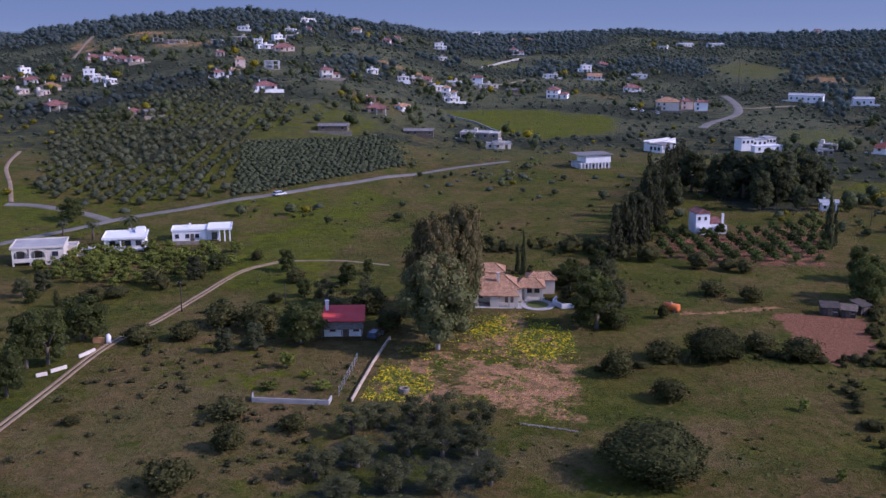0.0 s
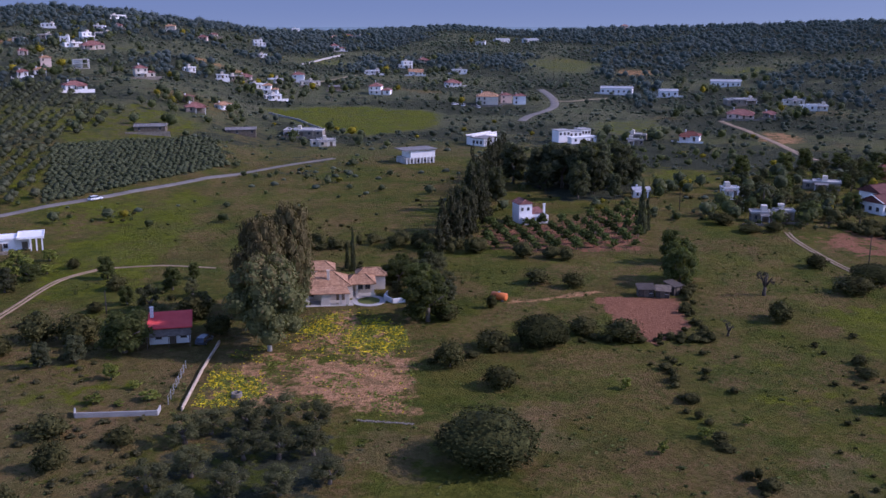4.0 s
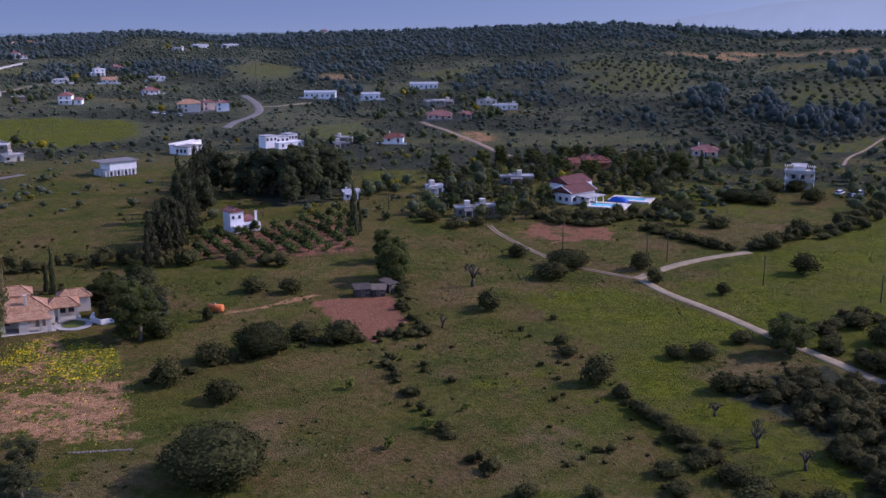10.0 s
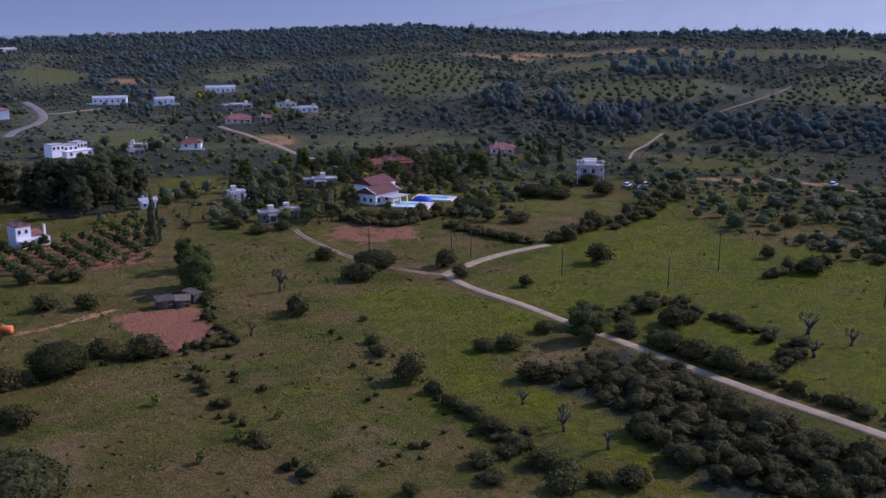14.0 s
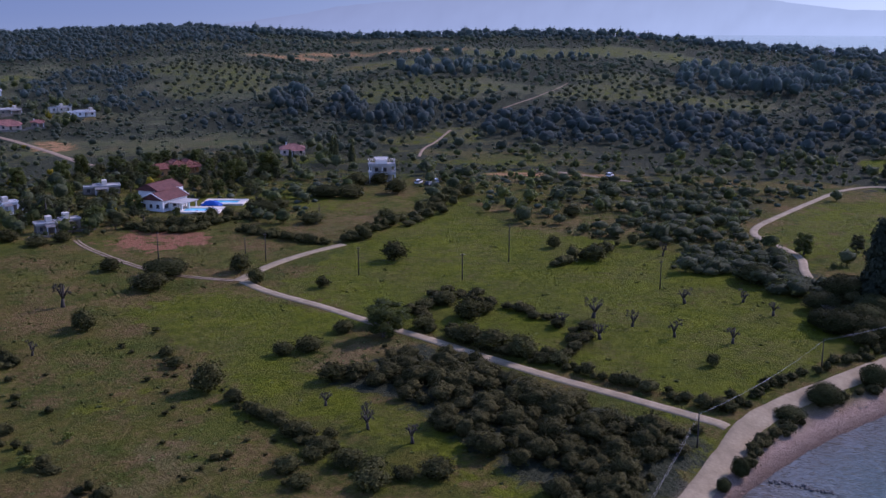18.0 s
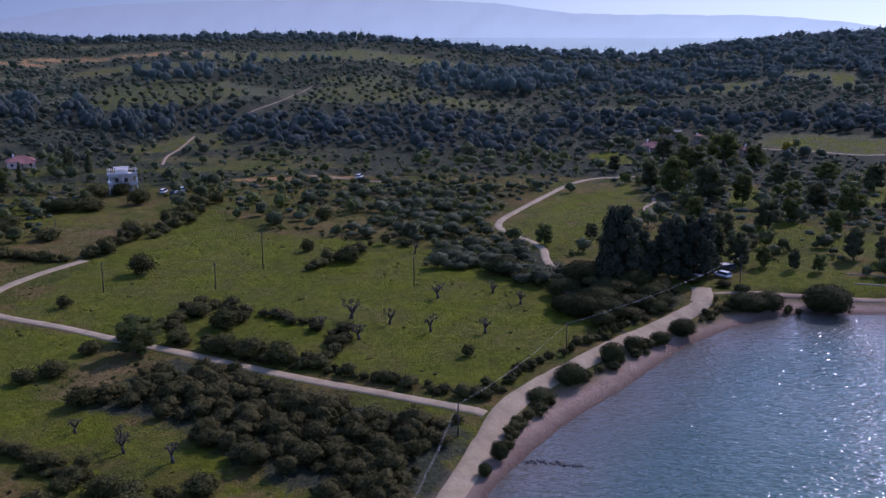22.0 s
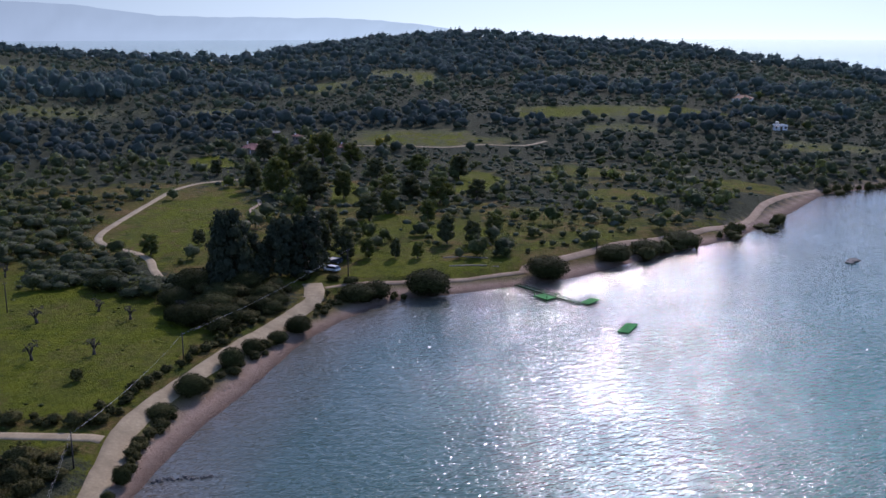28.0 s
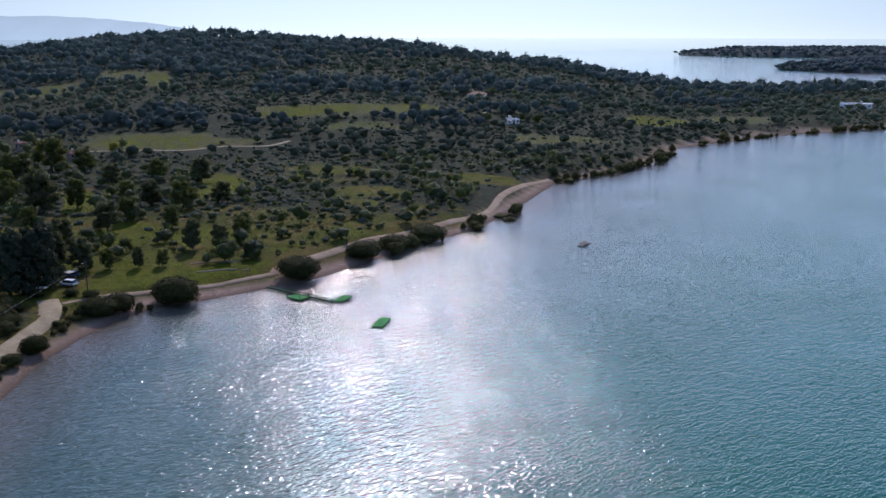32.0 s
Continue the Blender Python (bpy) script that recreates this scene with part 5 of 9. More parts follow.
ROADS = ((COAST_ROAD, 3.3, "gravel", "road", "pale gravel road along the shore"), (SHORE_PATH, 2.4, "dirt", "path", "sandy footpath along the bay"), (SHORE_FOOTPATH, 1.4, "dirt", "path", "narrow earth footpath behind the shore shrubs"), (FORECOURT, 4.4, "gravel", "road", "gravel forecourt in the shade of the tavern trees"),
         (FARM_LANE, 2.35, "gravel", "road", "pale gravel farm lane between fields"), (LANE_BRANCH, 2.6, "gravel", "road", "short gravel branch of the farm lane"),
         (FIELD_TRACK, 2.2, "dirt", "track", "two-rut earth track across the meadow"), (FAR_LANE, 2.1, "gravel", "road", "pale lane winding round a green field"),
         (ASPHALT_ROAD, 3.1, "asphalt", "road", "worn grey asphalt road below the olive slope"), (SIDE_ROAD, 3.4, "asphalt", "road", "grey side road joining the asphalt road"),
         (HILL_TRACK, 1.4, "dirt", "track", "pale earth track up the olive slope"), (VALLEY_ROAD, 4.8, "asphalt", "road", "grey main road bending through the village"),
         (CONCRETE_LANE, 2.6, "dirt", "road", "pale two-rut lane through rough meadow"), (FAINT_PATH, 0.9, "dirt", "path", "faint narrow footpath across the grass"), (FAR_TRACK, 3.0, "dirt", "track", "brown track between far plots"),
         (RED_TRACK, 1.3, "dirt", "track", "reddish track up the scrub slope"), (SLOPE_TRACK, 0.9, "dirt", "track", "thin pale track on the terraced slope"),
         (TAVERN_TRACK, 1.3, "dirt", "track", "brown earth track behind the tavern trees"), (FAR_PALE_PATH, 2.0, "gravel", "path", "thin pale path below the wooded hill"),
         (VALLEY_BRANCH, 3.4, "gravel", "road", "pale side road leading to the sheds"), (STRIP_TRACK, 1.8, "dirt", "track", "pale track along the far field edge"),
         (VILLAGE_LANE, 2.2, "gravel", "road", "narrow lane climbing between village houses"), (HILL_LANE, 2.4, "dirt", "track", "pale track up to the hilltop villas"))
for pts, width, material, name, label in ROADS:
    if pts in (CONCRETE_LANE, FIELD_TRACK):
        for side in (-0.5, 0.5):
            ribbon(name, beside(pts, side), 0.6, M[material], label, "road" if name == "road" else name)
    else:
        ribbon(name, pts, width, M[material], label, "road" if name == "road" else name)


def wall_line(name, pts, high, thick, material, label, category="wall", kind="structure"):
    bm = bmesh.new()
    line = smooth_line(pts, 3.0) if len(pts) > 4 else pts
    for (ax, ay), (bx, by) in zip(line, line[1:]):
        n = max(int(math.hypot(bx - ax, by - ay) / 3), 1)
        for k in range(n):
            x0, y0 = ax + (bx - ax) * k / n, ay + (by - ay) * k / n
            x1, y1 = ax + (bx - ax) * (k + 1) / n, ay + (by - ay) * (k + 1) / n
            z = min(height(x0, y0), height(x1, y1))
            ln = math.hypot(x1 - x0, y1 - y0)
            m = (Matrix.Translation(((x0 + x1) / 2, (y0 + y1) / 2, z + high / 2 - 0.2)) @ Matrix.Rotation(math.atan2(y1 - y0, x1 - x0), 4, "Z")
                 @ Matrix.Diagonal((ln + thick * 0.3, thick, high + 0.4, 1)))
            bmesh.ops.create_cube(bm, size=1, matrix=m)
    bmesh.ops.bevel(bm, geom=list(bm.edges), offset=0.04, segments=1, affect="EDGES")
    me = bpy.data.meshes.new(name)
    bm.to_mesh(me)
    bm.free()
    me.materials.append(material)
    return tagged(new(name, me), label, category, kind=kind)


wall_line("garden_wall", GARDEN_WALL, 0.8, 0.22, M["concrete"], "low pale garden wall round the citrus beds")
wall_line("drive_wall", WALL_DRIVE, 0.6, 0.26, M["sandstone"], "pale concrete wall beside the drive")
for pts in (TERRACE_A, TERRACE_B):
    wall_line("stone_wall", pts, 0.22, 0.4, M["stone"], "low rubble terrace wall in a grassy clearing")
wall_line("far_wall", FAR_WALL, 1.6, 0.5, M["concrete"], "long pale retaining wall above the village")
wall_line("field_wall", GREEN_WALL, 1.1, 0.4, M["concrete"], "pale wall beside the green field")
for pts in (LANE_WALL, LANE_WALL_B, LANE_WALL_C):
    wall_line("lane_wall", pts, 0.6, 0.3, M["cream"], "short length of white wall along the lane")

# ---- plants ----
rng = np.random.default_rng(7)


def lump(c, r, seed):
    """A small rough ball of 24 quads that fills the inside of a crown."""
    g = np.linspace(-1, 1, 3)
    out = []
    for ax in range(3):
        for s in (-1, 1):
            for i in range(2):
                for j in range(2):
                    q = []
                    for du, dv in ((0, 0), (1, 0), (1, 1), (0, 1)):
                        p = np.zeros(3)
                        p[ax], p[(ax + 1) % 3], p[(ax + 2) % 3] = s, g[i + du], g[j + dv]
                        q.append(p / np.linalg.norm(p))
                    out.append(q if s > 0 else q[::-1])
    return np.array(c) + np.array(out) * np.array(r)


def cards(lobes, n, size, seed, shell=0.72, droop=0.0, fill=0.7, up=0.0):
    """Leaf clumps over the lobes of a crown, and a rough filling inside; corners of quads."""
    g = np.random.default_rng(seed)
    c = np.array([l[0] for l in lobes], float)
    r = np.array([l[1] for l in lobes], float)
    w = (r.prod(1)) ** (2 / 3)
    k = g.choice(len(lobes), n, p=w / w.sum())
    d = g.normal(size=(n, 3))
    d /= np.linalg.norm(d, axis=1)[:, None]
    d[:, 2] = np.where(d[:, 2] < -0.35, -d[:, 2], d[:, 2])
    pos = c[k] + r[k] * d * (shell + (1.12 - shell) * g.random((n, 1)))
    nrm = (1.25 - 0.6 * up) * d + (0.5 - 0.25 * up) * g.normal(size=(n, 3)) + np.array([0, 0, 0.35 - droop + 0.6 * up])
    nrm /= np.linalg.norm(nrm, axis=1)[:, None]
    t = np.cross(nrm, g.normal(size=(n, 3)))
    t /= np.linalg.norm(t, axis=1)[:, None]
    b = np.cross(nrm, t)
    s = size * (0.55 + 0.9 * g.random((n, 1, 1)))
    u = np.array([-1, 1, 1, -1.0])[None, :, None] * (0.7 + 0.6 * g.random((n, 4, 1)))
    v = np.array([-1, -1, 1, 1.0])[None, :, None] * (0.45 + 0.6 * g.random((n, 4, 1)))
    quad = pos[:, None] + s * (u * t[:, None] + v * b[:, None]) + nrm[:, None] * (s * 0.35 * g.normal(size=(n, 4, 1)))
    parts = [quad]
    if fill:
        parts += [lump(ci, ri * fill, seed) for ci, ri in zip(c, r)]
    return np.concatenate(parts)


def dome(n, seed, low=0.15, top=0.95, spread=0.30, r=(0.16, 0.26), squash=0.85):
    """Lobes heaped into a rounded crown, one metre wide and high."""
    g = np.random.default_rng(seed)
    out = []
    for i in range(n):
        u = (i + 0.5) / n
        z = low + (top - low) * u
        wide = spread * math.sqrt(max(1 - ((u - 0.35) / 0.75) ** 2, 0.05))
        a = i * 2.4 + g.random()
        q = wide * (0.5 + 0.6 * g.random())
        rr = r[0] + (r[1] - r[0]) * g.random()
        rr = min(rr, max(1 - z, 0.09) / squash)
        out.append(((q * math.cos(a), q * math.sin(a), z), (rr, rr, rr * squash)))
    return out


def column(n, seed, low=0.04, w=0.45, taper=0.8):
    g = np.random.default_rng(seed)
    out = []
    for i in range(n):
        u = i / (n - 1)
        rr = w * (1 - taper * u ** 1.4) * (0.75 + 0.35 * g.random())
        a = g.random() * 6.3
        out.append(((0.16 * w * math.cos(a), 0.16 * w * math.sin(a), low + (0.93 - low) * u), (rr, rr, 0.75 / n + 0.03)))
    return out


def limbs(seed, top, count, lean, foot_r, fork=0.35, reach=0.3):
    """A tapered stem that forks into limbs; widths in parts of the crown's width."""
    g = np.random.default_rng(seed)
    out = [([(0, 0, -0.04), (lean * 0.3, 0.01, fork * 0.5), (lean, 0, fork)], [foot_r * 1.35, foot_r, foot_r * 0.8])]
    for i in range(count):
        a = i * 2 * math.pi / count + g.random()
        q = reach * (0.6 + 0.5 * g.random())
        z = fork + (top - fork) * (0.7 + 0.3 * g.random())
        out.append(([(lean, 0, fork * 0.93), (lean + q * 0.5 * math.cos(a), q * 0.5 * math.sin(a), (fork + z) / 2), (lean + q * math.cos(a), q * math.sin(a), z)],
                    [foot_r * 0.7, foot_r * 0.42, foot_r * 0.15]))
    return out


def as_tris(quads):
    """Corners of quads as vertices and triangles."""
    n = len(quads)
    i = np.arange(n)[:, None] * 4
    return quads.reshape(-1, 3), np.concatenate([i + [0, 1, 2], i + [0, 2, 3]])


def shrub_form(level, n, size, seed, tall=1.0, tree=False, uneven=1.0):
    """A lumpy, uneven crown with loose leaf clumps over it, one metre wide and high."""
    bm = bmesh.new()
    bmesh.ops.create_icosphere(bm, subdivisions=level, radius=1)
    off = Vector((seed * 3.7, seed * 1.3, seed * 2.1))
    for v in bm.verts:
        c = v.co.normalized()
        v.co = c * (0.86 + uneven * ((0.52 if tree else 0.42) * noise.noise(c * 1.5 + off) + 0.26 * noise.noise(c * 3.4 + off) + (0.30 if tree else 0.20) * noise.noise(c * 9.0 + off)))
    V = np.array([v.co[:] for v in bm.verts])
    F = np.array([[v.index for v in f.verts] for f in bm.faces])
    bm.free()
    V[:, 2] = np.where(V[:, 2] < 0, V[:, 2] * 0.75, V[:, 2] * tall)
    V[:, :2] /= np.abs(V[:, :2]).max() * 2.05
    V[:, 2] = 0.04 + 0.94 * (V[:, 2] - V[:, 2].min()) / np.ptp(V[:, 2])
    if tree:
        V[:, 2] = 0.09 + 0.91 * V[:, 2]
        V[:, :2] *= (0.72 + 0.28 * np.clip((V[:, 2] - 0.09) / 0.33, 0, 1))[:, None]
    if not n:
        return V, F
    full = V.copy()
    V = (V - [0, 0, 0.45]) * 0.88 + [0, 0, 0.45]
    g = np.random.default_rng(seed)
    k = g.integers(len(V), size=n)
    c = full[k] + g.normal(size=(n, 3)) * (0.05 if 30 < n < 2000 else 0.02)
    d = c - np.array([0, 0, 0.42])
    d /= np.linalg.norm(d, axis=1)[:, None]
    nrm = d + 0.55 * g.normal(size=(n, 3))
    nrm /= np.linalg.norm(nrm, axis=1)[:, None]
    t = np.cross(nrm, g.normal(size=(n, 3)))
    t /= np.linalg.norm(t, axis=1)[:, None]
    b = np.cross(nrm, t)
    s = size * (0.5 + g.random((n, 1, 1)))
    u = np.array([-1, 1, 1, -1.0])[None, :, None] * (0.6 + 0.7 * g.random((n, 4, 1)))
    v = np.array([-1, -1, 1, 1.0])[None, :, None] * (0.5 + 0.6 * g.random((n, 4, 1)))
    qv, qf = as_tris((c + d * 0.02)[:, None] + s * (u * t[:, None] + v * b[:, None]))
    V, F = np.concatenate([V, qv]), np.concatenate([F, qf + len(V)])
    if tree and level > 1:
        stem = np.array([(0.03 * x, 0.03 * y, z) for z in (-0.04, 0.34) for x, y in ((1, 0), (0, 1), (-1, 0), (0, -1))])
        ring = np.array([(k, (k + 1) % 4, 4 + (k + 1) % 4) for k in range(4)] + [(k, 4 + (k + 1) % 4, 4 + k) for k in range(4)])
        V, F = np.concatenate([V, stem]), np.concatenate([F, ring + len(V)])
    return V, F


def tris_mesh(name, V, F, material):
    me = bpy.data.meshes.new(name)
    me.vertices.add(len(V))
    me.vertices.foreach_set("co", np.ascontiguousarray(V, dtype=np.float32).ravel())
    me.loops.add(F.size)
    me.loops.foreach_set("vertex_index", np.ascontiguousarray(F, dtype=np.int32).ravel())
    me.polygons.add(len(F))
    me.polygons.foreach_set("loop_start", np.arange(0, F.size, 3, dtype=np.int32))
    me.materials.append(material)
    me.update(calc_edges=True)
    me.validate()
    me.shade_smooth()
    return me


def crown_mesh(kind, v):
    s = v * 17 + 5
    if kind == "bush":
        return tris_mesh("crown", *shrub_form(4, 1300, 0.026, s), M["shrub"])
    if kind == "mound":
        return tris_mesh("crown", *shrub_form(4, 6000, 0.0115, s, 0.9, uneven=0.45), M["mound"])
    if kind == "olive":
        return quads_mesh("crown", q := cards(dome(12, s, 0.24, 0.9, 0.38, (0.13, 0.22)), 4200, 0.0125, s, 0.5, fill=0.5), len(q), [M["olive_crown"]])
    if kind == "broad":
        return quads_mesh("crown", q := cards(dome(15, s, 0.14, 0.92, 0.34, (0.14, 0.21)), 3200, 0.017, s, fill=0.65), len(q), [M["broad"]])
    if kind == "dark":
        return quads_mesh("crown", q := cards(dome(16, s, 0.14, 0.95, 0.30, (0.13, 0.21), 0.8), 2600, 0.021, s, fill=0.75), len(q), [M["dark"]])
    if kind == "cypress":
        return quads_mesh("crown", q := cards(column(13, s), 900, 0.042, s, fill=0.75), len(q), [M["dark"]])
    if kind == "conifer":
        return quads_mesh("crown", q := cards([((c[0] * (1.25 - 0.45 * c[2]), c[1] * (1.25 - 0.45 * c[2]), c[2]), tuple(v * (1.15 - 0.35 * c[2]) for v in r)) for c, r in dome(34, s, 0.08, 0.97, 0.34, (0.11, 0.19), 0.8)], 5200, 0.018, s, fill=0.72), len(q), [M["conifer"]])
    if kind == "citrus":
        return quads_mesh("crown", q := cards(dome(8, s, 0.25, 0.85, 0.30, (0.16, 0.24)), 1000, 0.027, s), len(q), [M["citrus"]])
    if kind == "light":
        return quads_mesh("crown", q := cards(dome(7, s, 0.2, 0.85, 0.30, (0.15, 0.22)), 320, 0.045, s, fill=0.5), len(q), [M["light"]])
    if kind == "euca":
        g = np.random.default_rng(s)
        lobes = dome(42, s, 0.24 if v < 1 else 0.16, 0.94, 0.36, (0.12, 0.20), 0.8)
        q = cards(lobes, 11000, 0.0115, s, 0.6, 0.3, fill=0.72)
        idx = (q[:, :, 2].mean(1) + 0.25 * g.normal(size=len(q)) > (0.95 if v < 1 else 0.30)).astype(int)
        return quads_mesh("crown", q, len(q), [M["euca"], M["euca_dry"]], idx)
    if kind == "stump":
        g = np.random.default_rng(s)
        lobes = [((0.34 * math.cos(a), 0.34 * math.sin(a), z), (0.13, 0.13, 0.12)) for a, z in zip(g.random(7) * 6.3, g.uniform(0.5, 0.9, 7))] + [((0, 0, 0.78), (0.2, 0.2, 0.16))]
        return quads_mesh("crown", q := cards(lobes, 420, 0.018, s, 0.2, fill=0), len(q), [M["twig"]])


TRUNKS = {"olive": dict(top=0.6, count=4, lean=0.05, foot_r=0.055), "broad": dict(top=0.6, count=5, lean=0.02, foot_r=0.035), "dark": dict(top=0.6, count=4, lean=0.0, foot_r=0.03),
          "conifer": dict(top=0.7, count=3, lean=0.0, foot_r=0.035, reach=0.15),
          "cypress": dict(top=0.5, count=2, lean=0.0, foot_r=0.06, reach=0.05), "citrus": dict(top=0.5, count=3, lean=0.02, foot_r=0.035, fork=0.25), "light": dict(top=0.5, count=3, lean=0.02, foot_r=0.03, fork=0.2),
          "euca": dict(top=0.8, count=6, lean=0.03, foot_r=0.024, fork=0.2, reach=0.22), "stump": dict(top=0.85, count=6, lean=0.08, foot_r=0.085, fork=0.34, reach=0.40), "mound": dict(top=0.45, count=4, lean=0.0, foot_r=0.02, fork=0.12), "bush": dict(top=0.45, count=4, lean=0.0, foot_r=0.02, fork=0.12)}
NAMES = {"olive": ("olive_tree", "grey-green olive tree standing in rough grass", "tree", "olive trees of the grove"),
         "bush": ("shrub", "dense dark green evergreen shrub in the meadow", "shrub", "meadow shrubs"),
         "mound": ("rounded_shrub", "broad rounded dark evergreen shrub, very dense", "shrub", "rounded evergreen shrubs"),
         "broad": ("broadleaf_tree", "leafy dark green tree with a round crown", "tree", "broadleaf trees"),
         "dark": ("pine_tree", "tall dark evergreen tree with a dense crown", "tree", "dark evergreen trees"),
         "conifer": ("conifer_tree", "very tall dark conifer beside the shore tavern", "tree", "dark conifers by the tavern"),
         "cypress": ("cypress_tree", "slender dark green cypress", "tree", "cypresses"),
         "citrus": ("citrus_tree", "small round citrus tree with glossy leaves", "tree", "citrus trees"),
         "light": ("young_shrub", "small yellow-green young shrub in grass", "shrub", "young yellow-green shrubs"),
         "euca": ("eucalyptus_tree", "very tall eucalyptus with drooping grey-green foliage", "tree", "eucalyptus trees by the villa"),
         "stump": ("pollarded_tree", "gnarled pollarded tree with thin grey twigs", "tree", "pollarded trees in the field")}
to_plant = {}


def plant(kind, x, y, w, h, variants=3, turn=None, only=None):
    v = int(rng.integers(variants)) if only is None else only
    a = float(rng.random() * 360) if turn is None else turn
    m = pose(x, y, height(x, y) - 0.05, 0, 0, a) @ Matrix.Diagonal((w, w, h, 1))
    to_plant.setdefault((kind, v), []).append(m)


def plant_all():
    for (kind, v), places in to_plant.items():
        name, label, category, group = NAMES[kind]
        root = tagged(new(name), label, category, group)
        root.empty_display_size = 0.3
        part("trunk", tubes("trunk", limbs(v + 3, **TRUNKS[kind]), M[{"euca": "pale_bark", "stump": "pole"}.get(kind, "bark")]), root)
        part("crown", crown_mesh(kind, v), root)
        for m in places[1:]:
            copy_thing(root, m)
        root.matrix_basis = places[0]


taken = []


def free(x, y, gap):
    if any((x - a) ** 2 + (y - b) ** 2 < gap * gap for a, b in taken):
        return False
    taken.append((x, y))
    return True


for kind, rows, variants in (("euca", EUCALYPTUS, 1), ("cypress", CYPRESS, 2), ("broad", BROAD, 3), ("conifer", DARK_TALL[:5], 3), ("dark", DARK_TALL[5:], 3), ("dark", (PARK_TREE_A + PARK_TREE_B)[::2], 3), ("broad", (PARK_TREE_A + PARK_TREE_B)[1::2], 3), ("olive", OLIVE, 4),
                             ("mound", [r for r in BUSH if r[2] > 9] + SHORE_BUSH, 3), ("bush", [r for r in BUSH if r[2] <= 9], 4), ("stump", STUMP, 3), ("light", LIGHT_BUSH, 2)):
    for x, y, w, h in rows:
        if free(x, y, 2.2):
            plant(kind, x, y, w * {"olive": 1.15, "euca": 1.0}.get(kind, 1.1), h * 1.05, variants, only=(1 if y > 170 else 0) if kind == "euca" else None)


def scatter(poly, step, seed, jitter=0.35):
    """Places on a loose grid inside an outline."""
    g = np.random.default_rng(seed)
    xs, ys = [p[0] for p in poly], [p[1] for p in poly]
    X, Y = np.meshgrid(np.arange(min(xs), max(xs), step), np.arange(min(ys), max(ys), step))
    X, Y = X.ravel() + g.uniform(-jitter, jitter, X.size) * step, Y.ravel() + g.uniform(-jitter, jitter, Y.size) * step
    k = inside(poly, X, Y)
    return X[k], Y[k]


for poly, step, seed, kind, w, h in ((CITRUS, 5.0, 1, "citrus", 3.3, 3.2), (LEMON_GROVE, 4.3, 2, "light", 4.6, 3.2), (PINE_WOOD, 8.6, 3, "dark", 7.6, 11.0)):
    for x, y in zip(*scatter(poly, step, seed, 0.12 if kind == "citrus" else 0.33)):
        f = 0.7 + 0.4 * rng.random()
        if free(x, y, 3.0):
            plant(kind, float(x), float(y), w * f, h * f, 3)

for poly, step, seed, gap in ((GARDEN_TREES, 7.0, 5, 5.0), (ROUGH_WEST, 8.0, 6, 5.0), (GARDEN_POOL, 6.4, 7, 4.6), (VILLA_GARDEN, 4.6, 8, 3.2)):
    for x, y in zip(*scatter(poly, step, seed, 0.5)):
        x, y = float(x), float(y)
        if line_distance(CONCRETE_LANE, x, y) < 3.5 or min(math.hypot(x - hx, y - hy) for hx, hy in (VILLA, RED_HOUSE, ARCH_HOUSE, WHITE_VILLA, LONG_VILLA, POOL_VILLA, POOL, SMALL_POOL)) < 10:
            continue
        if min(math.hypot(x - r[0], y - r[1]) for r in HOUSES) < 7 or not free(x, y, gap):
            continue
        f = 0.6 + 0.7 * rng.random()
        kind = ("bush", "bush", "broad", "olive", "dark")[int(rng.integers(5))]
        plant(kind, x, y, 4.2 * f, (3.0 if kind == "bush" else 4.4) * f, 3)

# ---- thickets, orchards and woods ----
TEMPLATES = {"near": [shrub_form(3, 260, 0.024, s) for s in (31, 32, 33, 34, 36)],
             "mid": [shrub_form(2, 110, 0.036, s, tree=True) for s in (41, 42, 43, 44, 49)],
             "half": [shrub_form(2, 44, 0.055, s, tree=True) for s in (45, 46, 47, 48, 50)],
             "far": [shrub_form(2, 18, 0.055, s, tree=True) for s in (51, 52, 53, 54, 55, 56, 57)],
             "distant": [shrub_form(1, 24, 0.052, s, tree=True, uneven=0.7) for s in (58, 59, 60, 61, 62, 63)],
             "tall": [as_tris(cards(column(11, s, 0.05, 0.40, 0.55), 330, 0.05, s, fill=0)) for s in (35, 36, 37)]}


def thicket(name, x, y, w, h, level, material, label, category, seed=1, z=None):
    """Many plants as one mass, each turned and sized on its own."""
    if not len(x):
        return None
    g = np.random.default_rng(seed)
    z = heights(x, y) - 0.1 if z is None else z
    a = g.random(len(x)) * 2 * math.pi
    pick = g.integers(len(TEMPLATES[level]), size=len(x))
    verts, faces, count = [], [], 0
    for i, (t, f) in enumerate(TEMPLATES[level]):
        k = np.nonzero(pick == i)[0]
        if not len(k):
            continue
        c, s = np.cos(a[k])[:, None], np.sin(a[k])[:, None]
        X = (t[None, :, 0] * c - t[None, :, 1] * s) * w[k][:, None] + x[k][:, None]
        Y = (t[None, :, 0] * s + t[None, :, 1] * c) * w[k][:, None] + y[k][:, None]
        Z = t[None, :, 2] * h[k][:, None] + z[k][:, None]
        verts.append(np.stack([X, Y, Z], 2).reshape(-1, 3))
        faces.append((f[None] + (count + np.arange(len(k)) * len(t))[:, None, None]).reshape(-1, 3))
        count += len(k) * len(t)
    return tagged(new(name, tris_mesh(name, np.concatenate(verts), np.concatenate(faces), material)), label, category, kind="stuff")


def off_roads(x, y, gap=1.6):
    ok = np.ones(np.shape(x), bool)
    for pts, width, *_ in ROADS:
        ok &= line_distance(pts, x, y) > width / 2 + gap
    return ok


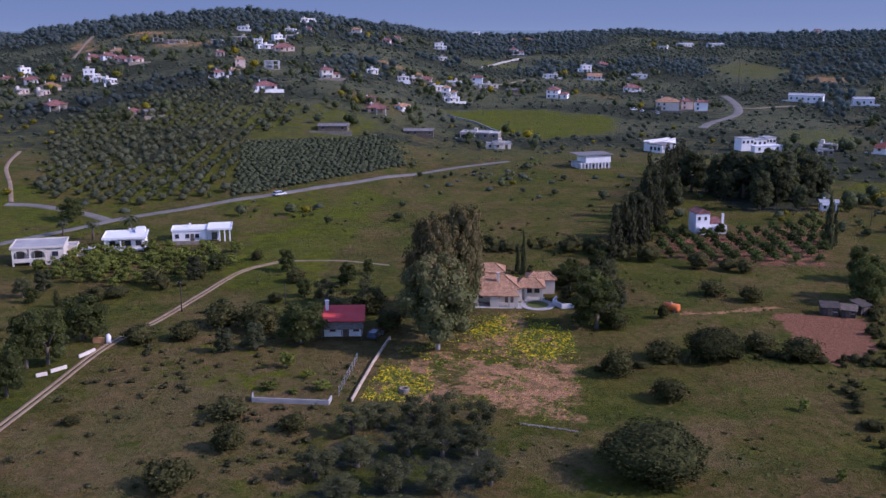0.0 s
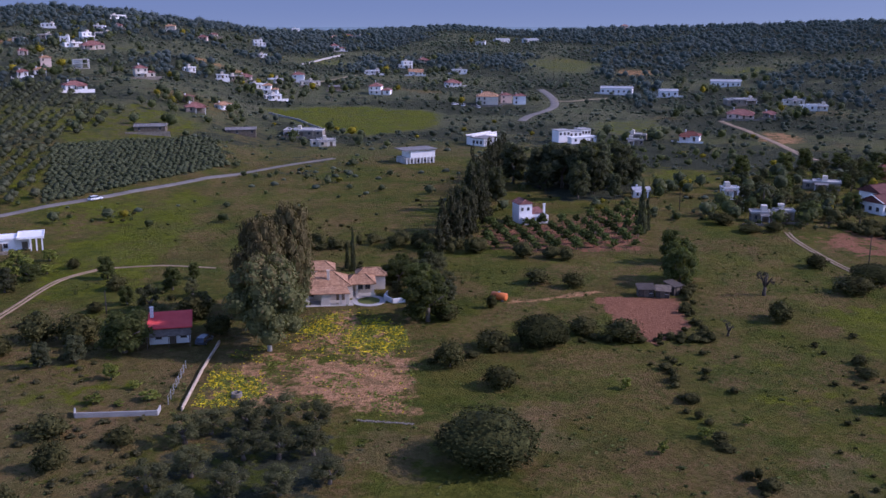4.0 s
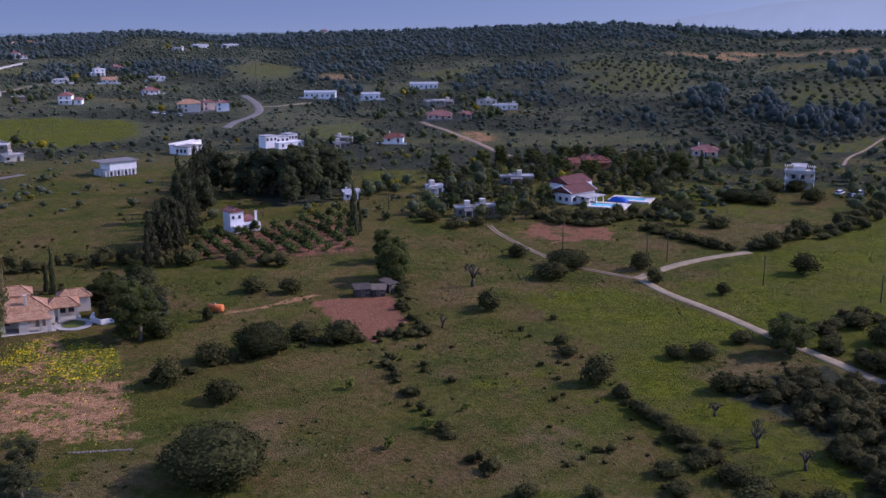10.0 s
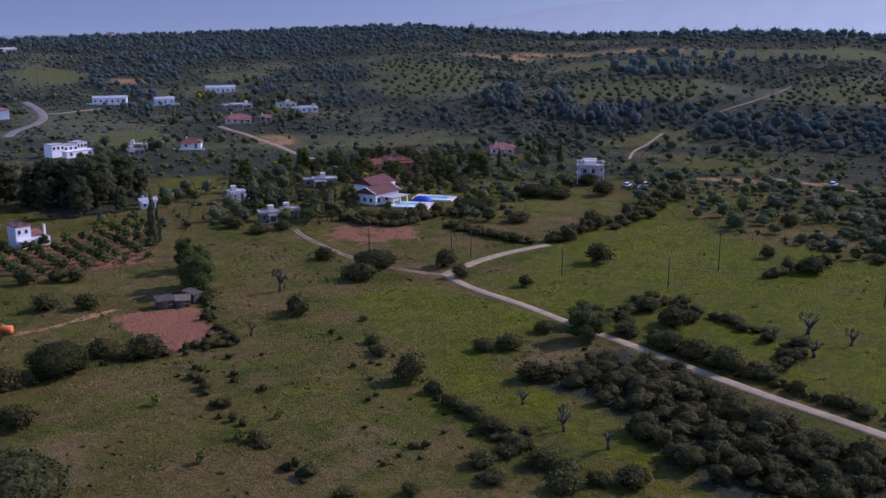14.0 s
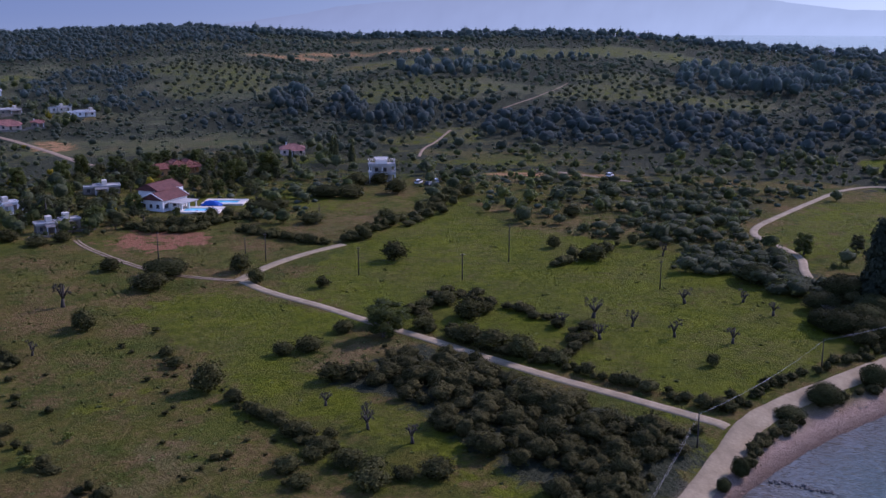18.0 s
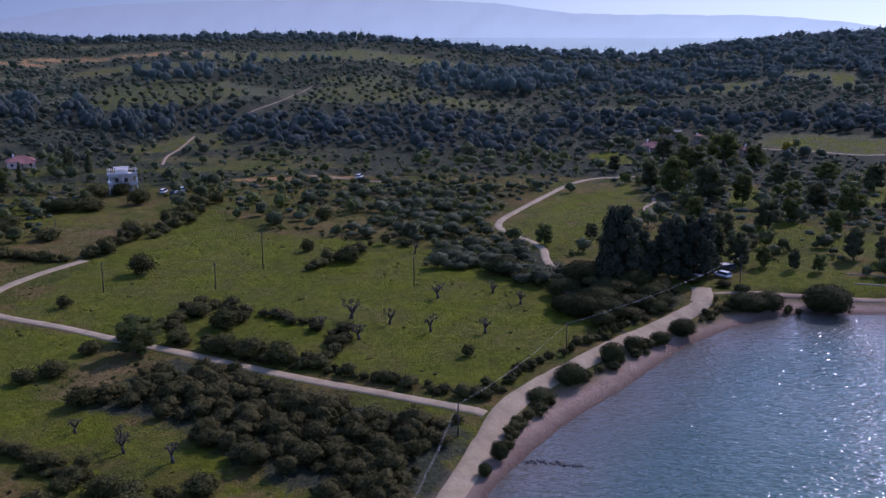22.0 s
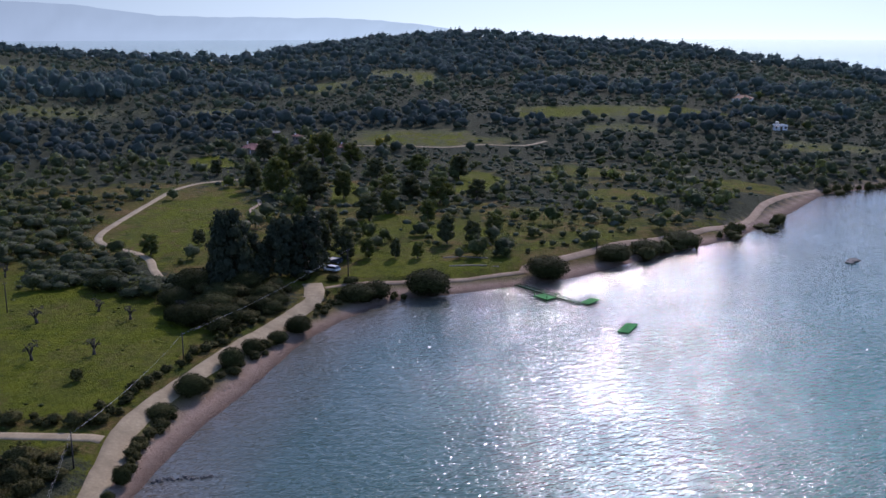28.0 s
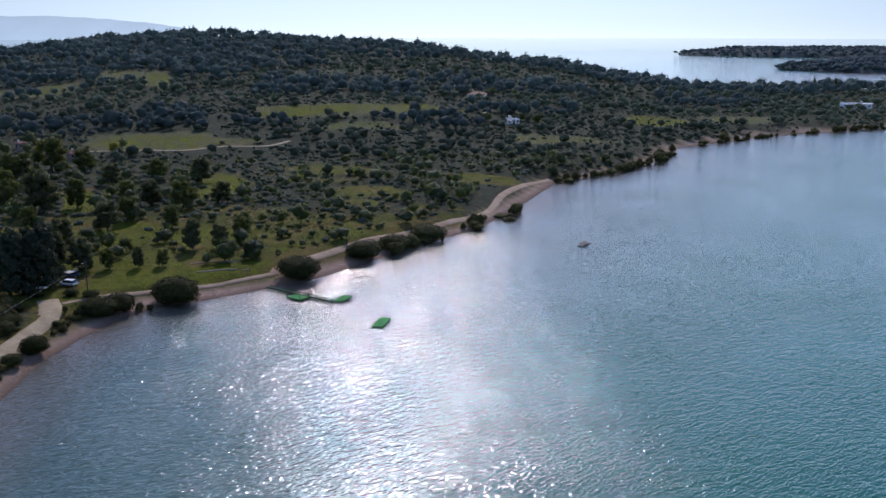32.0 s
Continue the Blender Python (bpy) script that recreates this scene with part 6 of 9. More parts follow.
def along(pts, gap, side, seed):
    g = np.random.default_rng(seed)
    line = np.array(smooth_line(pts, gap))
    line = line + g.normal(size=line.shape) * side
    return line[:, 0], line[:, 1]


x, y = zip(*[along(p, 1.25, 0.7, i) for i, p in enumerate((HEDGE_A, HEDGE_B, HEDGE_C, HEDGE_E, HEDGE_G, HEDGE_K, HEDGE_Q, HEDGE_T))])
x, y = np.concatenate(x), np.concatenate(y)
keep = (rng.random(len(x)) < 0.9) & off_roads(x, y, 0.7) & ((waver(x, y, 4, 11) > -0.1) | (x > 66) | (y > 150))
x, y = x[keep], y[keep]
thicket("hedge", x, y, rng.uniform(1.2, 3.4, len(x)), rng.uniform(0.7, 2.0, len(x)), "near", M["bush"], "rough evergreen hedges along the field edges", "hedge", 2)
x, y = zip(*[along(p, 1.5, 0.8, i + 30) for i, p in enumerate((HEDGE_C, HEDGE_D, HEDGE_U, HEDGE_U, HEDGE_V, HEDGE_V))])
x, y = np.concatenate(x), np.concatenate(y)
w = rng.uniform(1.8, 4.4, len(x))
k = off_roads(x, y, 0.3 + 0.4 * w) & ((waver(x, y, 4, 9) > 0.0) | (y > 180) | (x > 120))
thicket("shrub_belt", x[k], y[k], w[k], w[k] * 0.6, "near", M["bush"], "thick belts of dark shrubs beside the lane and pool", "hedge", 9)
x, y = zip(*[along(p, 2.4, 1.6, i + 20) for i, p in enumerate((HEDGE_F, HEDGE_F, HEDGE_H, HEDGE_I, HEDGE_L, HEDGE_M, HEDGE_N, HEDGE_O, HEDGE_R, HEDGE_S))])
x, y = np.concatenate(x), np.concatenate(y)
k = off_roads(x, y, 2.2) & (waver(x, y, 5, 3) + 0.4 * rng.normal(size=len(x)) > -0.25)
x, y = x[k], y[k]
thicket("tall_hedge", x, y, rng.uniform(2, 6.6, len(x)), rng.uniform(1.6, 4.6, len(x)), "near", M["bush"], "thick dark hedgerows of evergreen shrubs", "hedge", 3)
x, y = zip(*[along(p, 4.0, 1.6, i + 40) for i, p in enumerate((HEDGE_J, HEDGE_P))])
x, y = np.concatenate(x), np.concatenate(y)
thicket("windbreak", x, y, rng.uniform(3.2, 5.2, len(x)), rng.uniform(8, 13, len(x)), "tall", M["poplar"], "tall dark windbreak of evergreen trees", "trees", 4)

def scatter_frayed(poly, step, seed):
    """Places on a loose grid whose border wanders round an outline."""
    g = np.random.default_rng(seed)
    xs, ys = [p[0] for p in poly], [p[1] for p in poly]
    X, Y = np.meshgrid(np.arange(min(xs) - 7, max(xs) + 7, step), np.arange(min(ys) - 7, max(ys) + 7, step))
    X, Y = X.ravel() + g.uniform(-0.5, 0.5, X.size) * step, Y.ravel() + g.uniform(-0.5, 0.5, Y.size) * step
    k = soft_area(poly, X, Y, 6) + 0.34 * waver(X, Y, 6.5, seed) > 0.5
    return X[k], Y[k]


parts_x, parts_y, parts_w = [], [], []
for poly, step, seed, w in ((SCRUB_A, 2.25, 61, 3.5), (SCRUB_B, 2.8, 62, 4.0), (SCRUB_D, 2.8, 65, 3.5), (SCRUB_C, 4.8, 63, 4.4), (SHRUBBY, 6.6, 64, 4.2)):
    x, y = scatter_frayed(poly, step, seed)
    parts_x.append(x), parts_y.append(y), parts_w.append(np.full(len(x), w))
x, y, w = np.concatenate(parts_x), np.concatenate(parts_y), np.concatenate(parts_w)
w = w * rng.uniform(0.5, 1.7, len(x))
k = off_roads(x, y, 0.6 + w * 0.55) & (waver(x, y, 5, 21) + 0.5 * waver(x, y, 2, 5) > -0.42)
x, y, w = x[k], y[k], w[k]
h = w * rng.uniform(0.42, 0.7, len(x))
k = np.hypot(x, y) < 215
thicket("scrub", x[k], y[k], w[k], h[k], "near", M["scrub"], "dense dark evergreen scrub covering the ground", "scrub", 5)
thicket("scrub", x[~k], y[~k], w[~k], h[~k], "mid", M["grove"], "dense dark evergreen scrub behind the field", "scrub", 15)
ring = along(SCRUB_RING + SCRUB_RING[:1], 1.35, 1.1, 66)
k = off_roads(ring[0], ring[1], 1.6) & (rng.random(len(ring[0])) < 0.85)
ring = ring[0][k], ring[1][k]
w = rng.uniform(1.8, 5.0, len(ring[0]))
thicket("scrub", ring[0], ring[1], w, w * 0.5, "near", M["scrub"], "ring of low dark scrub round a hollow", "scrub", 6)

x, y = along(beside(COAST_ROAD, 3.7), 1.2, 0.6, 67)
x2, y2 = along(beside(COAST_ROAD, -3.7), 1.2, 0.6, 68)
sea_x, sea_y = (x, y) if shore_distance(x, y).mean() < shore_distance(x2, y2).mean() else (x2, y2)
k = (waver(sea_x, sea_y, 6, 3) > -0.2) & off_roads(sea_x, sea_y, 0.6) & (shore_distance(sea_x, sea_y) > 2.5)
sea_x, sea_y = sea_x[k], sea_y[k]
w = rng.uniform(1.2, 3.4, len(sea_x))
thicket("shore_shrubs", sea_x, sea_y, w, w * 0.66, "near", M["scrub"], "low dark shrubs between the road and the beach", "shrubs", 16)

x, y = scatter(ORCHARD, 5.6, 71, 0.16)
keep = (rng.random(len(x)) < 0.93) & ~inside(DARK_GROVE, x, y)
x, y = x[keep], y[keep]
w = rng.uniform(3.0, 4.8, len(x))
thicket("olive_orchard", x, y, w, w * 0.75, "half", M["olive"], "olive orchard in rows on a gentle slope", "orchard", 7)
x, y = scatter(DARK_GROVE, 2.0, 72, 0.3)
w = rng.uniform(1.9, 2.9, len(x))
TEMPLATES["tiny"] = [shrub_form(1, 0, 0.1, s) for s in (15, 16, 17)]
TEMPLATES["bushlet"] = [shrub_form(1, 16, 0.13, s) for s in (15, 16, 17, 18)]
thicket("dense_orchard", x, y, w, w * 0.5, "tiny", M["grove"], "closely planted dark olive plantation", "orchard", 8)


def open_ground(x, y):
    """Where no wood grows: roads, houses, fields and the shore."""
    ok = shore_distance(x, y) > 7
    for pts, width, *_ in ROADS:
        ok &= line_distance(pts, x, y) > width / 2 + 3.5
    for poly in (FAR_GREEN, SLOPE_FIELD, LANE_FIELD, ORCHARD, DARK_GROVE, BIG_FIELD, MID_FIELD, POOL_FIELD, PLOT, YARD, CITRUS, LEMON_GROVE, PINE_WOOD, LUSH_STRIP, WEST_DRY, GROVE, SCRUB_A, CLEARING, FAR_STRIP, FAR_PATCH, FAR_MEADOW):
        ok &= ~inside(poly, x, y)
    for hx, hy, hw, *_ in HOUSES:
        d = math.hypot(hx, hy)
        ux, uy = -hx / d, -hy / d
        along_ray = (x - hx) * ux + (y - hy) * uy
        off = np.abs((x - hx) * uy - (y - hy) * ux)
        ok &= ~((off < hw * 0.62 + 1.5) & (along_ray > -hw * 0.8) & (along_ray < 9))
    for hx, hy in (POOL, SMALL_POOL, POOL_VILLA, OCHRE, TOWER, WHITE_HOUSE, TAVERN):
        d = math.hypot(hx, hy)
        near = (x - hx) * -hx / d + (y - hy) * -hy / d
        ok &= ~((np.abs((x - hx) * -hy / d + (y - hy) * hx / d) < 9) & (near > -8) & (near < 30))
    for hx, hy in (VILLA, RED_HOUSE, WHITE_HOUSE, ARCH_HOUSE, WHITE_VILLA, LONG_VILLA, SHED_A, SHED_B, COMPLEX, POOL_VILLA, POOL, TOWER, TAVERN):
        ok &= np.hypot(x - hx, y - hy) > 15
    return ok


step = 5.9
X, Y = np.meshgrid(np.arange(-620, 1300, step), np.arange(-760, 1420, step))
X, Y = X.ravel() + rng.uniform(-3.2, 3.2, X.size), Y.ravel() + rng.uniform(-3.2, 3.2, Y.size)
R, AZ = np.hypot(X, Y), np.degrees(np.arctan2(X, Y))
k = (R > np.interp(AZ, [-34, 0, 20, 60, 80, 90, 134], [300, 270, 275, 250, 235, 200, 190])) & (R < np.interp(AZ, SKY_AZ, RIDGE_R) + 70) & (AZ > -34) & (AZ < 134)
X, Y, R, AZ = X[k], Y[k], R[k], AZ[k]
k = (rng.random(len(X)) < wood_density(X, Y) * np.clip(1.2 - R / 1350, np.where(AZ < 45, 0.72, 0.5), 1)) & open_ground(X, Y)
X, Y, R, AZ = X[k], Y[k], R[k], AZ[k]
wood, belt, olives, opened = slope_cover(X, Y)
kind = np.where(belt > 0.5, 3, np.where(wood > 0.5, 0, np.where(rng.random(len(X)) < 0.4, 1, 2)))
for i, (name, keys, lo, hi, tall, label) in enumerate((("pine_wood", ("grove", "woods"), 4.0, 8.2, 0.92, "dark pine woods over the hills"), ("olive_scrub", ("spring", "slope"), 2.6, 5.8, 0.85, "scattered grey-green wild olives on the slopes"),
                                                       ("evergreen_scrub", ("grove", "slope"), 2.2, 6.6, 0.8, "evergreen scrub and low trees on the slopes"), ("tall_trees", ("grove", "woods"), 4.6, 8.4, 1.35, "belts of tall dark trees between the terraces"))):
    # Beyond 430 m the leaves change to the haze-tinted copies.
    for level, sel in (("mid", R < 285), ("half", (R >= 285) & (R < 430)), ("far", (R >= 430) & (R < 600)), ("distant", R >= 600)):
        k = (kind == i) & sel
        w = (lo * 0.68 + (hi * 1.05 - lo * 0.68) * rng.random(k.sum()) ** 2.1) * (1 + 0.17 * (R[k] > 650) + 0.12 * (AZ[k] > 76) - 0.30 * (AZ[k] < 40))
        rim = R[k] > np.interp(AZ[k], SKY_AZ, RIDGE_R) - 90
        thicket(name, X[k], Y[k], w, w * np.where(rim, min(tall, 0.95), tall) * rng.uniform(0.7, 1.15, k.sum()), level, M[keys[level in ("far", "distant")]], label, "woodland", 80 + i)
x, y = np.meshgrid(np.arange(300, 900, 9.5), np.arange(150, 800, 9.5))
x, y = x.ravel() + rng.uniform(-1.6, 1.6, x.size), y.ravel() + rng.uniform(-1.6, 1.6, y.size)
k = (patch(OLIVE_SLOPE, x, y) > 0.5) & (slope_cover(x, y)[0] < 0.5) & open_ground(x, y) & (rng.random(len(x)) < 0.85)
w = rng.uniform(3.0, 5.2, k.sum())
thicket("olive_rows", x[k], y[k], w, w * 0.8, "far", M["olive"], "grey-green olive trees on grassy terraces", "orchard", 88)
hx = rng.uniform(-560, 1250, 190000)
hy = rng.uniform(-700, 1350, 190000)
hr, ha = np.hypot(hx, hy), np.degrees(np.arctan2(hx, hy))
k = (hr > np.where(ha > 78, 195, 300)) & (hr < np.interp(ha, SKY_AZ, RIDGE_R) + 20) & (ha > -32) & (ha < 132) & (rng.random(len(hx)) < np.clip(0.2 + 0.45 * waver(hx, hy, 48, 15), 0.04, 0.6))
k |= (ha > 72) & (ha < 132) & (hr > 300) & (hr < 620) & (rng.random(len(hx)) < 0.22)
k &= rng.random(len(hx)) > 0.8 * np.maximum.reduce([patch(q, hx, hy) for q in (GRASSY, BRIGHT_GLADE, BARE_SLOPE, OLIVE_SLOPE, WOODED)])
k &= (ha > 12) | (hr > 560) | (rng.random(len(hx)) < 0.3)
hx, hy = hx[k], hy[k]
k = open_ground(hx, hy)
hx, hy = hx[k], hy[k]
w = rng.uniform(1.6, 3.8, len(hx))
thicket("hill_scrub", hx, hy, w, w * 0.42, "tiny", M["slope"], "low scrub between the trees on the hills", "scrub", 95)
gor = (rng.random(len(X)) < 0.05) & (AZ < 30) & (R < 520)
w = rng.uniform(2.2, 3.8, gor.sum())
thicket("gorse", X[gor] + 4, Y[gor] + 3, w, w * 0.7, "mid", M["gorse"], "yellow flowering gorse among the hedges", "shrubs", 90)

# gardens round the village houses
gx1, gy1, gw1, gs1 = [], [], [], []
for hx, hy, hw, *_ in HOUSES:
    d = math.hypot(hx, hy)
    for _k in range(9):
        side = rng.uniform(-1.5, 1.5) * (hw + 6)
        back = rng.uniform(-0.6, 1.4) * (hw * 0.5 + 8)
        low = back < hw * 0.6 and abs(side) < hw * 0.75
        if low and back > -hw * 0.55:
            continue
        gx1.append(hx + hx / d * back + hy / d * side)
        gy1.append(hy + hy / d * back - hx / d * side)
        gw1.append(rng.uniform(1.4, 2.2) if low else rng.uniform(3.0, 6.5))
        gs1.append(rng.random())
gx1, gy1, gw1, gs1 = (np.array(v) for v in (gx1, gy1, gw1, gs1))
k = off_roads(gx1, gy1, 1.5)
for hx, hy, hw, *_ in HOUSES:
    k &= np.hypot(gx1 - hx, gy1 - hy) > hw * 0.62 + gw1 * 0.4
for key, sel, label in (("grove", gs1 < 0.6, "dark garden trees round the village houses"), ("spring", (gs1 >= 0.6) & (gs1 < 0.93), "fresh green garden trees round the village houses"), ("gorse", gs1 >= 0.93, "yellow flowering mimosa trees in the gardens")):
    q = k & sel
    thicket("garden_trees", gx1[q], gy1[q], gw1[q], gw1[q] * 0.95, "half", M[key], label, "trees", 120)

# low growth in the meadows
X, Y = rng.uniform(-115, 320, 13000), rng.uniform(-50, 300, 13000)
k = (waver(X, Y, 26, 6) + 0.6 * waver(X, Y, 7, 8) > 0.42) & open_ground(X, Y) & (np.hypot(X, Y) > 95)
k &= rng.random(len(X)) < 0.45
w = rng.uniform(0.6, 1.5, k.sum()) ** 2.0
x, y = rng.uniform(-115, 320, 16000), rng.uniform(-50, 300, 16000)
q = (waver(x, y, 14, 5) + 0.7 * waver(x, y, 4, 12) > 0.15) & open_ground(x, y) | (inside(LUSH_STRIP, x, y) | inside(BIG_FIELD, x, y)) & (rng.random(len(x)) < 0.12)
q &= (np.hypot(x, y) > 95) & off_roads(x, y, 1.0)
v = rng.uniform(0.35, 1.0, q.sum())
thicket("grass_clumps", x[q], y[q], v, v * 0.45, "bushlet", M["clump"], "dark green clumps of weeds over the meadow", "grass", 98)
x, y = scatter(WEST_DRY, 2.3, 73, 0.6)
q = (rng.random(len(x)) < 0.42 + 0.4 * waver(x, y, 9, 4)) & off_roads(x, y, 1.0)
v = rng.uniform(0.5, 1.4, q.sum()) ** 1.6
thicket("heath", x[q], y[q], v * 1.1, v * 0.5, "bushlet", M["heath"], "small grey-green bushes over the dry meadow", "shrubs", 99)
thicket("low_shrubs", X[k], Y[k], w, w * 0.55, "half", M["bush"], "small shrubs dotted over the meadow", "shrubs", 91)
X, Y = rng.uniform(-115, 300, 22000), rng.uniform(-50, 260, 22000)
k = (shore_distance(X, Y) > 8) & (np.hypot(X, Y) > 95) & ~inside(PLOT, X, Y) & (rng.random(len(X)) < 0.55 + 0.45 * waver(X, Y, 18, 2))
for pts, width, *_ in ROADS:
    k &= line_distance(pts, X, Y) > width / 2 + 0.3
k &= ~(inside(YARD, X, Y) & (rng.random(len(X)) < 0.7)) & ~((inside(BIG_FIELD, X, Y) | inside(LUSH_STRIP, X, Y)) & (rng.random(len(X)) < 0.6))
X, Y = X[k], Y[k]
TEMPLATES["tuft"] = [as_tris(cards([((0, 0, 0.35), (0.4, 0.4, 0.4))], 5, 0.38, s, 0.4, fill=0)) for s in (5, 6, 7)]
w = rng.uniform(0.25, 0.6, len(X))
thicket("weeds", X, Y, w, w * 0.55, "tuft", M["weed"], "tall weeds and grass tufts", "grass", 92)
x, y = scatter(YARD, 0.17, 93, 0.6)
odds = 0.008 + 0.02 * (y > float(np.mean([p[1] for p in YARD])))
for poly, v, fray in ((FLOWERS_A, 0.95, 2.6), (FLOWERS_B, 0.7, 2.2), (FLOWERS_C, 0.6, 2.0)):
    odds = np.maximum(odds, v * soft_area(poly, x, y, fray))
odds = odds * np.clip(0.95 + 1.2 * waver(x, y, 1.9, 4) + 0.5 * waver(x, y, 0.8, 8), 0.01, 1.4)
k = rng.random(len(x)) < odds
w = rng.uniform(0.13, 0.27, k.sum())
thicket("flowers", x[k], y[k], w, w * 0.8, "tuft", M["bloom"], "bright yellow wild flowers in the yard", "flowers", 94)
k = (rng.random(len(x)) < 0.10 * (waver(x, y, 2.4, 6) > 0.1) + 0.35 * odds)
w = rng.uniform(0.22, 0.5, k.sum())
thicket("weeds", x[k] + 0.15, y[k], w, w * 0.6, "tuft", M["light"], "green weeds among the yard flowers", "grass", 97)
plant_all()


# ---- buildings ----
WINDOW = {}


def window_meshes(w, h):
    key = (round(w, 2), round(h, 2))
    if key not in WINDOW:
        t = 0.09
        xs, zs = (-w / 2, -w / 2 + t, -0.03, 0.03, w / 2 - t, w / 2), (0, t, h - t, h)
        bm = bmesh.new()
        grid = [[bm.verts.new((x, -0.06, z)) for z in zs] for x in xs]
        cells = [(i, j) for i in range(5) for j in range(3) if not (j == 1 and i in (1, 3))]
        flat = [bm.faces.new((grid[i][j], grid[i + 1][j], grid[i + 1][j + 1], grid[i][j + 1])) for i, j in cells]
        deep = bmesh.ops.extrude_face_region(bm, geom=flat, use_keep_orig=True)
        for v in deep["geom"]:
            if isinstance(v, bmesh.types.BMVert):
                v.co.y = 0.02
        bmesh.ops.recalc_face_normals(bm, faces=bm.faces)
        me = bpy.data.meshes.new("window")
        bm.to_mesh(me)
        bm.free()
        me.materials.append(M["wood"])
        WINDOW[key] = (me, boxes("pane", [(-w / 2 + t, -0.03, t, w / 2 - t, -0.004, h - t)], M["glass"]), boxes("sill", [(-w / 2 - 0.08, -0.14, -0.08, w / 2 + 0.08, 0.02, 0)], M["concrete"]))
    return WINDOW[key]


def window(parent, x, y, z, turn=0.0, w=1.1, h=1.2):
    f, p, sill = window_meshes(w, h)
    ob = part("window", f, parent)
    ob.matrix_basis = pose(x, y, z, 0, 0, turn)
    part("pane", p, ob, "dark glass pane")
    part("sill", sill, ob)
    return ob


def door(parent, x, y, z=0.0, turn=0.0, w=1.0, h=2.1, material="wood"):
    ob = part("door", boxes("door", [(-w / 2, -0.05, 0, w / 2, 0.02, h), (-w / 2 - 0.08, -0.03, 0, -w / 2, 0.02, h + 0.08), (w / 2, -0.03, 0, w / 2 + 0.08, 0.02, h + 0.08)], M[material]), parent)
    ob.matrix_basis = pose(x, y, z, 0, 0, turn)
    part("handle", boxes("handle", [(w * 0.3, -0.10, 1.0, w * 0.42, -0.05, 1.04)], M["metal"]), ob, "metal door handle")
    return ob


def block(parent, x0, y0, z0, x1, y1, z1, material, name="wall", label=""):
    return part(name, boxes(name, [(x0, y0, z0, x1, y1, z1)], M[material], 0.03), parent, label)


def hip_roof(parent, x0, y0, x1, y1, z, rise, over=0.45, material="red", ridge=None, name="roof", label=""):
    """Hipped roof with eaves of some thickness; ridge 0 makes a pyramid, 1 a gable."""
    x0, y0, x1, y1 = x0 - over, y0 - over, x1 + over, y1 + over
    w, d = x1 - x0, y1 - y0
    if ridge is None:
        ridge = max(0.0, 1 - min(w, d) / max(w, d))
    cx, cy = (x0 + x1) / 2, (y0 + y1) / 2
    if w >= d:
        a, b = (cx - w / 2 * ridge, cy), (cx + w / 2 * ridge, cy)
    else:
        a, b = (cx, cy - d / 2 * ridge), (cx, cy + d / 2 * ridge)
    t = 0.16
    v = [(x0, y0, z), (x1, y0, z), (x1, y1, z), (x0, y1, z), (x0, y0, z + t), (x1, y0, z + t), (x1, y1, z + t), (x0, y1, z + t), (*a, z + t + rise), (*b, z + t + rise)]
    f = [(3, 2, 1, 0), (0, 1, 5, 4), (1, 2, 6, 5), (2, 3, 7, 6), (3, 0, 4, 7)]
    f += [(4, 5, 9, 8), (5, 6, 9), (6, 7, 8, 9), (7, 4, 8)] if w >= d else [(4, 5, 8), (5, 6, 9, 8), (6, 7, 9), (7, 4, 8, 9)]
    roof = part(name, mesh_of(name, v, f, M[material]), parent, label)
    cap = []
    for i, j in ((8, 9),) + (((4, 8), (7, 8), (5, 9), (6, 9)) if w >= d else ((4, 8), (5, 8), (6, 9), (7, 9))):
        p, q = Vector(v[i]), Vector(v[j])
        if (p - q).length > 0.3:
            cap.append(([p + Vector((0, 0, 0.03)), q + Vector((0, 0, 0.03))], [0.11, 0.11]))
    if cap:
        part("ridge_tiles", tubes("ridge_tiles", cap, M[material], 5), roof)
    return roof


def flat_roof(parent, x0, y0, x1, y1, z, material="grey", over=0.25, wall="white"):
    t = 0.18
    roof = part("roof", boxes("roof", [(x0 - over, y0 - over, z, x1 + over, y1 + over, z + 0.22)], M[wall], 0.02), parent)
    part("parapet", boxes("parapet", [(x0 - over, y0 - over, z + 0.22, x1 + over, y0 - over + t, z + 0.55), (x0 - over, y1 + over - t, z + 0.22, x1 + over, y1 + over, z + 0.55),
                                      (x0 - over, y0 - over + t, z + 0.22, x0 - over + t, y1 + over - t, z + 0.55), (x1 + over - t, y0 - over + t, z + 0.22, x1 + over, y1 + over - t, z + 0.55)], M[wall]), roof)
    part("roof_screed", boxes("roof_screed", [(x0 - over + t, y0 - over + t, z + 0.2, x1 + over - t, y1 + over - t, z + 0.26)], M[material]), roof, "grey weathered roof screed")
    return roof


def chimney(parent, x, y, z0, z1, s=0.55, material="white"):
    ob = part("chimney", boxes("chimney", [(x - s / 2, y - s / 2, z0, x + s / 2, y + s / 2, z1), (x - s * 0.62, y - s * 0.62, z1, x + s * 0.62, y + s * 0.62, z1 + 0.12)], M[material], 0.02), parent)
    return ob


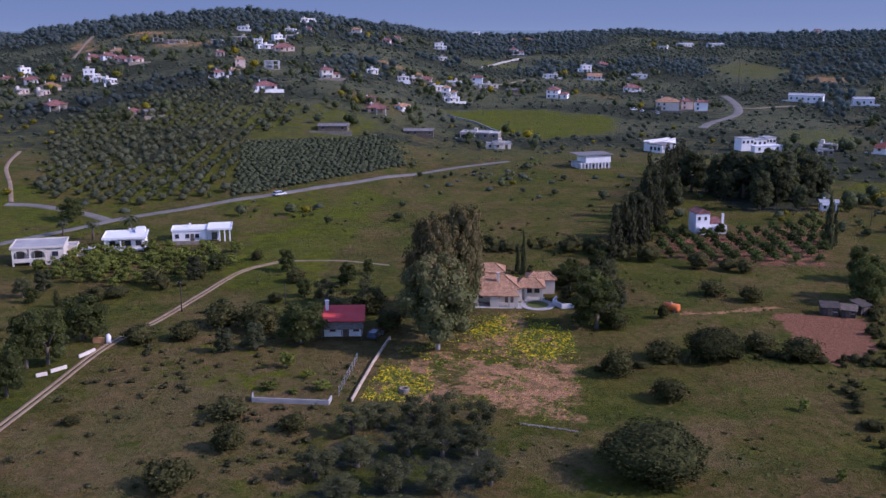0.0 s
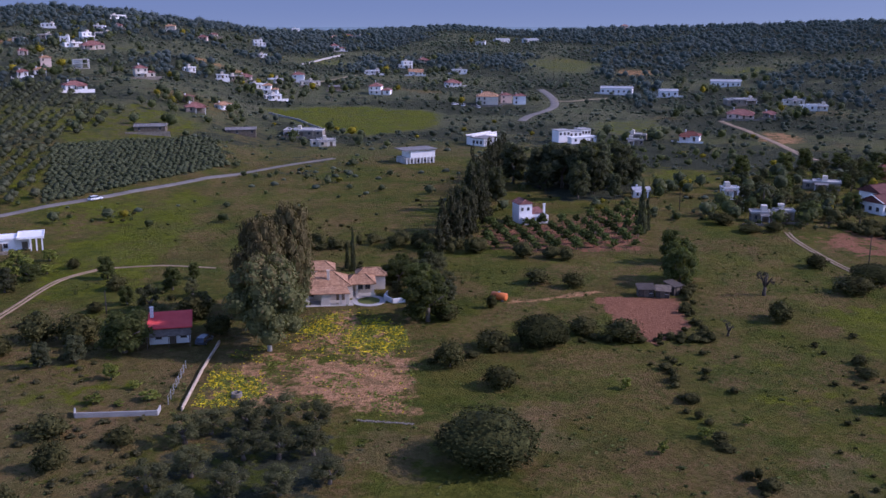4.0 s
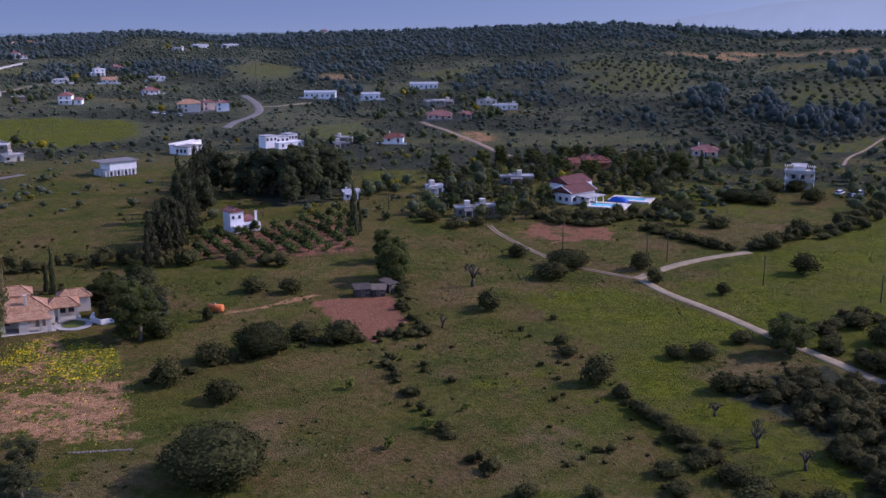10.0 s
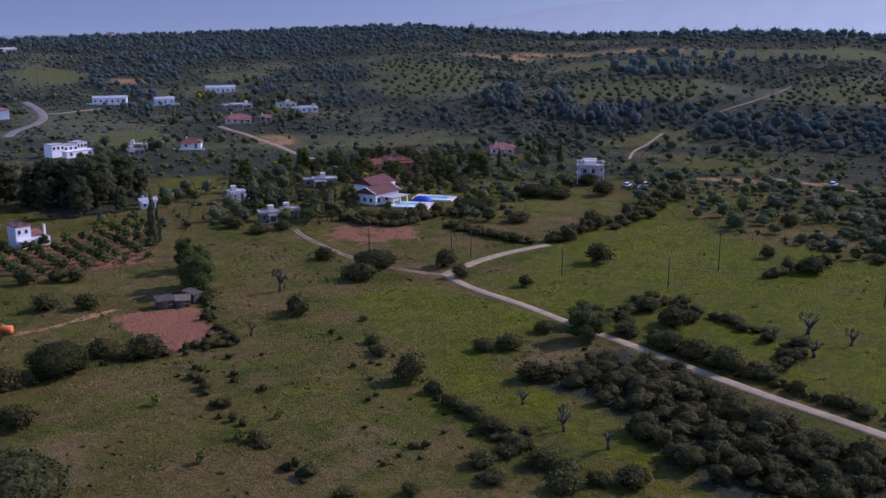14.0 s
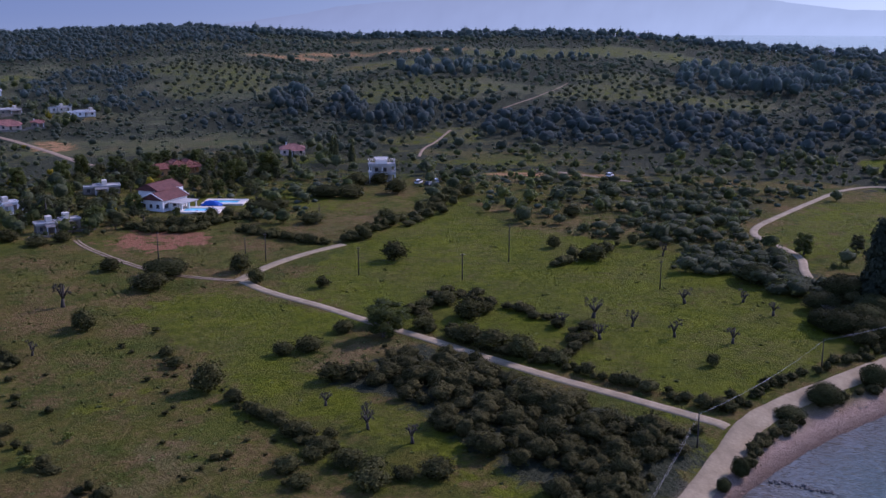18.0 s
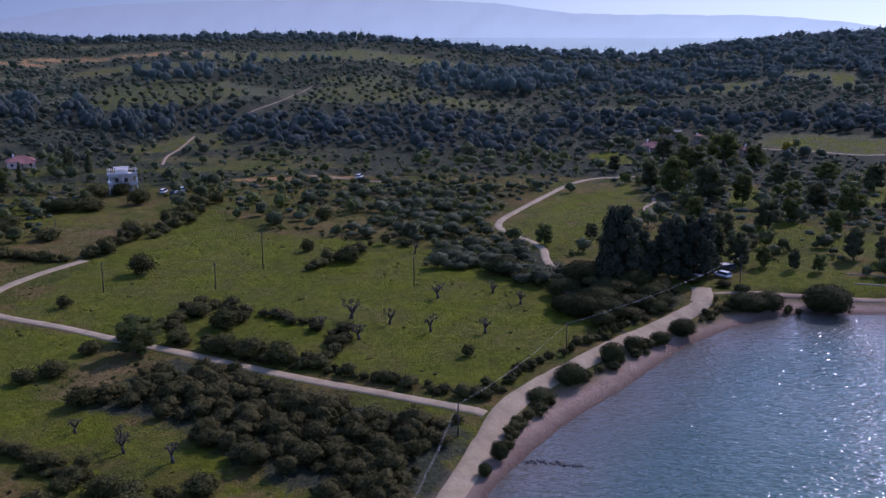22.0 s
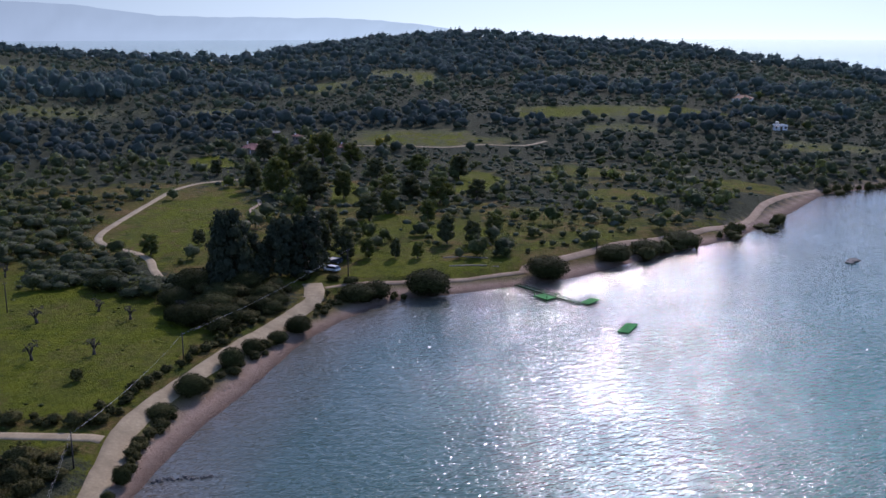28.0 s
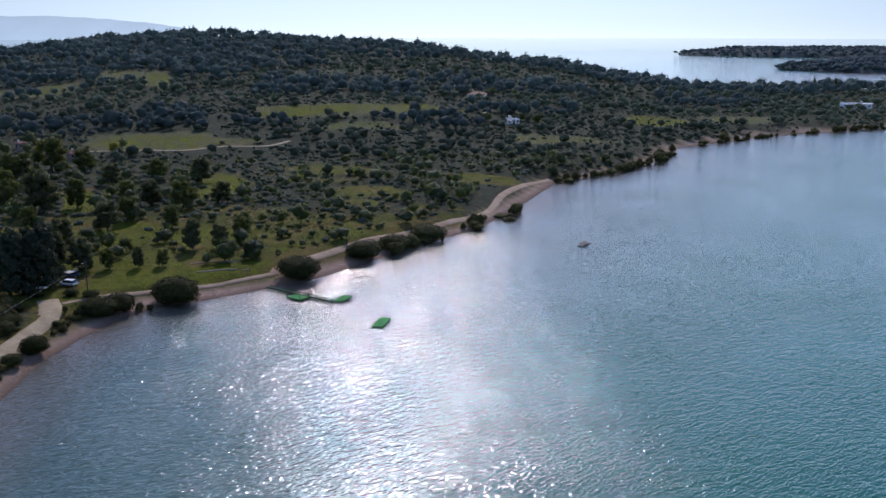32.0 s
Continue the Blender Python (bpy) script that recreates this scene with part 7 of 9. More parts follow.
def balcony(parent, x0, x1, y, z, depth=1.5, material="white"):
    ob = part("balcony", boxes("balcony", [(x0, y - depth, z - 0.16, x1, y + 0.02, z)], M[material]), parent)
    bars = [(x0, y - depth, z + 0.9, x1, y - depth + 0.06, z + 0.98)]
    n = max(int((x1 - x0) / 0.45), 2)
    bars += [(x0 + (x1 - x0) * k / n - 0.025, y - depth, z, x0 + (x1 - x0) * k / n + 0.025, y - depth + 0.05, z + 0.9) for k in range(n + 1)]
    part("railing", boxes("railing", bars, M[material]), ob)
    return ob


BOX_FACES = [(3, 2, 1, 0), (4, 5, 6, 7), (0, 1, 5, 4), (1, 2, 6, 5), (2, 3, 7, 6), (3, 0, 4, 7)]


def lean_to(parent, x0, x1, y0, y1, z0, z1, material, hip=0.0, t=0.16, name="porch_roof"):
    """A single slope from the eave at y0 up to y1, its upper corners drawn in by hip."""
    v = [(x0, y0, z0), (x1, y0, z0), (x1 - hip, y1, z1), (x0 + hip, y1, z1)]
    v += [(a, b, c + t) for a, b, c in v]
    return part(name, mesh_of(name, v, BOX_FACES, M[material]), parent)


WALL_WORD = {"white": "white", "cream": "cream", "pink": "pale pink", "stone": "grey stone", "ochre": "ochre"}


def house(x, y, w, storeys, roof, wall, roof_key, turn, seed):
    """A village house that faces the valley."""
    g = random.Random(seed)
    w *= 0.84
    face = -math.degrees(math.atan2(x, y)) + turn + 34 * (g.random() - 0.3)
    key = {"red": "red", "pink": "pinktile", "rust": "rust", "grey": "grey", "white": "metal"}[roof_key]
    words = {"hip": "hipped clay-tile roof", "gable": "gabled tile roof", "flat": "flat roof", "frame": "bare concrete frame", "long": "long low sheet roof"}[roof]
    size = "two-storey" if storeys > 1 else "single-storey"
    root = thing("house", x, y, height(x, y) - 0.1, face, f"{size} {WALL_WORD[wall]} village house with a {words}", "house", "village houses")
    d = (0.62 + 0.25 * g.random()) * min(w, 13)
    sh = 2.55
    top = sh * storeys
    x0, x1, y0, y1 = -w / 2, w / 2, -d / 2, d / 2
    if roof == "frame":
        for s in range(storeys + 1):
            part("slab", boxes("slab", [(x0, y0, s * sh - (0.9 if s == 0 else 0.2), x1, y1, s * sh)], M["concrete"], 0.02), root)
        n = max(int(w / 4), 2)
        for s in range(storeys):
            for k in range(n + 1):
                for yy in (y0 + 0.2, y1 - 0.2):
                    px = x0 + 0.2 + (w - 0.4) * k / n
                    part("column", boxes("column", [(px - 0.15, yy - 0.15, s * sh, px + 0.15, yy + 0.15, s * sh + sh - 0.2)], M["white"]), root)
            part("wall", boxes("wall", [(x0 + 0.4, y1 - 1.2, s * sh, x1 - w * 0.35, y1 - 0.95, s * sh + sh - 0.2)], M[wall]), root)
        return root
    if storeys > 1 and w > 9 and roof in ("hip", "gable") and g.random() < 0.7:
        cut = x0 + w * (0.55 + 0.1 * g.random())
        block(root, x0, y0, -1.5, cut, y1, top, wall)
        block(root, cut, y0 + 0.6, -1.5, x1, y1 - 0.4, sh, wall)
        hip_roof(root, x0, y0, cut, y1, top, 0.26 * min(d, cut - x0), 0.4, key)
        hip_roof(root, cut + 0.45, y0 + 0.6, x1, y1 - 0.4, sh, 0.2 * min(d, x1 - cut), 0.35, key)
        balcony(root, x0 + 0.5, cut - 0.5, y0, sh)
    else:
        shed = roof == "long" and wall == "stone"
        block(root, x0, y0, -1.5, x1, y1, 2.3 if shed else top if roof != "long" else 3.2, "wood" if shed else wall)
        if roof == "hip":
            hip_roof(root, x0, y0, x1, y1, top, 0.24 * min(w, d), 0.45, key)
        elif roof == "gable":
            hip_roof(root, x0, y0, x1, y1, top, 0.22 * min(w, d), 0.35, key, 0.999)
        elif roof == "long":
            hip_roof(root, x0, y0, x1, y1, 2.3 if shed else 3.2, 0.7 if shed else 1.0, 0.3, "oldsheet" if shed else key, 0.999)
        else:
            edge_key = "white" if wall == "white" else "concrete"
            flat_roof(root, x0, y0, x1, y1, top, key, 0.25, edge_key)
            side = -1 if g.random() < 0.5 else 1
            ext = w * (0.3 + 0.25 * g.random())
            ex0, ex1 = (x0 - ext, x0 - 0.02) if side < 0 else (x1 + 0.02, x1 + ext)
            block(root, ex0, y0 + 0.8, -1.5, ex1, y1 - 0.9, sh - 0.25, wall, "side_wing")
            flat_roof(root, ex0, y0 + 0.8, ex1, y1 - 0.9, sh - 0.25, key, 0.0, edge_key)
            window(root, (ex0 + ex1) / 2, y0 + 0.78, 0.85)
            if storeys > 1:
                balcony(root, x0 + w * 0.1, x1 - w * 0.15, y0, sh)
    if roof in ("hip", "gable"):
        chimney(root, x0 + w * 0.25, d * 0.12, top - 0.4, top + 0.26 * min(w, d) + 0.5)
    n = max(int(w / 3.2), 2)
    for s in range(storeys):
        for k in range(n):
            px = x0 + w * (k + 0.5) / n
            yy = y0 + (0.6 if (s == 0 and px > w * 0.08 and storeys > 1 and roof == "hip") else 0.0)
            if s == 0 and k == n // 2:
                door(root, px, y0 if yy == y0 else yy, 0.0)
            elif s == 0 or roof == "flat" or px < w * 0.05:
                window(root, px, yy if s == 0 else y0, s * sh + 0.85, 0, 1.1 if w > 6 else 0.8, 1.25)
    window(root, x0, 0, 0.85, -90)
    window(root, x1, 0, 0.85, 90)
    a, b = (x0 + 0.3, x0 + w * 0.55) if g.random() < 0.5 else (x0 + w * 0.45, x1 - 0.3)
    if storeys == 1 and roof in ("hip", "flat", "gable") and w > 5:
        lean_to(root, a, b, y0 - 2.4, y0 - 0.03, 2.15, 2.6, key if roof != "flat" else "oldsheet", 0.0, 0.1)
        for px in (a + 0.2, b - 0.2):
            part("post", boxes("post", [(px - 0.1, y0 - 2.3, -1.2, px + 0.1, y0 - 2.1, 2.2)], M["white"]), root)
    if roof == "flat":
        part("water_tank", tubes("water_tank", [([(a + 0.6, 0.5, top + 0.75), (a + 1.9, 0.5, top + 0.75)], [0.3, 0.3])], M["metal"], 10), root, "metal solar water tank")
        part("roof_cabin", boxes("roof_cabin", [(b - 1.8, 0, top + 0.2, b - 0.2, min(2.2, y1), top + 1.9)], M["cream"], 0.03), root)
    if g.random() < 0.6:
        part("yard_wall", boxes("yard_wall", [(x0 - 3.0, y0 - 5.2, -1.5, x1 + 2.5, y0 - 5.0, 0.75)], M["white" if wall == "white" else "stone"], 0.02), root, "low yard wall")
    return root


for i, row in enumerate(HOUSES):
    house(*row, i + 100)


def clay_villa():
    root = thing("clay_roofed_villa", VILLA[0], VILLA[1] + 6.0, None, -4, "stone villa with several hipped clay-tile roofs", "house")
    block(root, -9.0, -2.4, -0.6, 0.6, 4.6, 3.0, "cream")
    block(root, -9.6, 4.6, -0.6, -2.6, 9.4, 4.6, "cream")
    block(root, 0.6, 2.4, -0.6, 5.6, 4.6, 2.9, "cream")
    block(root, 0.6, -1.2, -0.6, 1.4, 2.4, 2.8, "cream")
    block(root, 2.6, 5.0, -0.6, 8.4, 9.6, 2.9, "cream")
    hip_roof(root, -9.0, -2.4, 0.6, 4.6, 3.0, 2.1, 0.5, "pinktile", 0.30, "main_roof")
    hip_roof(root, -9.6, 4.8, -2.6, 9.4, 4.6, 1.3, 0.5, "pinktile", 0.45, "upper_roof")
    hip_roof(root, 0.2, -1.0, 5.8, 4.6, 2.9, 1.3, 0.45, "pinktile", 0.35, "wing_roof")
    hip_roof(root, 2.6, 5.2, 8.4, 9.6, 2.95, 1.2, 0.5, "pinktile", 0.4, "rear_roof")
    lean_to(root, -9.8, 0.9, -6.0, -2.5, 2.3, 3.05, "pinktile", 0.9)
    for px, py, pw in ((-9.2, -5.6, 0.3), (-7.8, -5.6, 0.3), (-4.2, -5.6, 0.9), (-1.2, -5.6, 0.25), (0.3, -5.6, 0.35), (5.5, -0.7, 0.3), (2.2, -0.7, 0.25)):
        part("column", boxes("column", [(px - pw, py - 0.2, -0.5, px + pw, py + 0.2, 2.5 if py < -2 else 2.95)], M["cream"], 0.03), root)
    part("terrace", boxes("terrace", [(-10.2, -6.6, -0.6, 1.4, -2.42, 0.05), (1.42, -1.4, -0.6, 6.2, 2.38, 0.06)], M["concrete"], 0.04), root, "pale paved terrace")
    chimney(root, -3.6, -0.9, 3.4, 6.0, 0.55, "cream")
    for px in (-7.4, -4.0):
        window(root, px, -2.42, 0.9, 0, 1.5, 1.4)
    window(root, -6.0, 4.58, 3.2, 0, 1.2, 0.9)
    for px in (3.0, 4.6):
        window(root, px, 2.38, 0.9, 0, 1.1, 1.3)
    window(root, 1.42, 0.6, 0.9, 90)
    window(root, 8.42, 7.2, 0.9, 90)
    door(root, -1.2, -2.42, 0.05, 0, 1.6)
    px, py = VILLA[0] + 4.3, VILLA[1] + 2.0
    for name, r0, r1, mat_key, lift, label in (("garden_path", 2.0, 3.1, "concrete", 0.10, "curved pale path round a small lawn"), ("oval_lawn", 0.0, 2.0, "light", 0.12, "small oval lawn in front of the villa")):
        verts, faces = [], []
        for k in range(28):
            a = 2 * math.pi * k / 28
            for r in (r0, r1):
                qx, qy = px + r * 1.15 * math.cos(a), py + r * 1.3 * math.sin(a)
                verts += [(qx, qy, height(qx, qy) + lift), (qx, qy, height(qx, qy) - 0.3)]
        for k in range(28):
            i, j = 4 * k, 4 * ((k + 1) % 28)
            faces += [(i, j, j + 2, i + 2), (i + 2, j + 2, j + 3, i + 3)]
        tagged(new(name, mesh_of(name, verts, faces, M["weed" if mat_key == "light" else mat_key])), label, "path" if r0 else "lawn", kind="structure")
    wall_line("terrace_wall", [(VILLA[0] + 8.6, VILLA[1] + 5.5), (VILLA[0] + 7.6, VILLA[1] + 2.6), (VILLA[0] + 9.0, VILLA[1] - 0.6), (VILLA[0] + 11.5, VILLA[1] - 0.2)], 1.0, 0.3, M["white"], "white angled retaining wall below the villa")


def red_house():
    root = thing("red_roofed_house", RED_HOUSE[0], RED_HOUSE[1] + 4.0, None, 3, "small white house with a bright red roof and grey awning", "house")
    block(root, -3.6, -2.6, -0.5, 3.4, 3.4, 3.0, "white")
    v = [(-3.9, -3.0, 2.9), (3.9, -3.0, 2.9), (3.9, 3.8, 4.0), (-3.9, 3.8, 4.0), (-3.9, -3.0, 3.06), (3.9, -3.0, 3.06), (3.9, 3.8, 4.16), (-3.9, 3.8, 4.16)]
    part("roof", mesh_of("roof", v, [(3, 2, 1, 0), (4, 5, 6, 7), (0, 1, 5, 4), (1, 2, 6, 5), (2, 3, 7, 6), (3, 0, 4, 7)], M["redsheet"]), root, "bright red sheet roof")
    gable = mesh_of("gable", [(-3.55, -2.5, 2.95), (3.4, -2.5, 2.95), (3.4, 3.4, 2.95), (-3.55, 3.4, 2.95), (3.4, 3.4, 3.92), (-3.55, 3.4, 3.92)], [(0, 1, 4, 5), (1, 2, 4), (0, 5, 3), (2, 3, 5, 4), (3, 2, 1, 0)], M["white"])
    part("gable", gable, root)
    part("awning", mesh_of("awning", [(-4.0, -5.4, 2.2), (3.6, -5.4, 2.2), (3.6, -2.6, 2.75), (-4.0, -2.6, 2.75), (-4.0, -5.4, 2.28), (3.6, -5.4, 2.28), (3.6, -2.6, 2.83), (-4.0, -2.6, 2.83)],
                           [(3, 2, 1, 0), (4, 5, 6, 7), (0, 1, 5, 4), (1, 2, 6, 5), (2, 3, 7, 6), (3, 0, 4, 7)], M["wood"]), root, "grey-brown awning")
    for px in (-3.8, -0.2, 3.4):
        part("post", boxes("post", [(px - 0.06, -5.3, -0.4, px + 0.06, -5.18, 2.24)], M["wood"]), root)
    chimney(root, -3.2, 1.8, 3.0, 5.6, 0.6)
    door(root, 0.4, -2.62)
    window(root, -2.0, -2.62, 1.0)
    window(root, 2.3, -2.62, 1.0)
    window(root, 3.42, 0.4, 1.0, 90)


def white_house():
    root = thing("white_house", WHITE_HOUSE[0], WHITE_HOUSE[1] + 4.5, None, 8, "white two-storey house with terracotta roofs", "house")
    block(root, -4.4, -2.4, -0.6, 0.2, 3.4, 5.8, "white")
    hip_roof(root, -4.4, -2.4, 0.2, 3.4, 5.8, 1.15, 0.22, "red", 0.96)
    block(root, 0.2, -2.0, -0.6, 4.8, 3.0, 2.5, "white")
    lean_to(root, 0.25, 4.9, -2.2, 3.1, 2.6, 3.7, "red", 0.0, name="lower_roof")
    block(root, -3.6, -4.8, -0.6, 5.0, -2.45, 1.9, "white", "terrace", "white walled front terrace")
    part("terrace_parapet", boxes("terrace_parapet", [(-3.6, -4.8, 1.92, 5.0, -4.6, 2.5), (4.8, -4.6, 1.92, 5.0, -2.5, 2.5)], M["white"], 0.02), root)
    chimney(root, 4.5, -2.2, 1.9, 5.6, 0.6)
    for px, y, z in ((-3.3, -2.42, 3.9), (-1.2, -2.42, 3.9), (-2.0, -4.82, 0.6), (1.2, -4.82, 0.6), (3.6, -4.82, 0.6)):
        window(root, px, y, z, 0, 0.85, 1.0)
    window(root, 0.22, 0.4, 4.1, 90, 0.85, 1.0)
    door(root, -0.4, -4.82, 0.0)
    root.scale = (0.86, 0.86, 0.92)


def arch_house():
    root = thing("arched_house", ARCH_HOUSE[0], ARCH_HOUSE[1] + 4, height(*ARCH_HOUSE) - 1.9, 14, "unfinished cream two-storey house with arched porches", "house")
    block(root, -5.5, -1.0, -1.2, 6.0, 5.2, 6.0, "cream")
    flat_roof(root, -5.8, -4.2, 6.0, 5.2, 6.0, "grey", 0.2, "cream")
    n = 14
    for i, (a, b) in enumerate(((-5.6, -1.8), (-1.8, 2.0))):
        verts, faces = [], []
        c, r = (a + b) / 2, (b - a) / 2 - 0.35
        for k in range(n + 1):
            t = math.pi * k / n
            ax, az = c - r * math.cos(t), 4.5 + 1.05 * math.sin(t)
            for yy in (-4.2, -3.9):
                verts += [(ax, yy, az), (ax, yy, 6.0)]
        for k in range(n):
            q = k * 4
            faces += [(q, q + 4, q + 5, q + 1), (q + 2, q + 3, q + 7, q + 6), (q, q + 2, q + 6, q + 4)]
        part("arch", mesh_of("arch", verts, faces, M["cream"]), root)
        part("pier", boxes("pier", [(a, -4.2, -1.0, a + 0.36, -3.9, 6.0)], M["cream"]), root)
    part("pier", boxes("pier", [(1.66, -4.2, -1.0, 2.0, -3.9, 6.0)], M["cream"]), root)
    block(root, 2.0, -4.0, -1.0, 6.0, -1.02, 6.0, "cream")
    part("porch_floor", boxes("porch_floor", [(-5.6, -4.3, 2.8, 6.1, -1.02, 3.05), (-5.6, -4.25, 3.05, 2.0, -4.1, 3.7)], M["cream"]), root)
    for px in (-4.2, -0.2):
        door(root, px, -1.03, 3.06, 0, 1.5)
        window(root, px, -1.03, 0.8, 0, 1.4, 1.2)
    window(root, 4.0, -4.03, 3.9, 0, 1.4, 1.2)
    window(root, 4.0, -4.03, 0.9, 0, 1.4, 1.2)


def white_villas():
    root = thing("white_villa", WHITE_VILLA[0], WHITE_VILLA[1] + 4, height(*WHITE_VILLA) - 2.3, 12, "white two-storey villa with a flat roof terrace", "house")
    block(root, -4.8, -1.4, -1.0, 4.8, 5.2, 5.4, "white")
    flat_roof(root, -5.0, -3.4, 4.9, 5.2, 5.4, "white", 0.4)
    balcony(root, -4.8, 4.6, -1.4, 2.6, 2.2)
    for px in (-4.7, -1.0, 4.4):
        part("column", boxes("column", [(px - 0.15, -3.5, 2.6, px + 0.15, -3.2, 5.4), (px - 0.15, -3.5, -1.0, px + 0.15, -3.2, 2.44)], M["white"]), root)
    for px in (-3.2, 0.6, 3.2):
        window(root, px, -1.42, 3.2, 0, 1.5, 1.4)
        window(root, px, -1.42, 0.6, 0, 1.3, 1.2)
    for k in range(5):
        part("merlon", boxes("merlon", [(0.4 + k * 0.95, 5.1, 5.95, 0.85 + k * 0.95, 5.5, 6.35)], M["white"]), root)
    part("roof_cabin", boxes("roof_cabin", [(2.2, 2.5, 5.6, 4.6, 4.8, 6.9)], M["white"], 0.03), root)
    root = thing("long_villa", LONG_VILLA[0], LONG_VILLA[1] + 3, None, 10, "long white single-storey villa with a flat terrace roof", "house")
    block(root, -8.0, -2.0, -1.0, 2.0, 4.0, 3.0, "white")
    flat_roof(root, -8.0, -2.0, 2.0, 4.0, 3.0, "white", 0.3)
    block(root, 2.0, -1.0, -1.0, 5.4, 5.0, 3.3, "white")
    flat_roof(root, 2.6, -3.6, 9.2, 5.0, 3.3, "white", 0.3)
    for px in (5.9, 7.4, 8.9):
        part("column", boxes("column", [(px - 0.18, -3.7, -1.0, px + 0.18, -3.34, 3.3)], M["white"]), root)
    for px in (-6.6, -3.6, -0.8):
        window(root, px, -2.02, 0.9, 0, 1.2, 1.2)
    door(root, -2.2, -2.02)
    door(root, 4.2, -1.02, 0, 0, 1.4)
    chimney(root, -3.0, 2.0, 3.1, 4.3)
    block(root, -8.5, -7.0, -1.4, 0.0, -6.6, 0.9, "stone", "terrace_wall")
    root.scale = (0.88, 0.9, 0.92)
    root = thing("outbuilding", OUTBUILDING[0], OUTBUILDING[1] + 2, None, 14, "low cream outbuilding with a flat roof", "outbuilding")
    block(root, -4.5, -2.0, -1.0, 0.5, 2.5, 2.4, "cream")
    block(root, 0.5, -1.2, -1.0, 4.5, 2.0, 1.6, "cream")
    flat_roof(root, -4.5, -2.0, 0.5, 2.5, 2.4, "grey", 0.1, "cream")
    door(root, -2.6, -2.02)


def factories():
    x, y = SHED_A
    root = thing("workshop", x, y + 5, None, 16, "white two-storey workshop with a dark flat roof", "workshop", "white workshops")
    w = 13
    block(root, -w / 2, -3, -1, w / 2, 5, 2.2, "concrete")
    block(root, -w / 2 + 2.5, -3.3, 2.2, w / 2, 5, 5.2, "white")
    part("roof", boxes("roof", [(-w / 2 - 0.6, -4.0, 5.2, w / 2 + 0.8, 5.6, 5.45)], M["oldsheet"], 0.03), root, "dark weathered flat roof")
    for k in range(9):
        px = -w / 2 + 0.8 + (w - 1.6) * k / 8
        part("pillar", boxes("pillar", [(px - 0.16, -3.5, -1, px + 0.16, -3.02, 2.2)], M["white"]), root)
        if k % 2:
            window(root, px + 0.7, -3.02, 0.4, 0, 0.9, 1.2)
    window(root, w / 2 + 0.02, 1, 3.2, 90)
    x, y = SHED_B
    root = thing("workshop", x, y + 4, None, 41, "long white workshop with pillars and a grey flat roof", "workshop", "white workshops")
    block(root, -4.6, 0, -1, 4.6, 6.7, 3.4, "white")
    block(root, -3.0, 6.72, -1, 15.0, 10.4, 3.7, "white")
    part("roof", boxes("roof", [(-5.3, -0.8, 3.4, 5.3, 7.0, 3.65)], M["oldsheet"], 0.03), root, "weathered grey flat roof")
    part("rear_roof", boxes("rear_roof", [(-3.3, 7.02, 3.7, 15.3, 10.7, 3.95)], M["grey"], 0.03), root)
    part("rear_parapet", boxes("rear_parapet", [(-3.3, 7.02, 3.96, 15.3, 7.2, 4.35), (-3.3, 10.5, 3.96, 15.3, 10.7, 4.35)], M["white"]), root)
    for k in range(8):
        px = -4.4 + 8.8 * k / 7
        part("pillar", boxes("pillar", [(px - 0.14, -0.5, -1, px + 0.14, -0.02, 3.4)], M["white"]), root)
        if k < 7:
            window(root, px + 0.63, -0.02, 1.3, 0, 0.8, 1.1)
    for k in range(3):
        window(root, -4.62, 1.2 + 2 * k, 1.0, -90, 1.2, 1.4)
    root = thing("workshop_yard", COMPLEX[0], COMPLEX[1] + 6, None, 14, "cluster of low white flat-roofed houses and a white shed", "houses")
    for x0, y0, x1, y1, z in ((-9, 0, -3, 6, 5.2), (-3, 1, 4, 7, 4.4), (4, 2, 9, 8, 5.0), (-6, -6, 7, -2.5, 2.6)):
        block(root, x0, y0, -1.5, x1, y1, z, "white")
        part("roof", boxes("roof", [(x0 - 0.3, y0 - 0.3, z, x1 + 0.3, y1 + 0.3, z + 0.3)], M["white" if y0 < 0 else "grey"], 0.02), root)
        for k in range(3):
            window(root, x0 + (x1 - x0) * (k + 0.5) / 3, y0 - 0.02, min(z - 1.7, 1.0 if y0 < 0 else z - 1.9))


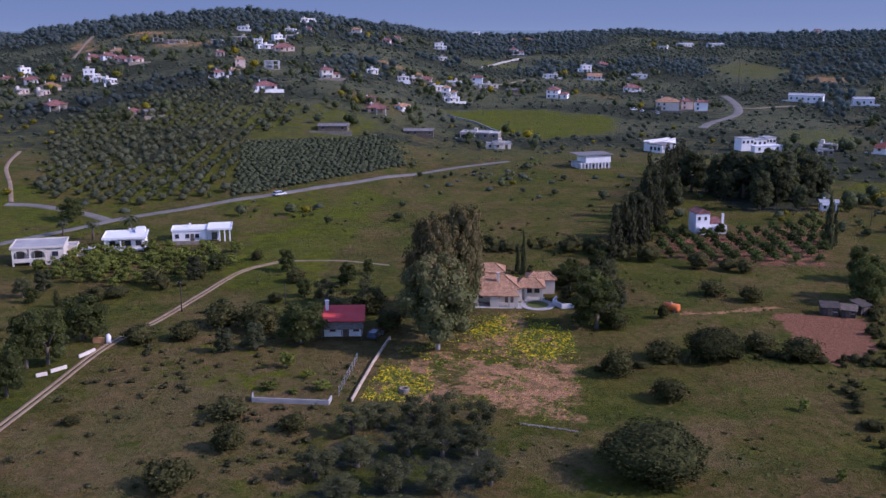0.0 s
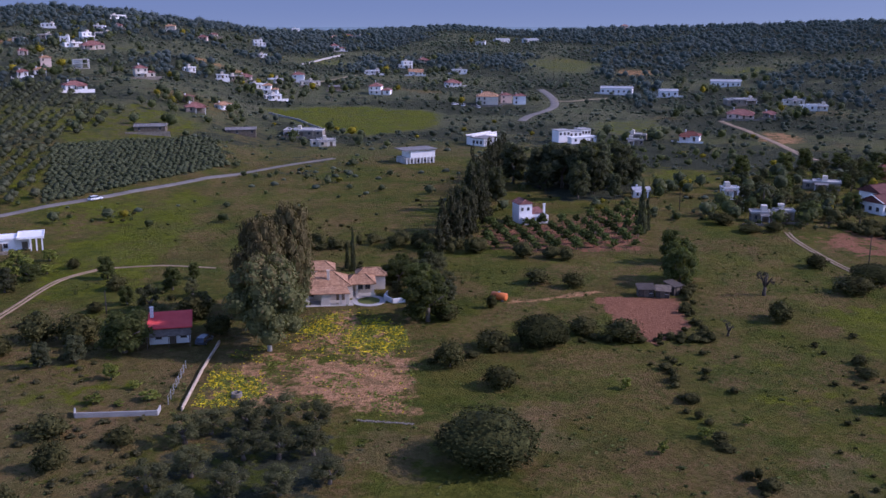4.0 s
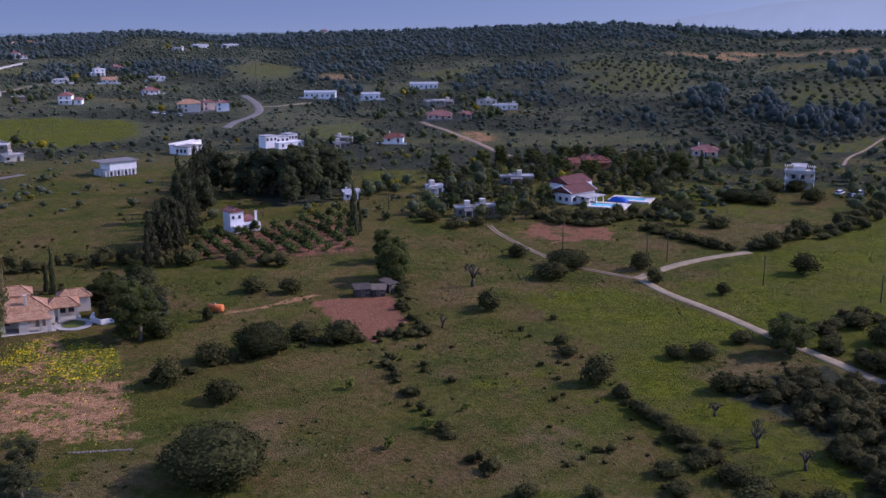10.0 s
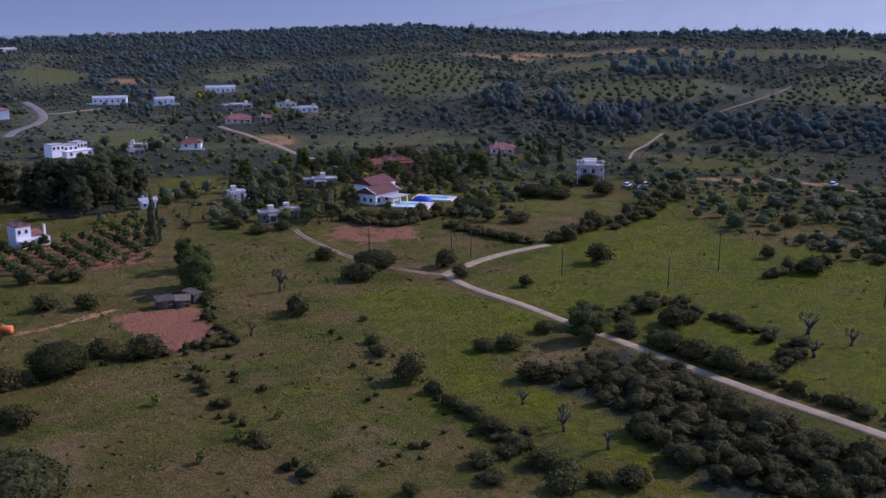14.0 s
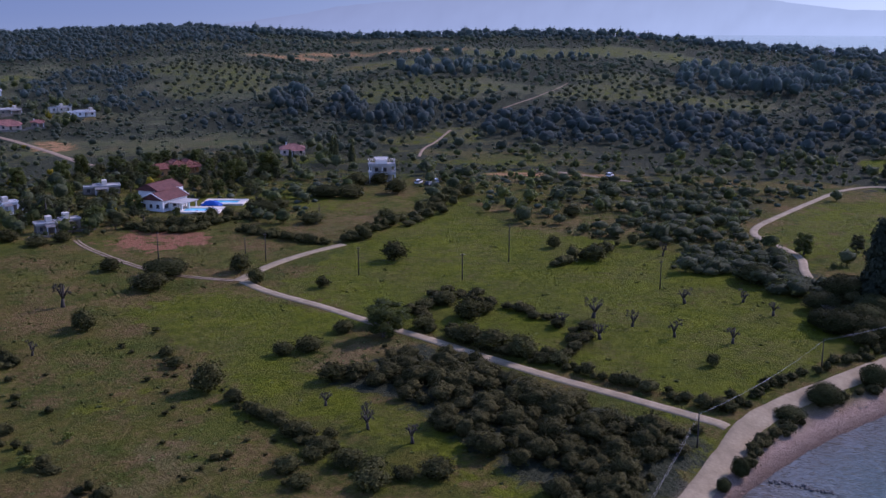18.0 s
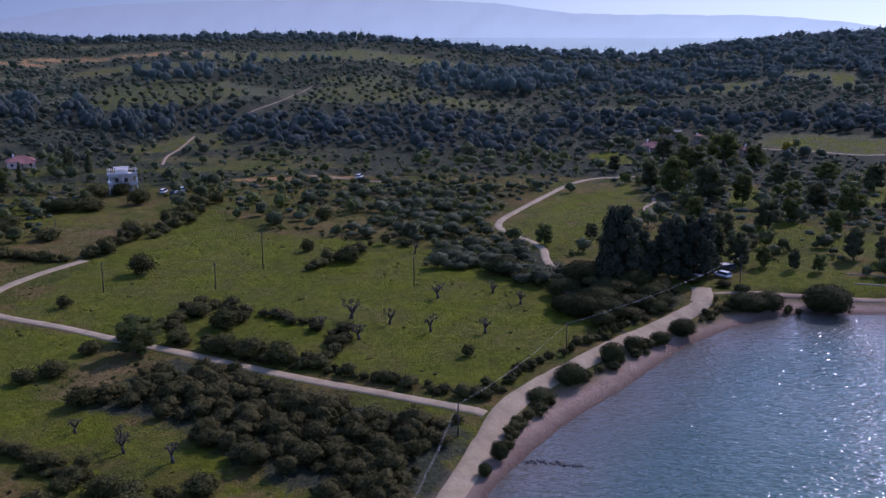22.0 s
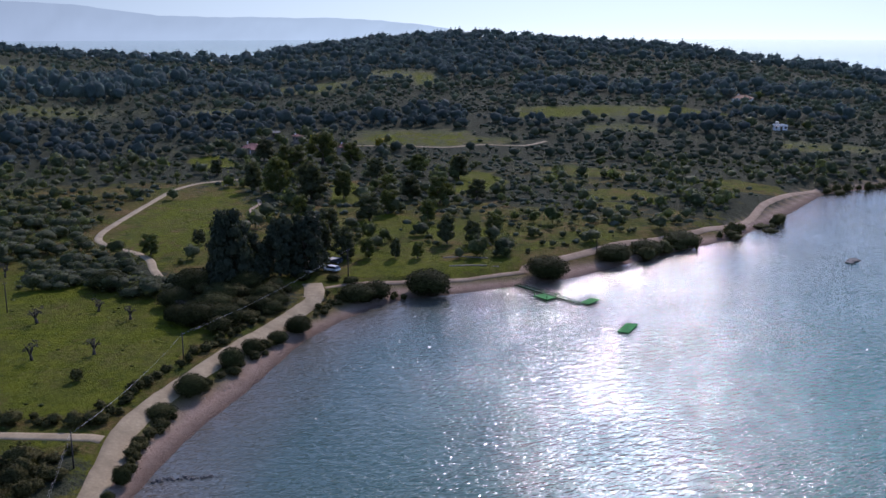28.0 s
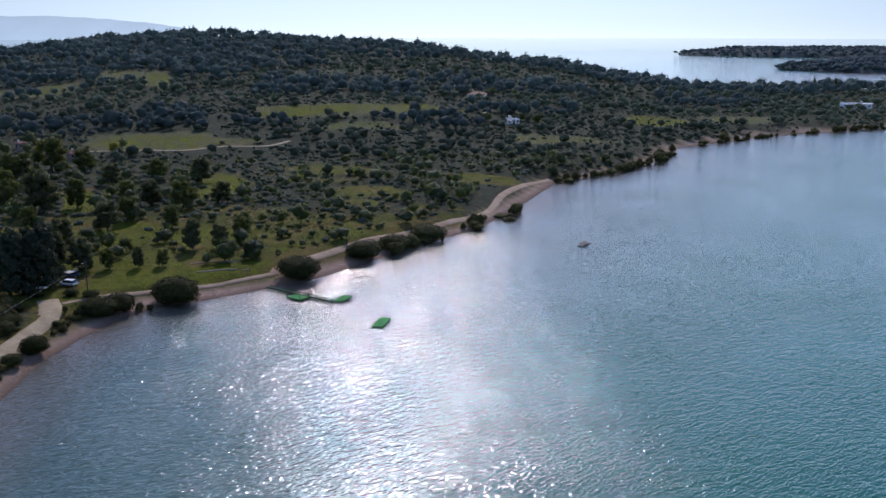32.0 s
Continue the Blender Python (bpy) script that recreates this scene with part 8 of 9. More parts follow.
def pool_villa():
    root = thing("pool_villa", POOL_VILLA[0] + 1.4, POOL_VILLA[1] + 4.4, None, -74, "white villa with two parallel dark red tiled gables", "house")
    block(root, -1.0, -5.5, -1, 5.6, 4.5, 3.2, "white")
    block(root, -8.0, 1.5, -1, -1.05, 11.5, 4.2, "white")
    hip_roof(root, -1.0, -5.5, 5.6, 4.5, 3.2, 1.9, 0.5, "maroon", 0.97)
    hip_roof(root, -8.0, 1.5, -1.6, 11.5, 4.2, 1.9, 0.5, "maroon", 0.97)
    for y0 in (-6.0, 4.9):
        lean = [([(-1.5, y0, 3.42), (2.3, y0, 5.32)], [0.14, 0.14]), ([(2.3, y0, 5.32), (6.1, y0, 3.42)], [0.14, 0.14])]
        part("verge", tubes("verge", lean, M["white"], 5), root, "white plastered verge")
    for px, py in ((6.2, -3.0), (6.2, 0.0), (6.2, 3.0), (9.6, -3.0), (9.6, 0.0), (9.6, 3.0)):
        part("column", boxes("column", [(px - 0.17, py - 0.17, -1, px + 0.17, py + 0.17, 2.3)], M["white"], 0.02), root)
    part("pergola_roof", boxes("pergola_roof", [(5.7, -3.6, 2.3, 10.2, 3.6, 2.5)], M["concrete"], 0.02), root, "pale flat pergola roof")
    for k in range(3):
        window(root, 5.62, -4.2 + 3.4 * k, 0.9, 90, 1.3, 1.3)
        window(root, -0.4 + 2.2 * k, -5.52, 0.9, 0, 0.9, 1.1)
    root.scale = (1.18, 1.18, 1.05)
    for (x, y), w, d, turn, name, label in ((POOL, 9.6, 5.2, -52, "swimming_pool", "turquoise swimming pool in a pale paved deck"), (SMALL_POOL, 9, 4.5, -52, "swimming_pool", "small blue pool with blue covers beside it")):
        z = height(x, y) + 0.25
        deck = thing(name, x, y, z, turn, label, "pool", "villa pools")
        part("deck", boxes("deck", [(-w / 2 - 2.2, -d / 2 - 2.0, -0.9, w / 2 + 2.2, -d / 2, 0.3), (-w / 2 - 2.2, d / 2, -0.9, w / 2 + 2.2, d / 2 + 2.4, 0.3),
                                    (-w / 2 - 2.2, -d / 2, -0.9, -w / 2, d / 2, 0.3), (w / 2, -d / 2, -0.9, w / 2 + 2.2, d / 2, 0.3)], M["cream"], 0.03), deck, "pale stone paving")
        part("pool_water", boxes("pool_water", [(-w / 2, -d / 2, -0.9, w / 2, d / 2, 0.12)], M["pool"]), deck, "clear turquoise water")
    x, y = (POOL[0] + SMALL_POOL[0]) / 2 + 1, (POOL[1] + SMALL_POOL[1]) / 2 + 1.5
    bx = thing("blue_cover", x, y, height(x, y) + 0.3, -52, "bright blue plastic cover heaped between the pools", "cover")
    bm = bmesh.new()
    bmesh.ops.create_grid(bm, x_segments=18, y_segments=9, size=1)
    for v in bm.verts:
        px, py = v.co.x, v.co.y
        v.co = (px * 3.4, py * 1.4, max(0.0, 1.5 * (1 - px * px) * (1 - py * py) + 0.5 * noise.noise((px * 4, py * 4, 1))))
    me = bpy.data.meshes.new("sheet")
    bm.to_mesh(me)
    bm.free()
    me.materials.append(M["tarp"])
    part("sheet", me, bx)


def ochre_villa():
    root = thing("ochre_villa", OCHRE[0], OCHRE[1] + 4, None, -12, "low ochre villa with stepped dark red tiled roofs", "house")
    for x0, y0, x1, y1, z in ((-8.5, -3.0, -1.5, 4.0, 2.9), (-2.0, -1.5, 4.5, 6.0, 3.6), (4.0, 0.5, 10.0, 7.5, 3.1)):
        block(root, x0 + 0.03 * z, y0, -1.5, x1, y1, z, "ochre")
        hip_roof(root, x0, y0, x1, y1, z, 1.7, 0.5, "rust", 0.5)
        for k in range(2):
            window(root, x0 + (x1 - x0) * (0.3 + 0.42 * k), y0 - 0.02, 0.8, 0, 1.2, 1.3)
    for px in (5.0, 7.2, 9.6):
        part("pier", boxes("pier", [(px - 0.2, -1.6, -1.5, px + 0.2, -1.2, 2.5)], M["ochre"], 0.02), root)
    lean_to(root, 4.2, 10.4, -1.9, 0.45, 2.4, 3.0, "rust")
    door(root, 1.0, -1.52, 0.0)


def tower_house():
    root = thing("tower_house", TOWER[0], TOWER[1] + 4, None, -44, "white and blue three-storey house with open balconies", "house")
    block(root, -3.6, -3.0, -1.0, 3.6, 4.5, 6.2, "concrete")
    block(root, -0.9, -3.1, 0.0, 0.9, -3.02, 2.8, "blue", "blue_panel", "blue painted wall")
    for z in (2.9, 5.9):
        part("slab", boxes("slab", [(-4.8, -5.0, z, 4.8, 5.0, z + 0.22)], M["concrete"], 0.02), root)
    for px in (-4.6, 0, 4.6):
        for z0 in (-1.0, 3.1):
            part("column", boxes("column", [(px - 0.15, -4.9, z0, px + 0.15, -4.6, z0 + (3.9 if z0 < 0 else 2.8))], M["white"]), root)
    for k in range(15):
        part("pergola_beam", boxes("pergola_beam", [(-4.9 + 0.68 * k, -4.6, 8.0, -4.72 + 0.68 * k, 1.0, 8.16)], M["cream"]), root)
    part("roof", boxes("roof", [(-2.6, 1.1, 8.0, 2.6, 4.9, 8.2)], M["concrete"], 0.02), root)
    for z in (3.12, 6.12):
        part("parapet", boxes("parapet", [(-4.8, -5.0, z, 4.8, -4.88, z + 0.8), (4.68, -4.88, z, 4.8, 5.0, z + 0.8)], M["concrete"]), root)
    for px in (-4.4, -1.5, 1.5, 4.4):
        part("column", boxes("column", [(px - 0.13, -4.2, 6.12, px + 0.13, -3.95, 8.0)], M["white"]), root)
    block(root, -2.0, -0.5, 6.12, 2.0, 4.0, 8.0, "white", "cabin")
    for px in (-2.0, 1.0):
        window(root, px, -3.13, 3.8, 0, 1.2, 1.4)
        window(root, px, -3.13, 0.8, 0, 1.2, 1.4)
    window(root, 3.62, 0.5, 3.8, 90)


def pool_mat():
    m, nt, p = shader("pool_water", 0.05, 0, 0.5)
    w = noise_of(nt, 1.2, 3)
    nt.links.new(blend(nt, ramp(nt, w, 0.3, 0.7), (0.06, 0.40, 0.58), (0.10, 0.52, 0.68)), p.inputs["Base Color"])
    bump(nt, p, w, 0.2, 0.05)
    return m


M["pool"] = pool_mat()
clay_villa()
red_house()
white_house()
arch_house()
white_villas()
factories()
pool_villa()
ochre_villa()
tower_house()


# ---- small things ----
def pole_thing(x, y, h):
    root = thing("utility_pole", x, y, None, -45, "dark wooden utility pole in the meadow", "pole", "utility poles")
    h = max(h, 4.0)
    part("shaft", tubes("shaft", [([(0, 0, -0.5), (0.03, 0, h * 0.5), (0, 0.02, h)], [0.13, 0.11, 0.08])], M["pole"], 8), root)
    if h > 6:
        part("crossarm", boxes("crossarm", [(-0.4, -0.14, h - 0.5, 0.4, -0.03, h - 0.4)], M["pole"]), root)
        for px in (-0.34, 0.34):
            part("insulator", tubes("insulator", [([(px, -0.09, h - 0.4), (px, -0.09, h - 0.3), (px, -0.09, h - 0.24)], [0.03, 0.06, 0.03])], M["concrete"], 6), root)


for x, y, h in POLES:
    pole_thing(x, y, h)


def wire(a, b, za, zb, sag, off):
    path = []
    for k in range(15):
        u = k / 14
        path.append((a[0] + (b[0] - a[0]) * u + off, a[1] + (b[1] - a[1]) * u, za + (zb - za) * u - sag * 4 * u * (1 - u)))
    return path, [0.007] * 15


def pole_top(i):
    x, y, h = POLES[i]
    return (x, y), height(x, y) + max(h, 4) - 0.3


spans = []
for i, j in ((7, 8), (7, 13)):
    (a, za), (b, zb) = pole_top(i), pole_top(j)
    for off in (-0.5, 0.4):
        spans.append(wire(a, b, za, zb, 1.0, off))
(a, za) = pole_top(8)
for off in (-0.5, 0.4):
    spans.append(wire(a, (80, 43.0), za, 7.6, 0.7, off))
pw = thing("power_line", POLES[7][0], POLES[7][1], 0.0, 0, "thin pale power cables strung between poles", "cable")
pw.matrix_world = Matrix.Identity(4)
for s in spans:
    part("cable", tubes("cable", [s], M["wire"], 4), pw)


def car(x, y, turn, body, label):
    root = thing("car", x, y, None, turn, label, "car", "parked cars")
    v = [(-2.1, -0.85, 0.35), (2.1, -0.85, 0.35), (2.1, 0.85, 0.35), (-2.1, 0.85, 0.35), (-2.1, -0.85, 0.85), (2.15, -0.85, 0.75), (2.15, 0.85, 0.75), (-2.1, 0.85, 0.85),
         (-1.7, -0.68, 1.42), (0.6, -0.68, 1.42), (0.6, 0.68, 1.42), (-1.7, 0.68, 1.42), (1.2, -0.82, 0.86), (1.2, 0.82, 0.86)]
    f = [(3, 2, 1, 0), (0, 1, 5, 12, 4), (2, 3, 7, 13, 6), (1, 2, 6, 5), (3, 0, 4, 7), (5, 6, 13, 12), (8, 9, 10, 11)]
    part("body", mesh_of("body", v, f, M[body]), root)
    part("glazing", mesh_of("glazing", v, [(12, 13, 10, 9), (4, 12, 9, 8), (13, 7, 11, 10), (7, 4, 8, 11)], M["glass"]), root, "dark glass")
    for wx_ in (-1.35, 1.35):
        for wy_ in (-0.8, 0.8):
            wheel = part("wheel", tubes("wheel", [([(wx_, wy_ - 0.1, 0.32), (wx_, wy_ + 0.1, 0.32)], [0.32, 0.32])], M["rubber"], 12), root)
            part("rim", tubes("rim", [([(wx_, wy_ - 0.12, 0.32), (wx_, wy_ + 0.12, 0.32)], [0.18, 0.18])], M["metal"], 10), wheel)
    for s in (-0.6, 0.6):
        part("headlight", boxes("headlight", [(2.12, s - 0.15, 0.6, 2.17, s + 0.15, 0.72)], M["glass"]), root)


car(CAR[0], CAR[1], 42, "carwhite", "white pickup car on the asphalt road")
car(CAR_A[0], CAR_A[1], 20, "carwhite", "white car parked beside the tower house")
car(CAR_B[0], CAR_B[1], 60, "carwhite", "white car parked on the grass")
car(CAR_C[0], CAR_C[1] - 2, 10, "cardark", "dark car parked beside a white one")
for k, spot in enumerate((CAR_D, CAR_E, CAR_F)):
    car(spot[0], spot[1], 20 + 35 * k, "carwhite", "white car parked in front of the village houses")
car(VAN[0], VAN[1], 10, "carwhite", "white van parked on a field track")
car(226.5, 39.2, 70, "carwhite", "white car parked under the dark trees")
car(228.4, 33.2, 60, "carwhite", "pale car parked by the road end")
car(236.2, 33.6, 80, "cardark", "dark car parked under the trees")
car(RED_HOUSE[0] + 6.0, RED_HOUSE[1] + 1, 70, "cardark", "dark car parked beside the red-roofed house")


def tavern():
    root = thing("beach_tavern", TAVERN[0] + 3, TAVERN[1] + 10, None, -70, "low stone beach tavern under dark trees", "tavern")
    block(root, -5, -2, -0.5, 5, 3, 2.8, "stone")
    flat_roof(root, -5, -2, 5, 3, 2.8, "oldsheet", 0.3, "stone")
    part("canopy", boxes("canopy", [(-6, -6, 2.4, 4, -2.1, 2.5)], M["wood"]), root, "dark reed shade canopy")
    for px in (-5.8, -1, 3.8):
        part("post", boxes("post", [(px - 0.06, -5.9, -0.4, px + 0.06, -5.78, 2.4)], M["white"]), root)
    for px in (-3, 0, 3):
        window(root, px, -2.02, 1.0)
    for k in range(3):
        x, y = 229.5 + 1.5 * k, 38.0 - 2.3 * k
        u = thing("sunshade", x, y, None, 20 * k, "white square sunshade on a pole", "parasol", "tavern sunshades")
        part("pole", tubes("pole", [([(0, 0, -0.2), (0, 0, 2.5)], [0.03, 0.03])], M["wood"], 6), u)
        part("canopy", mesh_of("canopy", [(-0.95, -0.95, 2.1), (0.95, -0.95, 2.1), (0.95, 0.95, 2.1), (-0.95, 0.95, 2.1), (0, 0, 2.5), (0, 0, 2.4)], [(0, 1, 4), (1, 2, 4), (2, 3, 4), (3, 0, 4), (1, 0, 5), (2, 1, 5), (3, 2, 5), (0, 3, 5)], M["cream"]), u)


tavern()


def jetty():
    a, b = Vector((*JETTY_A, 0)), Vector((*JETTY_B, 0))
    d = b - a
    n = d.length
    root = new("jetty")
    root.matrix_world = Matrix.Translation(a) @ Matrix.Rotation(math.atan2(d.y, d.x), 4, "Z")
    tagged(root, "narrow dark green bathing jetty with a green end platform", "jetty")
    k = 0.0
    mesh = boxes("plank", [(0, -0.32, 0.42, 0.26, 0.32, 0.48)], M["green_iron"])
    while k < n:
        p = part("plank", mesh, root)
        p.location = (k, 0, 0)
        k += 0.34
    for s in (-0.3, 0.3):
        part("beam", boxes("beam", [(-1, s - 0.07, 0.26, n, s + 0.07, 0.42)], M["green_iron"]), root)
        k = 0.5
        while k < n:
            part("post", tubes("post", [([(k, s, -2.2), (k, s, 0.95)], [0.07, 0.06])], M["green_iron"], 6), root)
            k += 2.4
        part("rail", boxes("rail", [(0, s - 0.03, 0.88, n, s + 0.03, 0.95)], M["green_iron"]), root)
    pf = part("platform", boxes("platform", [(-2.4, -1.1, 0.3, 2.4, 1.1, 0.5)], M["green"], 0.06), root, "green matting platform")
    pf.matrix_basis = root.matrix_world.inverted() @ pose((PLAT_A[0] + PLAT_B[0]) / 2, (PLAT_A[1] + PLAT_B[1]) / 2, 0, 0, 0, math.degrees(math.atan2(PLAT_B[1] - PLAT_A[1], PLAT_B[0] - PLAT_A[0])))
    part("deck", boxes("deck", [(n * 0.45, -3.6, 0.3, n * 0.45 + 4.2, -0.6, 0.55)], M["green"], 0.06), root, "green side deck")
    for u, v in ((0.0, -3.5), (4.0, -3.5), (4.0, -0.8), (0.1, -0.8)):
        part("deck_post", boxes("deck_post", [(n * 0.45 + u, v, -1.5, n * 0.45 + u + 0.12, v + 0.12, 1.5)], M["green"]), root)
    raft = new("bathing_raft")
    raft.matrix_world = pose((RAFT[0] + RAFT_B[0]) / 2, (RAFT[1] + RAFT_B[1]) / 2, 0, 0, 0, math.degrees(math.atan2(RAFT_B[1] - RAFT[1], RAFT_B[0] - RAFT[0])))
    tagged(raft, "green floating bathing raft on the water", "raft")
    part("deck", boxes("deck", [(-3.2, -1.2, 0.10, 3.2, 1.2, 0.34)], M["green"], 0.06), raft)
    for s in (-2.6, -0.9, 0.9, 2.6):
        part("float", boxes("float", [(s - 0.6, -1.1, -0.35, s + 0.6, 1.1, 0.10)], M["rubber"], 0.08), raft)


jetty()


def stone(name, x, y, z, size, seed, label, category, group="", material="rock", flat=0.6):
    bm = bmesh.new()
    bmesh.ops.create_icosphere(bm, subdivisions=2, radius=1)
    for v in bm.verts:
        v.co *= 1 + 0.35 * noise.noise(v.co * 1.6 + Vector((seed, 0, 0)))
        v.co = Vector((v.co.x * size, v.co.y * size * 0.75, v.co.z * size * flat))
    me = bpy.data.meshes.new(name)
    bm.to_mesh(me)
    bm.free()
    me.materials.append(M[material])
    ob = tagged(new(name, me), label, category, group)
    ob.matrix_world = pose(x, y, z, 0, 0, seed * 40)
    return ob


def ruin():
    root = thing("stone_ruin", 262.0, -47.5, None, 35, "low ruined beige stone wall beside the shore path", "ruin")
    for k, (x0, y0, x1, y1, z) in enumerate(((-2.2, -0.4, 1.8, 0.1, 1.5), (-2.2, 0.15, -1.7, 2.6, 1.1), (1.85, -0.3, 2.3, 1.6, 0.7))):
        block(root, x0, y0, -0.4, x1, y1, z, "sandstone", "wall")


ruin()
g = random.Random(4)
for k in range(34):
    u = k / 33
    x, y = REEF[0] - 1.5 + 0.4 * g.uniform(-1, 1) + 2.0 * u, REEF[1] + 4.0 - 8.5 * u + 0.7 * g.uniform(-1, 1)
    stone("reef_stone", x, y, -0.05 + 0.08 * g.random(), 0.18 + 0.3 * g.random(), k * 1.3, "dark wet stone of a low reef in the shallows", "stone", "reef stones")
for k in range(3):
    stone("sea_rock", ROCK[0] + 1.6 * (k - 1), ROCK[1] - 1.2 * (k - 1), 0.0, 1.5 + 0.4 * (k == 1), k * 2.7, "flat dark rock awash in the bay", "rock", "rocks in the bay", flat=0.3)
for k in range(34):
    u = k / 33
    (ax, ay), (bx, by) = STONE_EDGE[0], STONE_EDGE[-1]
    x, y = ax + (bx - ax) * u, ay + (by - ay) * u + 0.15 * g.uniform(-1, 1)
    stone("edging_stone", x, y, height(x, y) + 0.06, 0.17 + 0.11 * g.random(), k * 1.9, "pale rough stone edging the bare yard", "stone", "edging stones", "stone")
for k in range(40):
    x, y = 150 + 60 * g.random(), 40 + 4 * g.random()
    d = float(shore_distance(np.array([x]), np.array([y]))[0])
    if 0.5 < d < 7:
        stone("beach_stone", x, y, height(x, y), 0.12 + 0.2 * g.random(), k, "small pale stone on the beach", "stone", "beach stones", "stone")


def well_thing():
    root = thing("well", WELL[0], WELL[1], None, 0, "round pale stone well in the flowery yard", "well")
    n = 14
    for k in range(n):
        a = 2 * math.pi * k / n
        p = part("stone", boxes("stone", [(-0.27, -0.18, -0.2, 0.27, 0.18, 0.8)], M["stone"], 0.05), root)
        p.matrix_basis = pose(0.95 * math.cos(a), 0.95 * math.sin(a), 0, 0, 0, math.degrees(a) + 90)
    # Dark disc inside the ring, added to stand for the hole's shade.
    part("cover", tubes("cover", [([(0, 0, 0.30), (0, 0, 0.38)], [0.85, 0.85])], M["rock"], 14), root, "sunken dark disc painted for the shaded hole")
    root.scale = (0.74, 0.74, 0.9)


well_thing()


def tank_thing():
    root = thing("orange_tank", TANK[0], TANK[1], None, -40, "orange cylindrical tank lying beside the shrubs", "tank")
    part("body", tubes("body", [([(-1.7, 0, 0.85), (-1.6, 0, 0.85), (1.6, 0, 0.85), (1.7, 0, 0.85)], [0.55, 0.8, 0.8, 0.55])], M["orange"], 16), root)
    for s in (-1.0, 1.0):
        part("saddle", boxes("saddle", [(s - 0.15, -0.6, -0.2, s + 0.15, 0.6, 0.35)], M["concrete"]), root)
    part("valve", boxes("valve", [(-0.15, -0.15, 1.6, 0.15, 0.15, 1.85)], M["metal"]), root)


tank_thing()


def huts():
    for k, (dx, dy, w, d, h, turn, roof) in enumerate(((-3.6, 1.2, 3.2, 2.4, 1.7, -10, "pole"), (-0.2, 0, 2.8, 2.4, 1.5, -25, "wood"), (2.8, 1.8, 2.4, 2.8, 1.9, 25, "pole"))):
        root = thing("garden_shed", HUTS[0] + dx, HUTS[1] + dy, None, turn, "ramshackle garden shed with a sheet roof beside the plot", "shed", "garden sheds")
        block(root, -w / 2, -d / 2, -0.3, w / 2, d / 2, h, "pole")
        v = [(-w / 2 - 0.3, -d / 2 - 0.4, h), (w / 2 + 0.3, -d / 2 - 0.4, h), (w / 2 + 0.3, d / 2 + 0.3, h + 0.6), (-w / 2 - 0.3, d / 2 + 0.3, h + 0.6)]
        v += [(a, b, c + 0.07) for a, b, c in v]
        part("roof", mesh_of("roof", v, [(3, 2, 1, 0), (4, 5, 6, 7), (0, 1, 5, 4), (1, 2, 6, 5), (2, 3, 7, 6), (3, 0, 4, 7)], M[roof]), root)
        door(root, 0, -d / 2 - 0.02, 0, 0, 0.8, h - 0.15)
        window(root, w * 0.3, -d / 2 - 0.02, 0.9, 0, 0.6, 0.6)


huts()


def shrine():
    root = thing("white_shrine", SHRINE[0], SHRINE[1], None, 0, "small rounded white gatepost with a terracotta side wall", "gatepost")
    part("body", tubes("body", [([(0, 0, -0.3), (0, 0, 1.1), (0, 0, 1.5), (0, 0, 1.7)], [0.5, 0.48, 0.36, 0.1])], M["white"], 14), root)
    part("side_wall", boxes("side_wall", [(-2.8, -0.2, -0.3, -0.6, 0.2, 1.0)], M["ochre"], 0.04), root, "ochre side wall")


shrine()
for k in range(8):
    (ax, ay), (bx, by) = FENCE_LINE[0], FENCE_LINE[-1]
    x, y = ax + (bx - ax) * k / 7, ay + (by - ay) * k / 7
    root = thing("fence_post", x, y, None, 0, "thin grey metal fence post with wire", "fence post", "fence along the garden")
    part("post", boxes("post", [(-0.05, -0.05, -0.3, 0.05, 0.05, 1.5)], M["metal"]), root)
    if k < 7:
        dx, dy = (bx - ax) / 7, (by - ay) / 7
        for z in (0.4, 0.9, 1.4):
            part("wire", tubes("wire", [([(0, 0, z), (dx / 2, dy / 2, z - 0.03), (dx, dy, z)], [0.015] * 3)], M["wire"], 4), root)


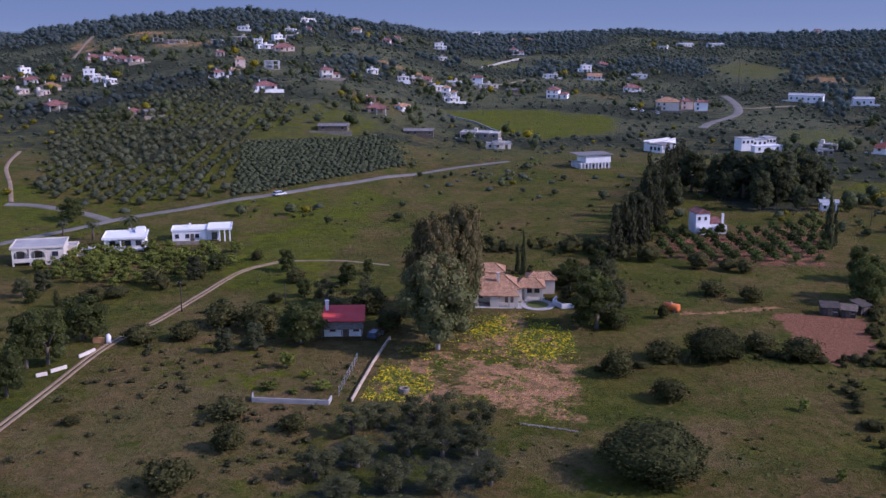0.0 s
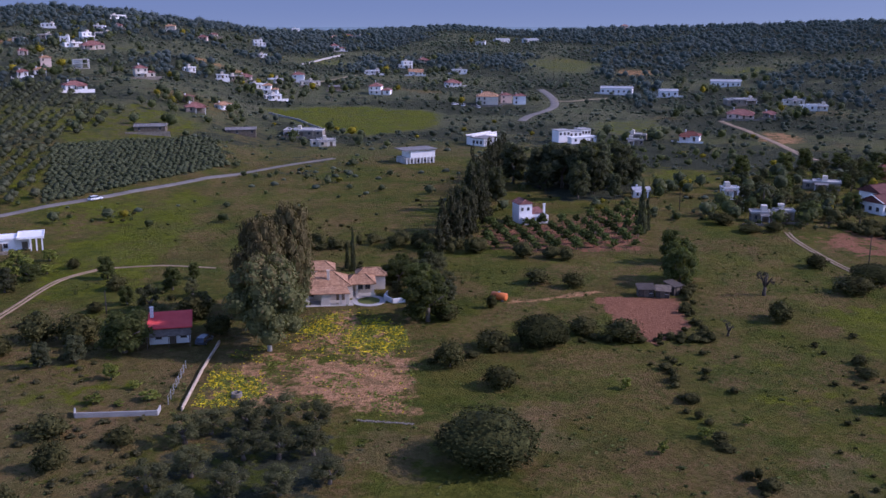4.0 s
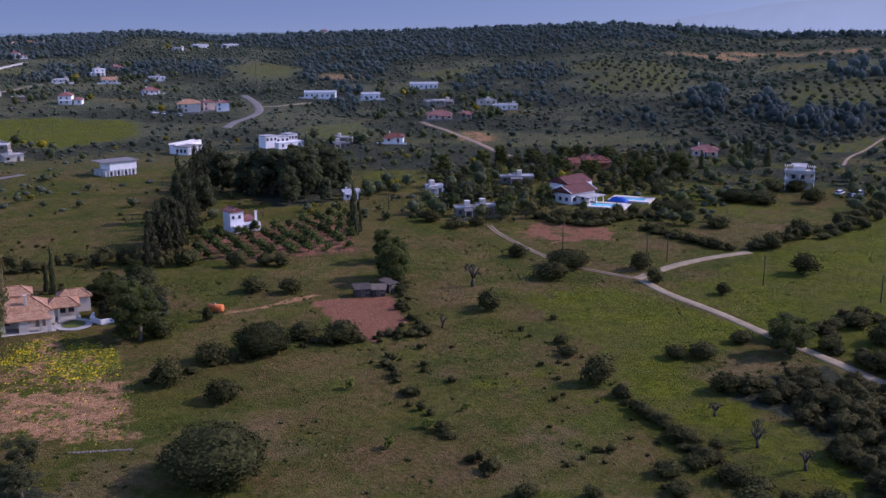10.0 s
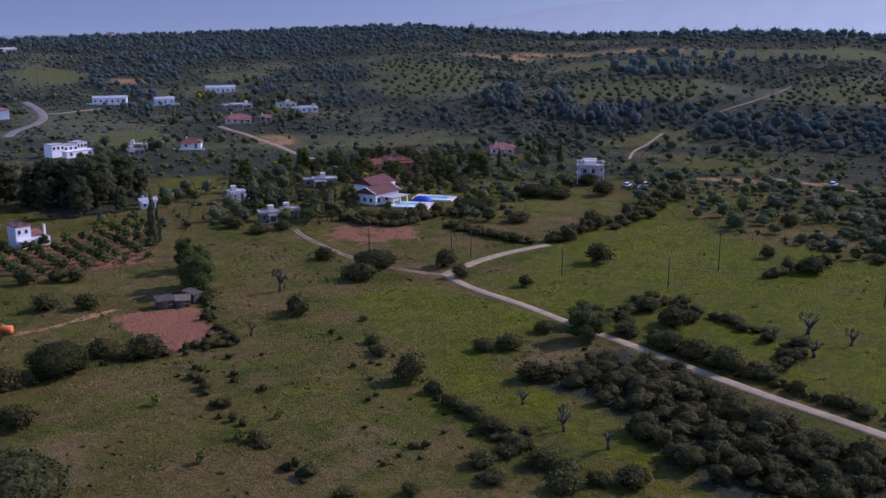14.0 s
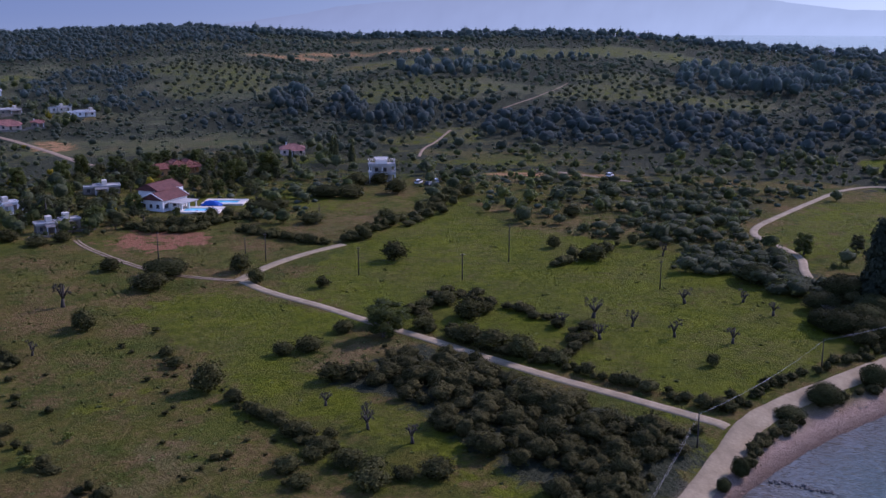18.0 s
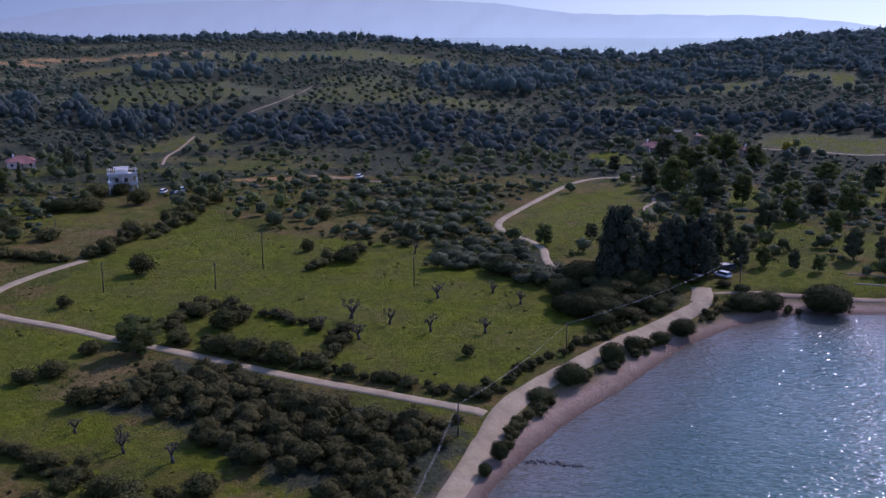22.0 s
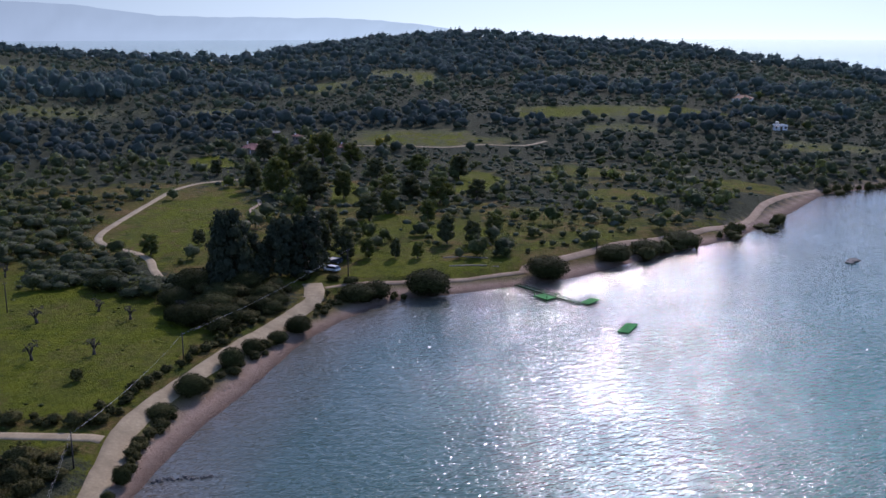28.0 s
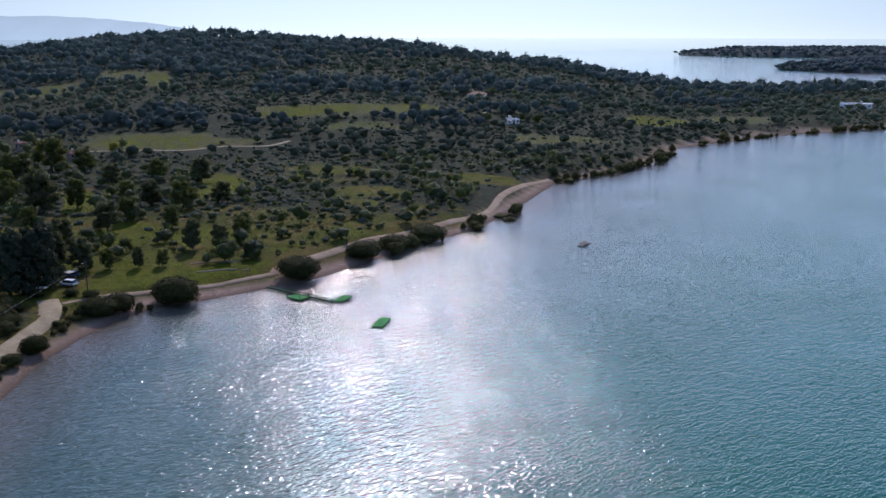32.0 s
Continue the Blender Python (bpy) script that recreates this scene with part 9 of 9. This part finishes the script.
def palm(x, y, w, h):
    root = thing("palm_tree", x, y, None, 0, "palm with arching grey-green fronds", "tree", "palms")
    part("trunk", tubes("trunk", [([(0, 0, -0.3), (0.1, 0, h * 0.35), (0, 0.1, h * 0.68)], [0.34, 0.26, 0.24])], M["bark"], 8), root)
    g = random.Random(int(x * 10))
    for k in range(26):
        a, up, ln = k * 2.4, g.uniform(-0.3, 1.1), w * 0.55 * g.uniform(0.85, 1.1)
        verts, faces = [], []
        for j in range(7):
            u = j / 6
            r, z = ln * u * math.cos(up * (1 - u * 0.4)), h * 0.68 + ln * (math.sin(up) * u - 0.75 * u * u)
            half = 0.34 * math.sin(math.pi * min(u * 0.9 + 0.1, 1)) + 0.02
            for s, drop in ((-1, 0.12), (0, 0), (1, 0.12)):
                verts.append((r * math.cos(a) - s * half * math.sin(a), r * math.sin(a) + s * half * math.cos(a), z - drop))
        for j in range(6):
            for s in range(2):
                q = j * 3 + s
                faces.append((q, q + 1, q + 4, q + 3))
        part("frond", mesh_of("frond", verts, faces, M["olive"]), root)


for row in PALM:
    palm(*row)


# ---- islands beyond the point ----
def island(name, az, r, half_w, half_d, top, label, seed):
    """A low wooded island: a heaped sheet of land with its trees."""
    a = radians(az)
    cx, cy = r * math.sin(a), r * math.cos(a)
    nx_, ny_ = math.cos(a), -math.sin(a)
    verts, faces = [], []
    nu, nv = 46, 14
    for i in range(nu + 1):
        for j in range(nv + 1):
            u, v = 2 * i / nu - 1, 2 * j / nv - 1
            q = 1 - (u * u) ** 1.5 - v * v + 0.25 * noise.noise((u * 4 + seed, v * 2, 1))
            x, y = cx + u * half_w * nx_ + v * half_d * math.sin(a), cy + u * half_w * ny_ + v * half_d * math.cos(a)
            verts.append((x, y, -3 + (top + 3) * max(q, 0) ** 0.6 if q > 0 else -3))
    for i in range(nu):
        for j in range(nv):
            q = i * (nv + 1) + j
            faces.append((q, q + nv + 1, q + nv + 2, q + 1))
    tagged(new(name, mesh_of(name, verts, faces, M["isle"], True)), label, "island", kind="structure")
    g = np.random.default_rng(seed)
    pts = np.array(verts)
    pts = pts[pts[:, 2] > 0.5]
    pts = np.repeat(pts, 3, 0)
    pts = pts + g.normal(size=(len(pts), 3)) * (half_w / nu, half_d / nv, 0)
    s = g.uniform(6, 12, len(pts))
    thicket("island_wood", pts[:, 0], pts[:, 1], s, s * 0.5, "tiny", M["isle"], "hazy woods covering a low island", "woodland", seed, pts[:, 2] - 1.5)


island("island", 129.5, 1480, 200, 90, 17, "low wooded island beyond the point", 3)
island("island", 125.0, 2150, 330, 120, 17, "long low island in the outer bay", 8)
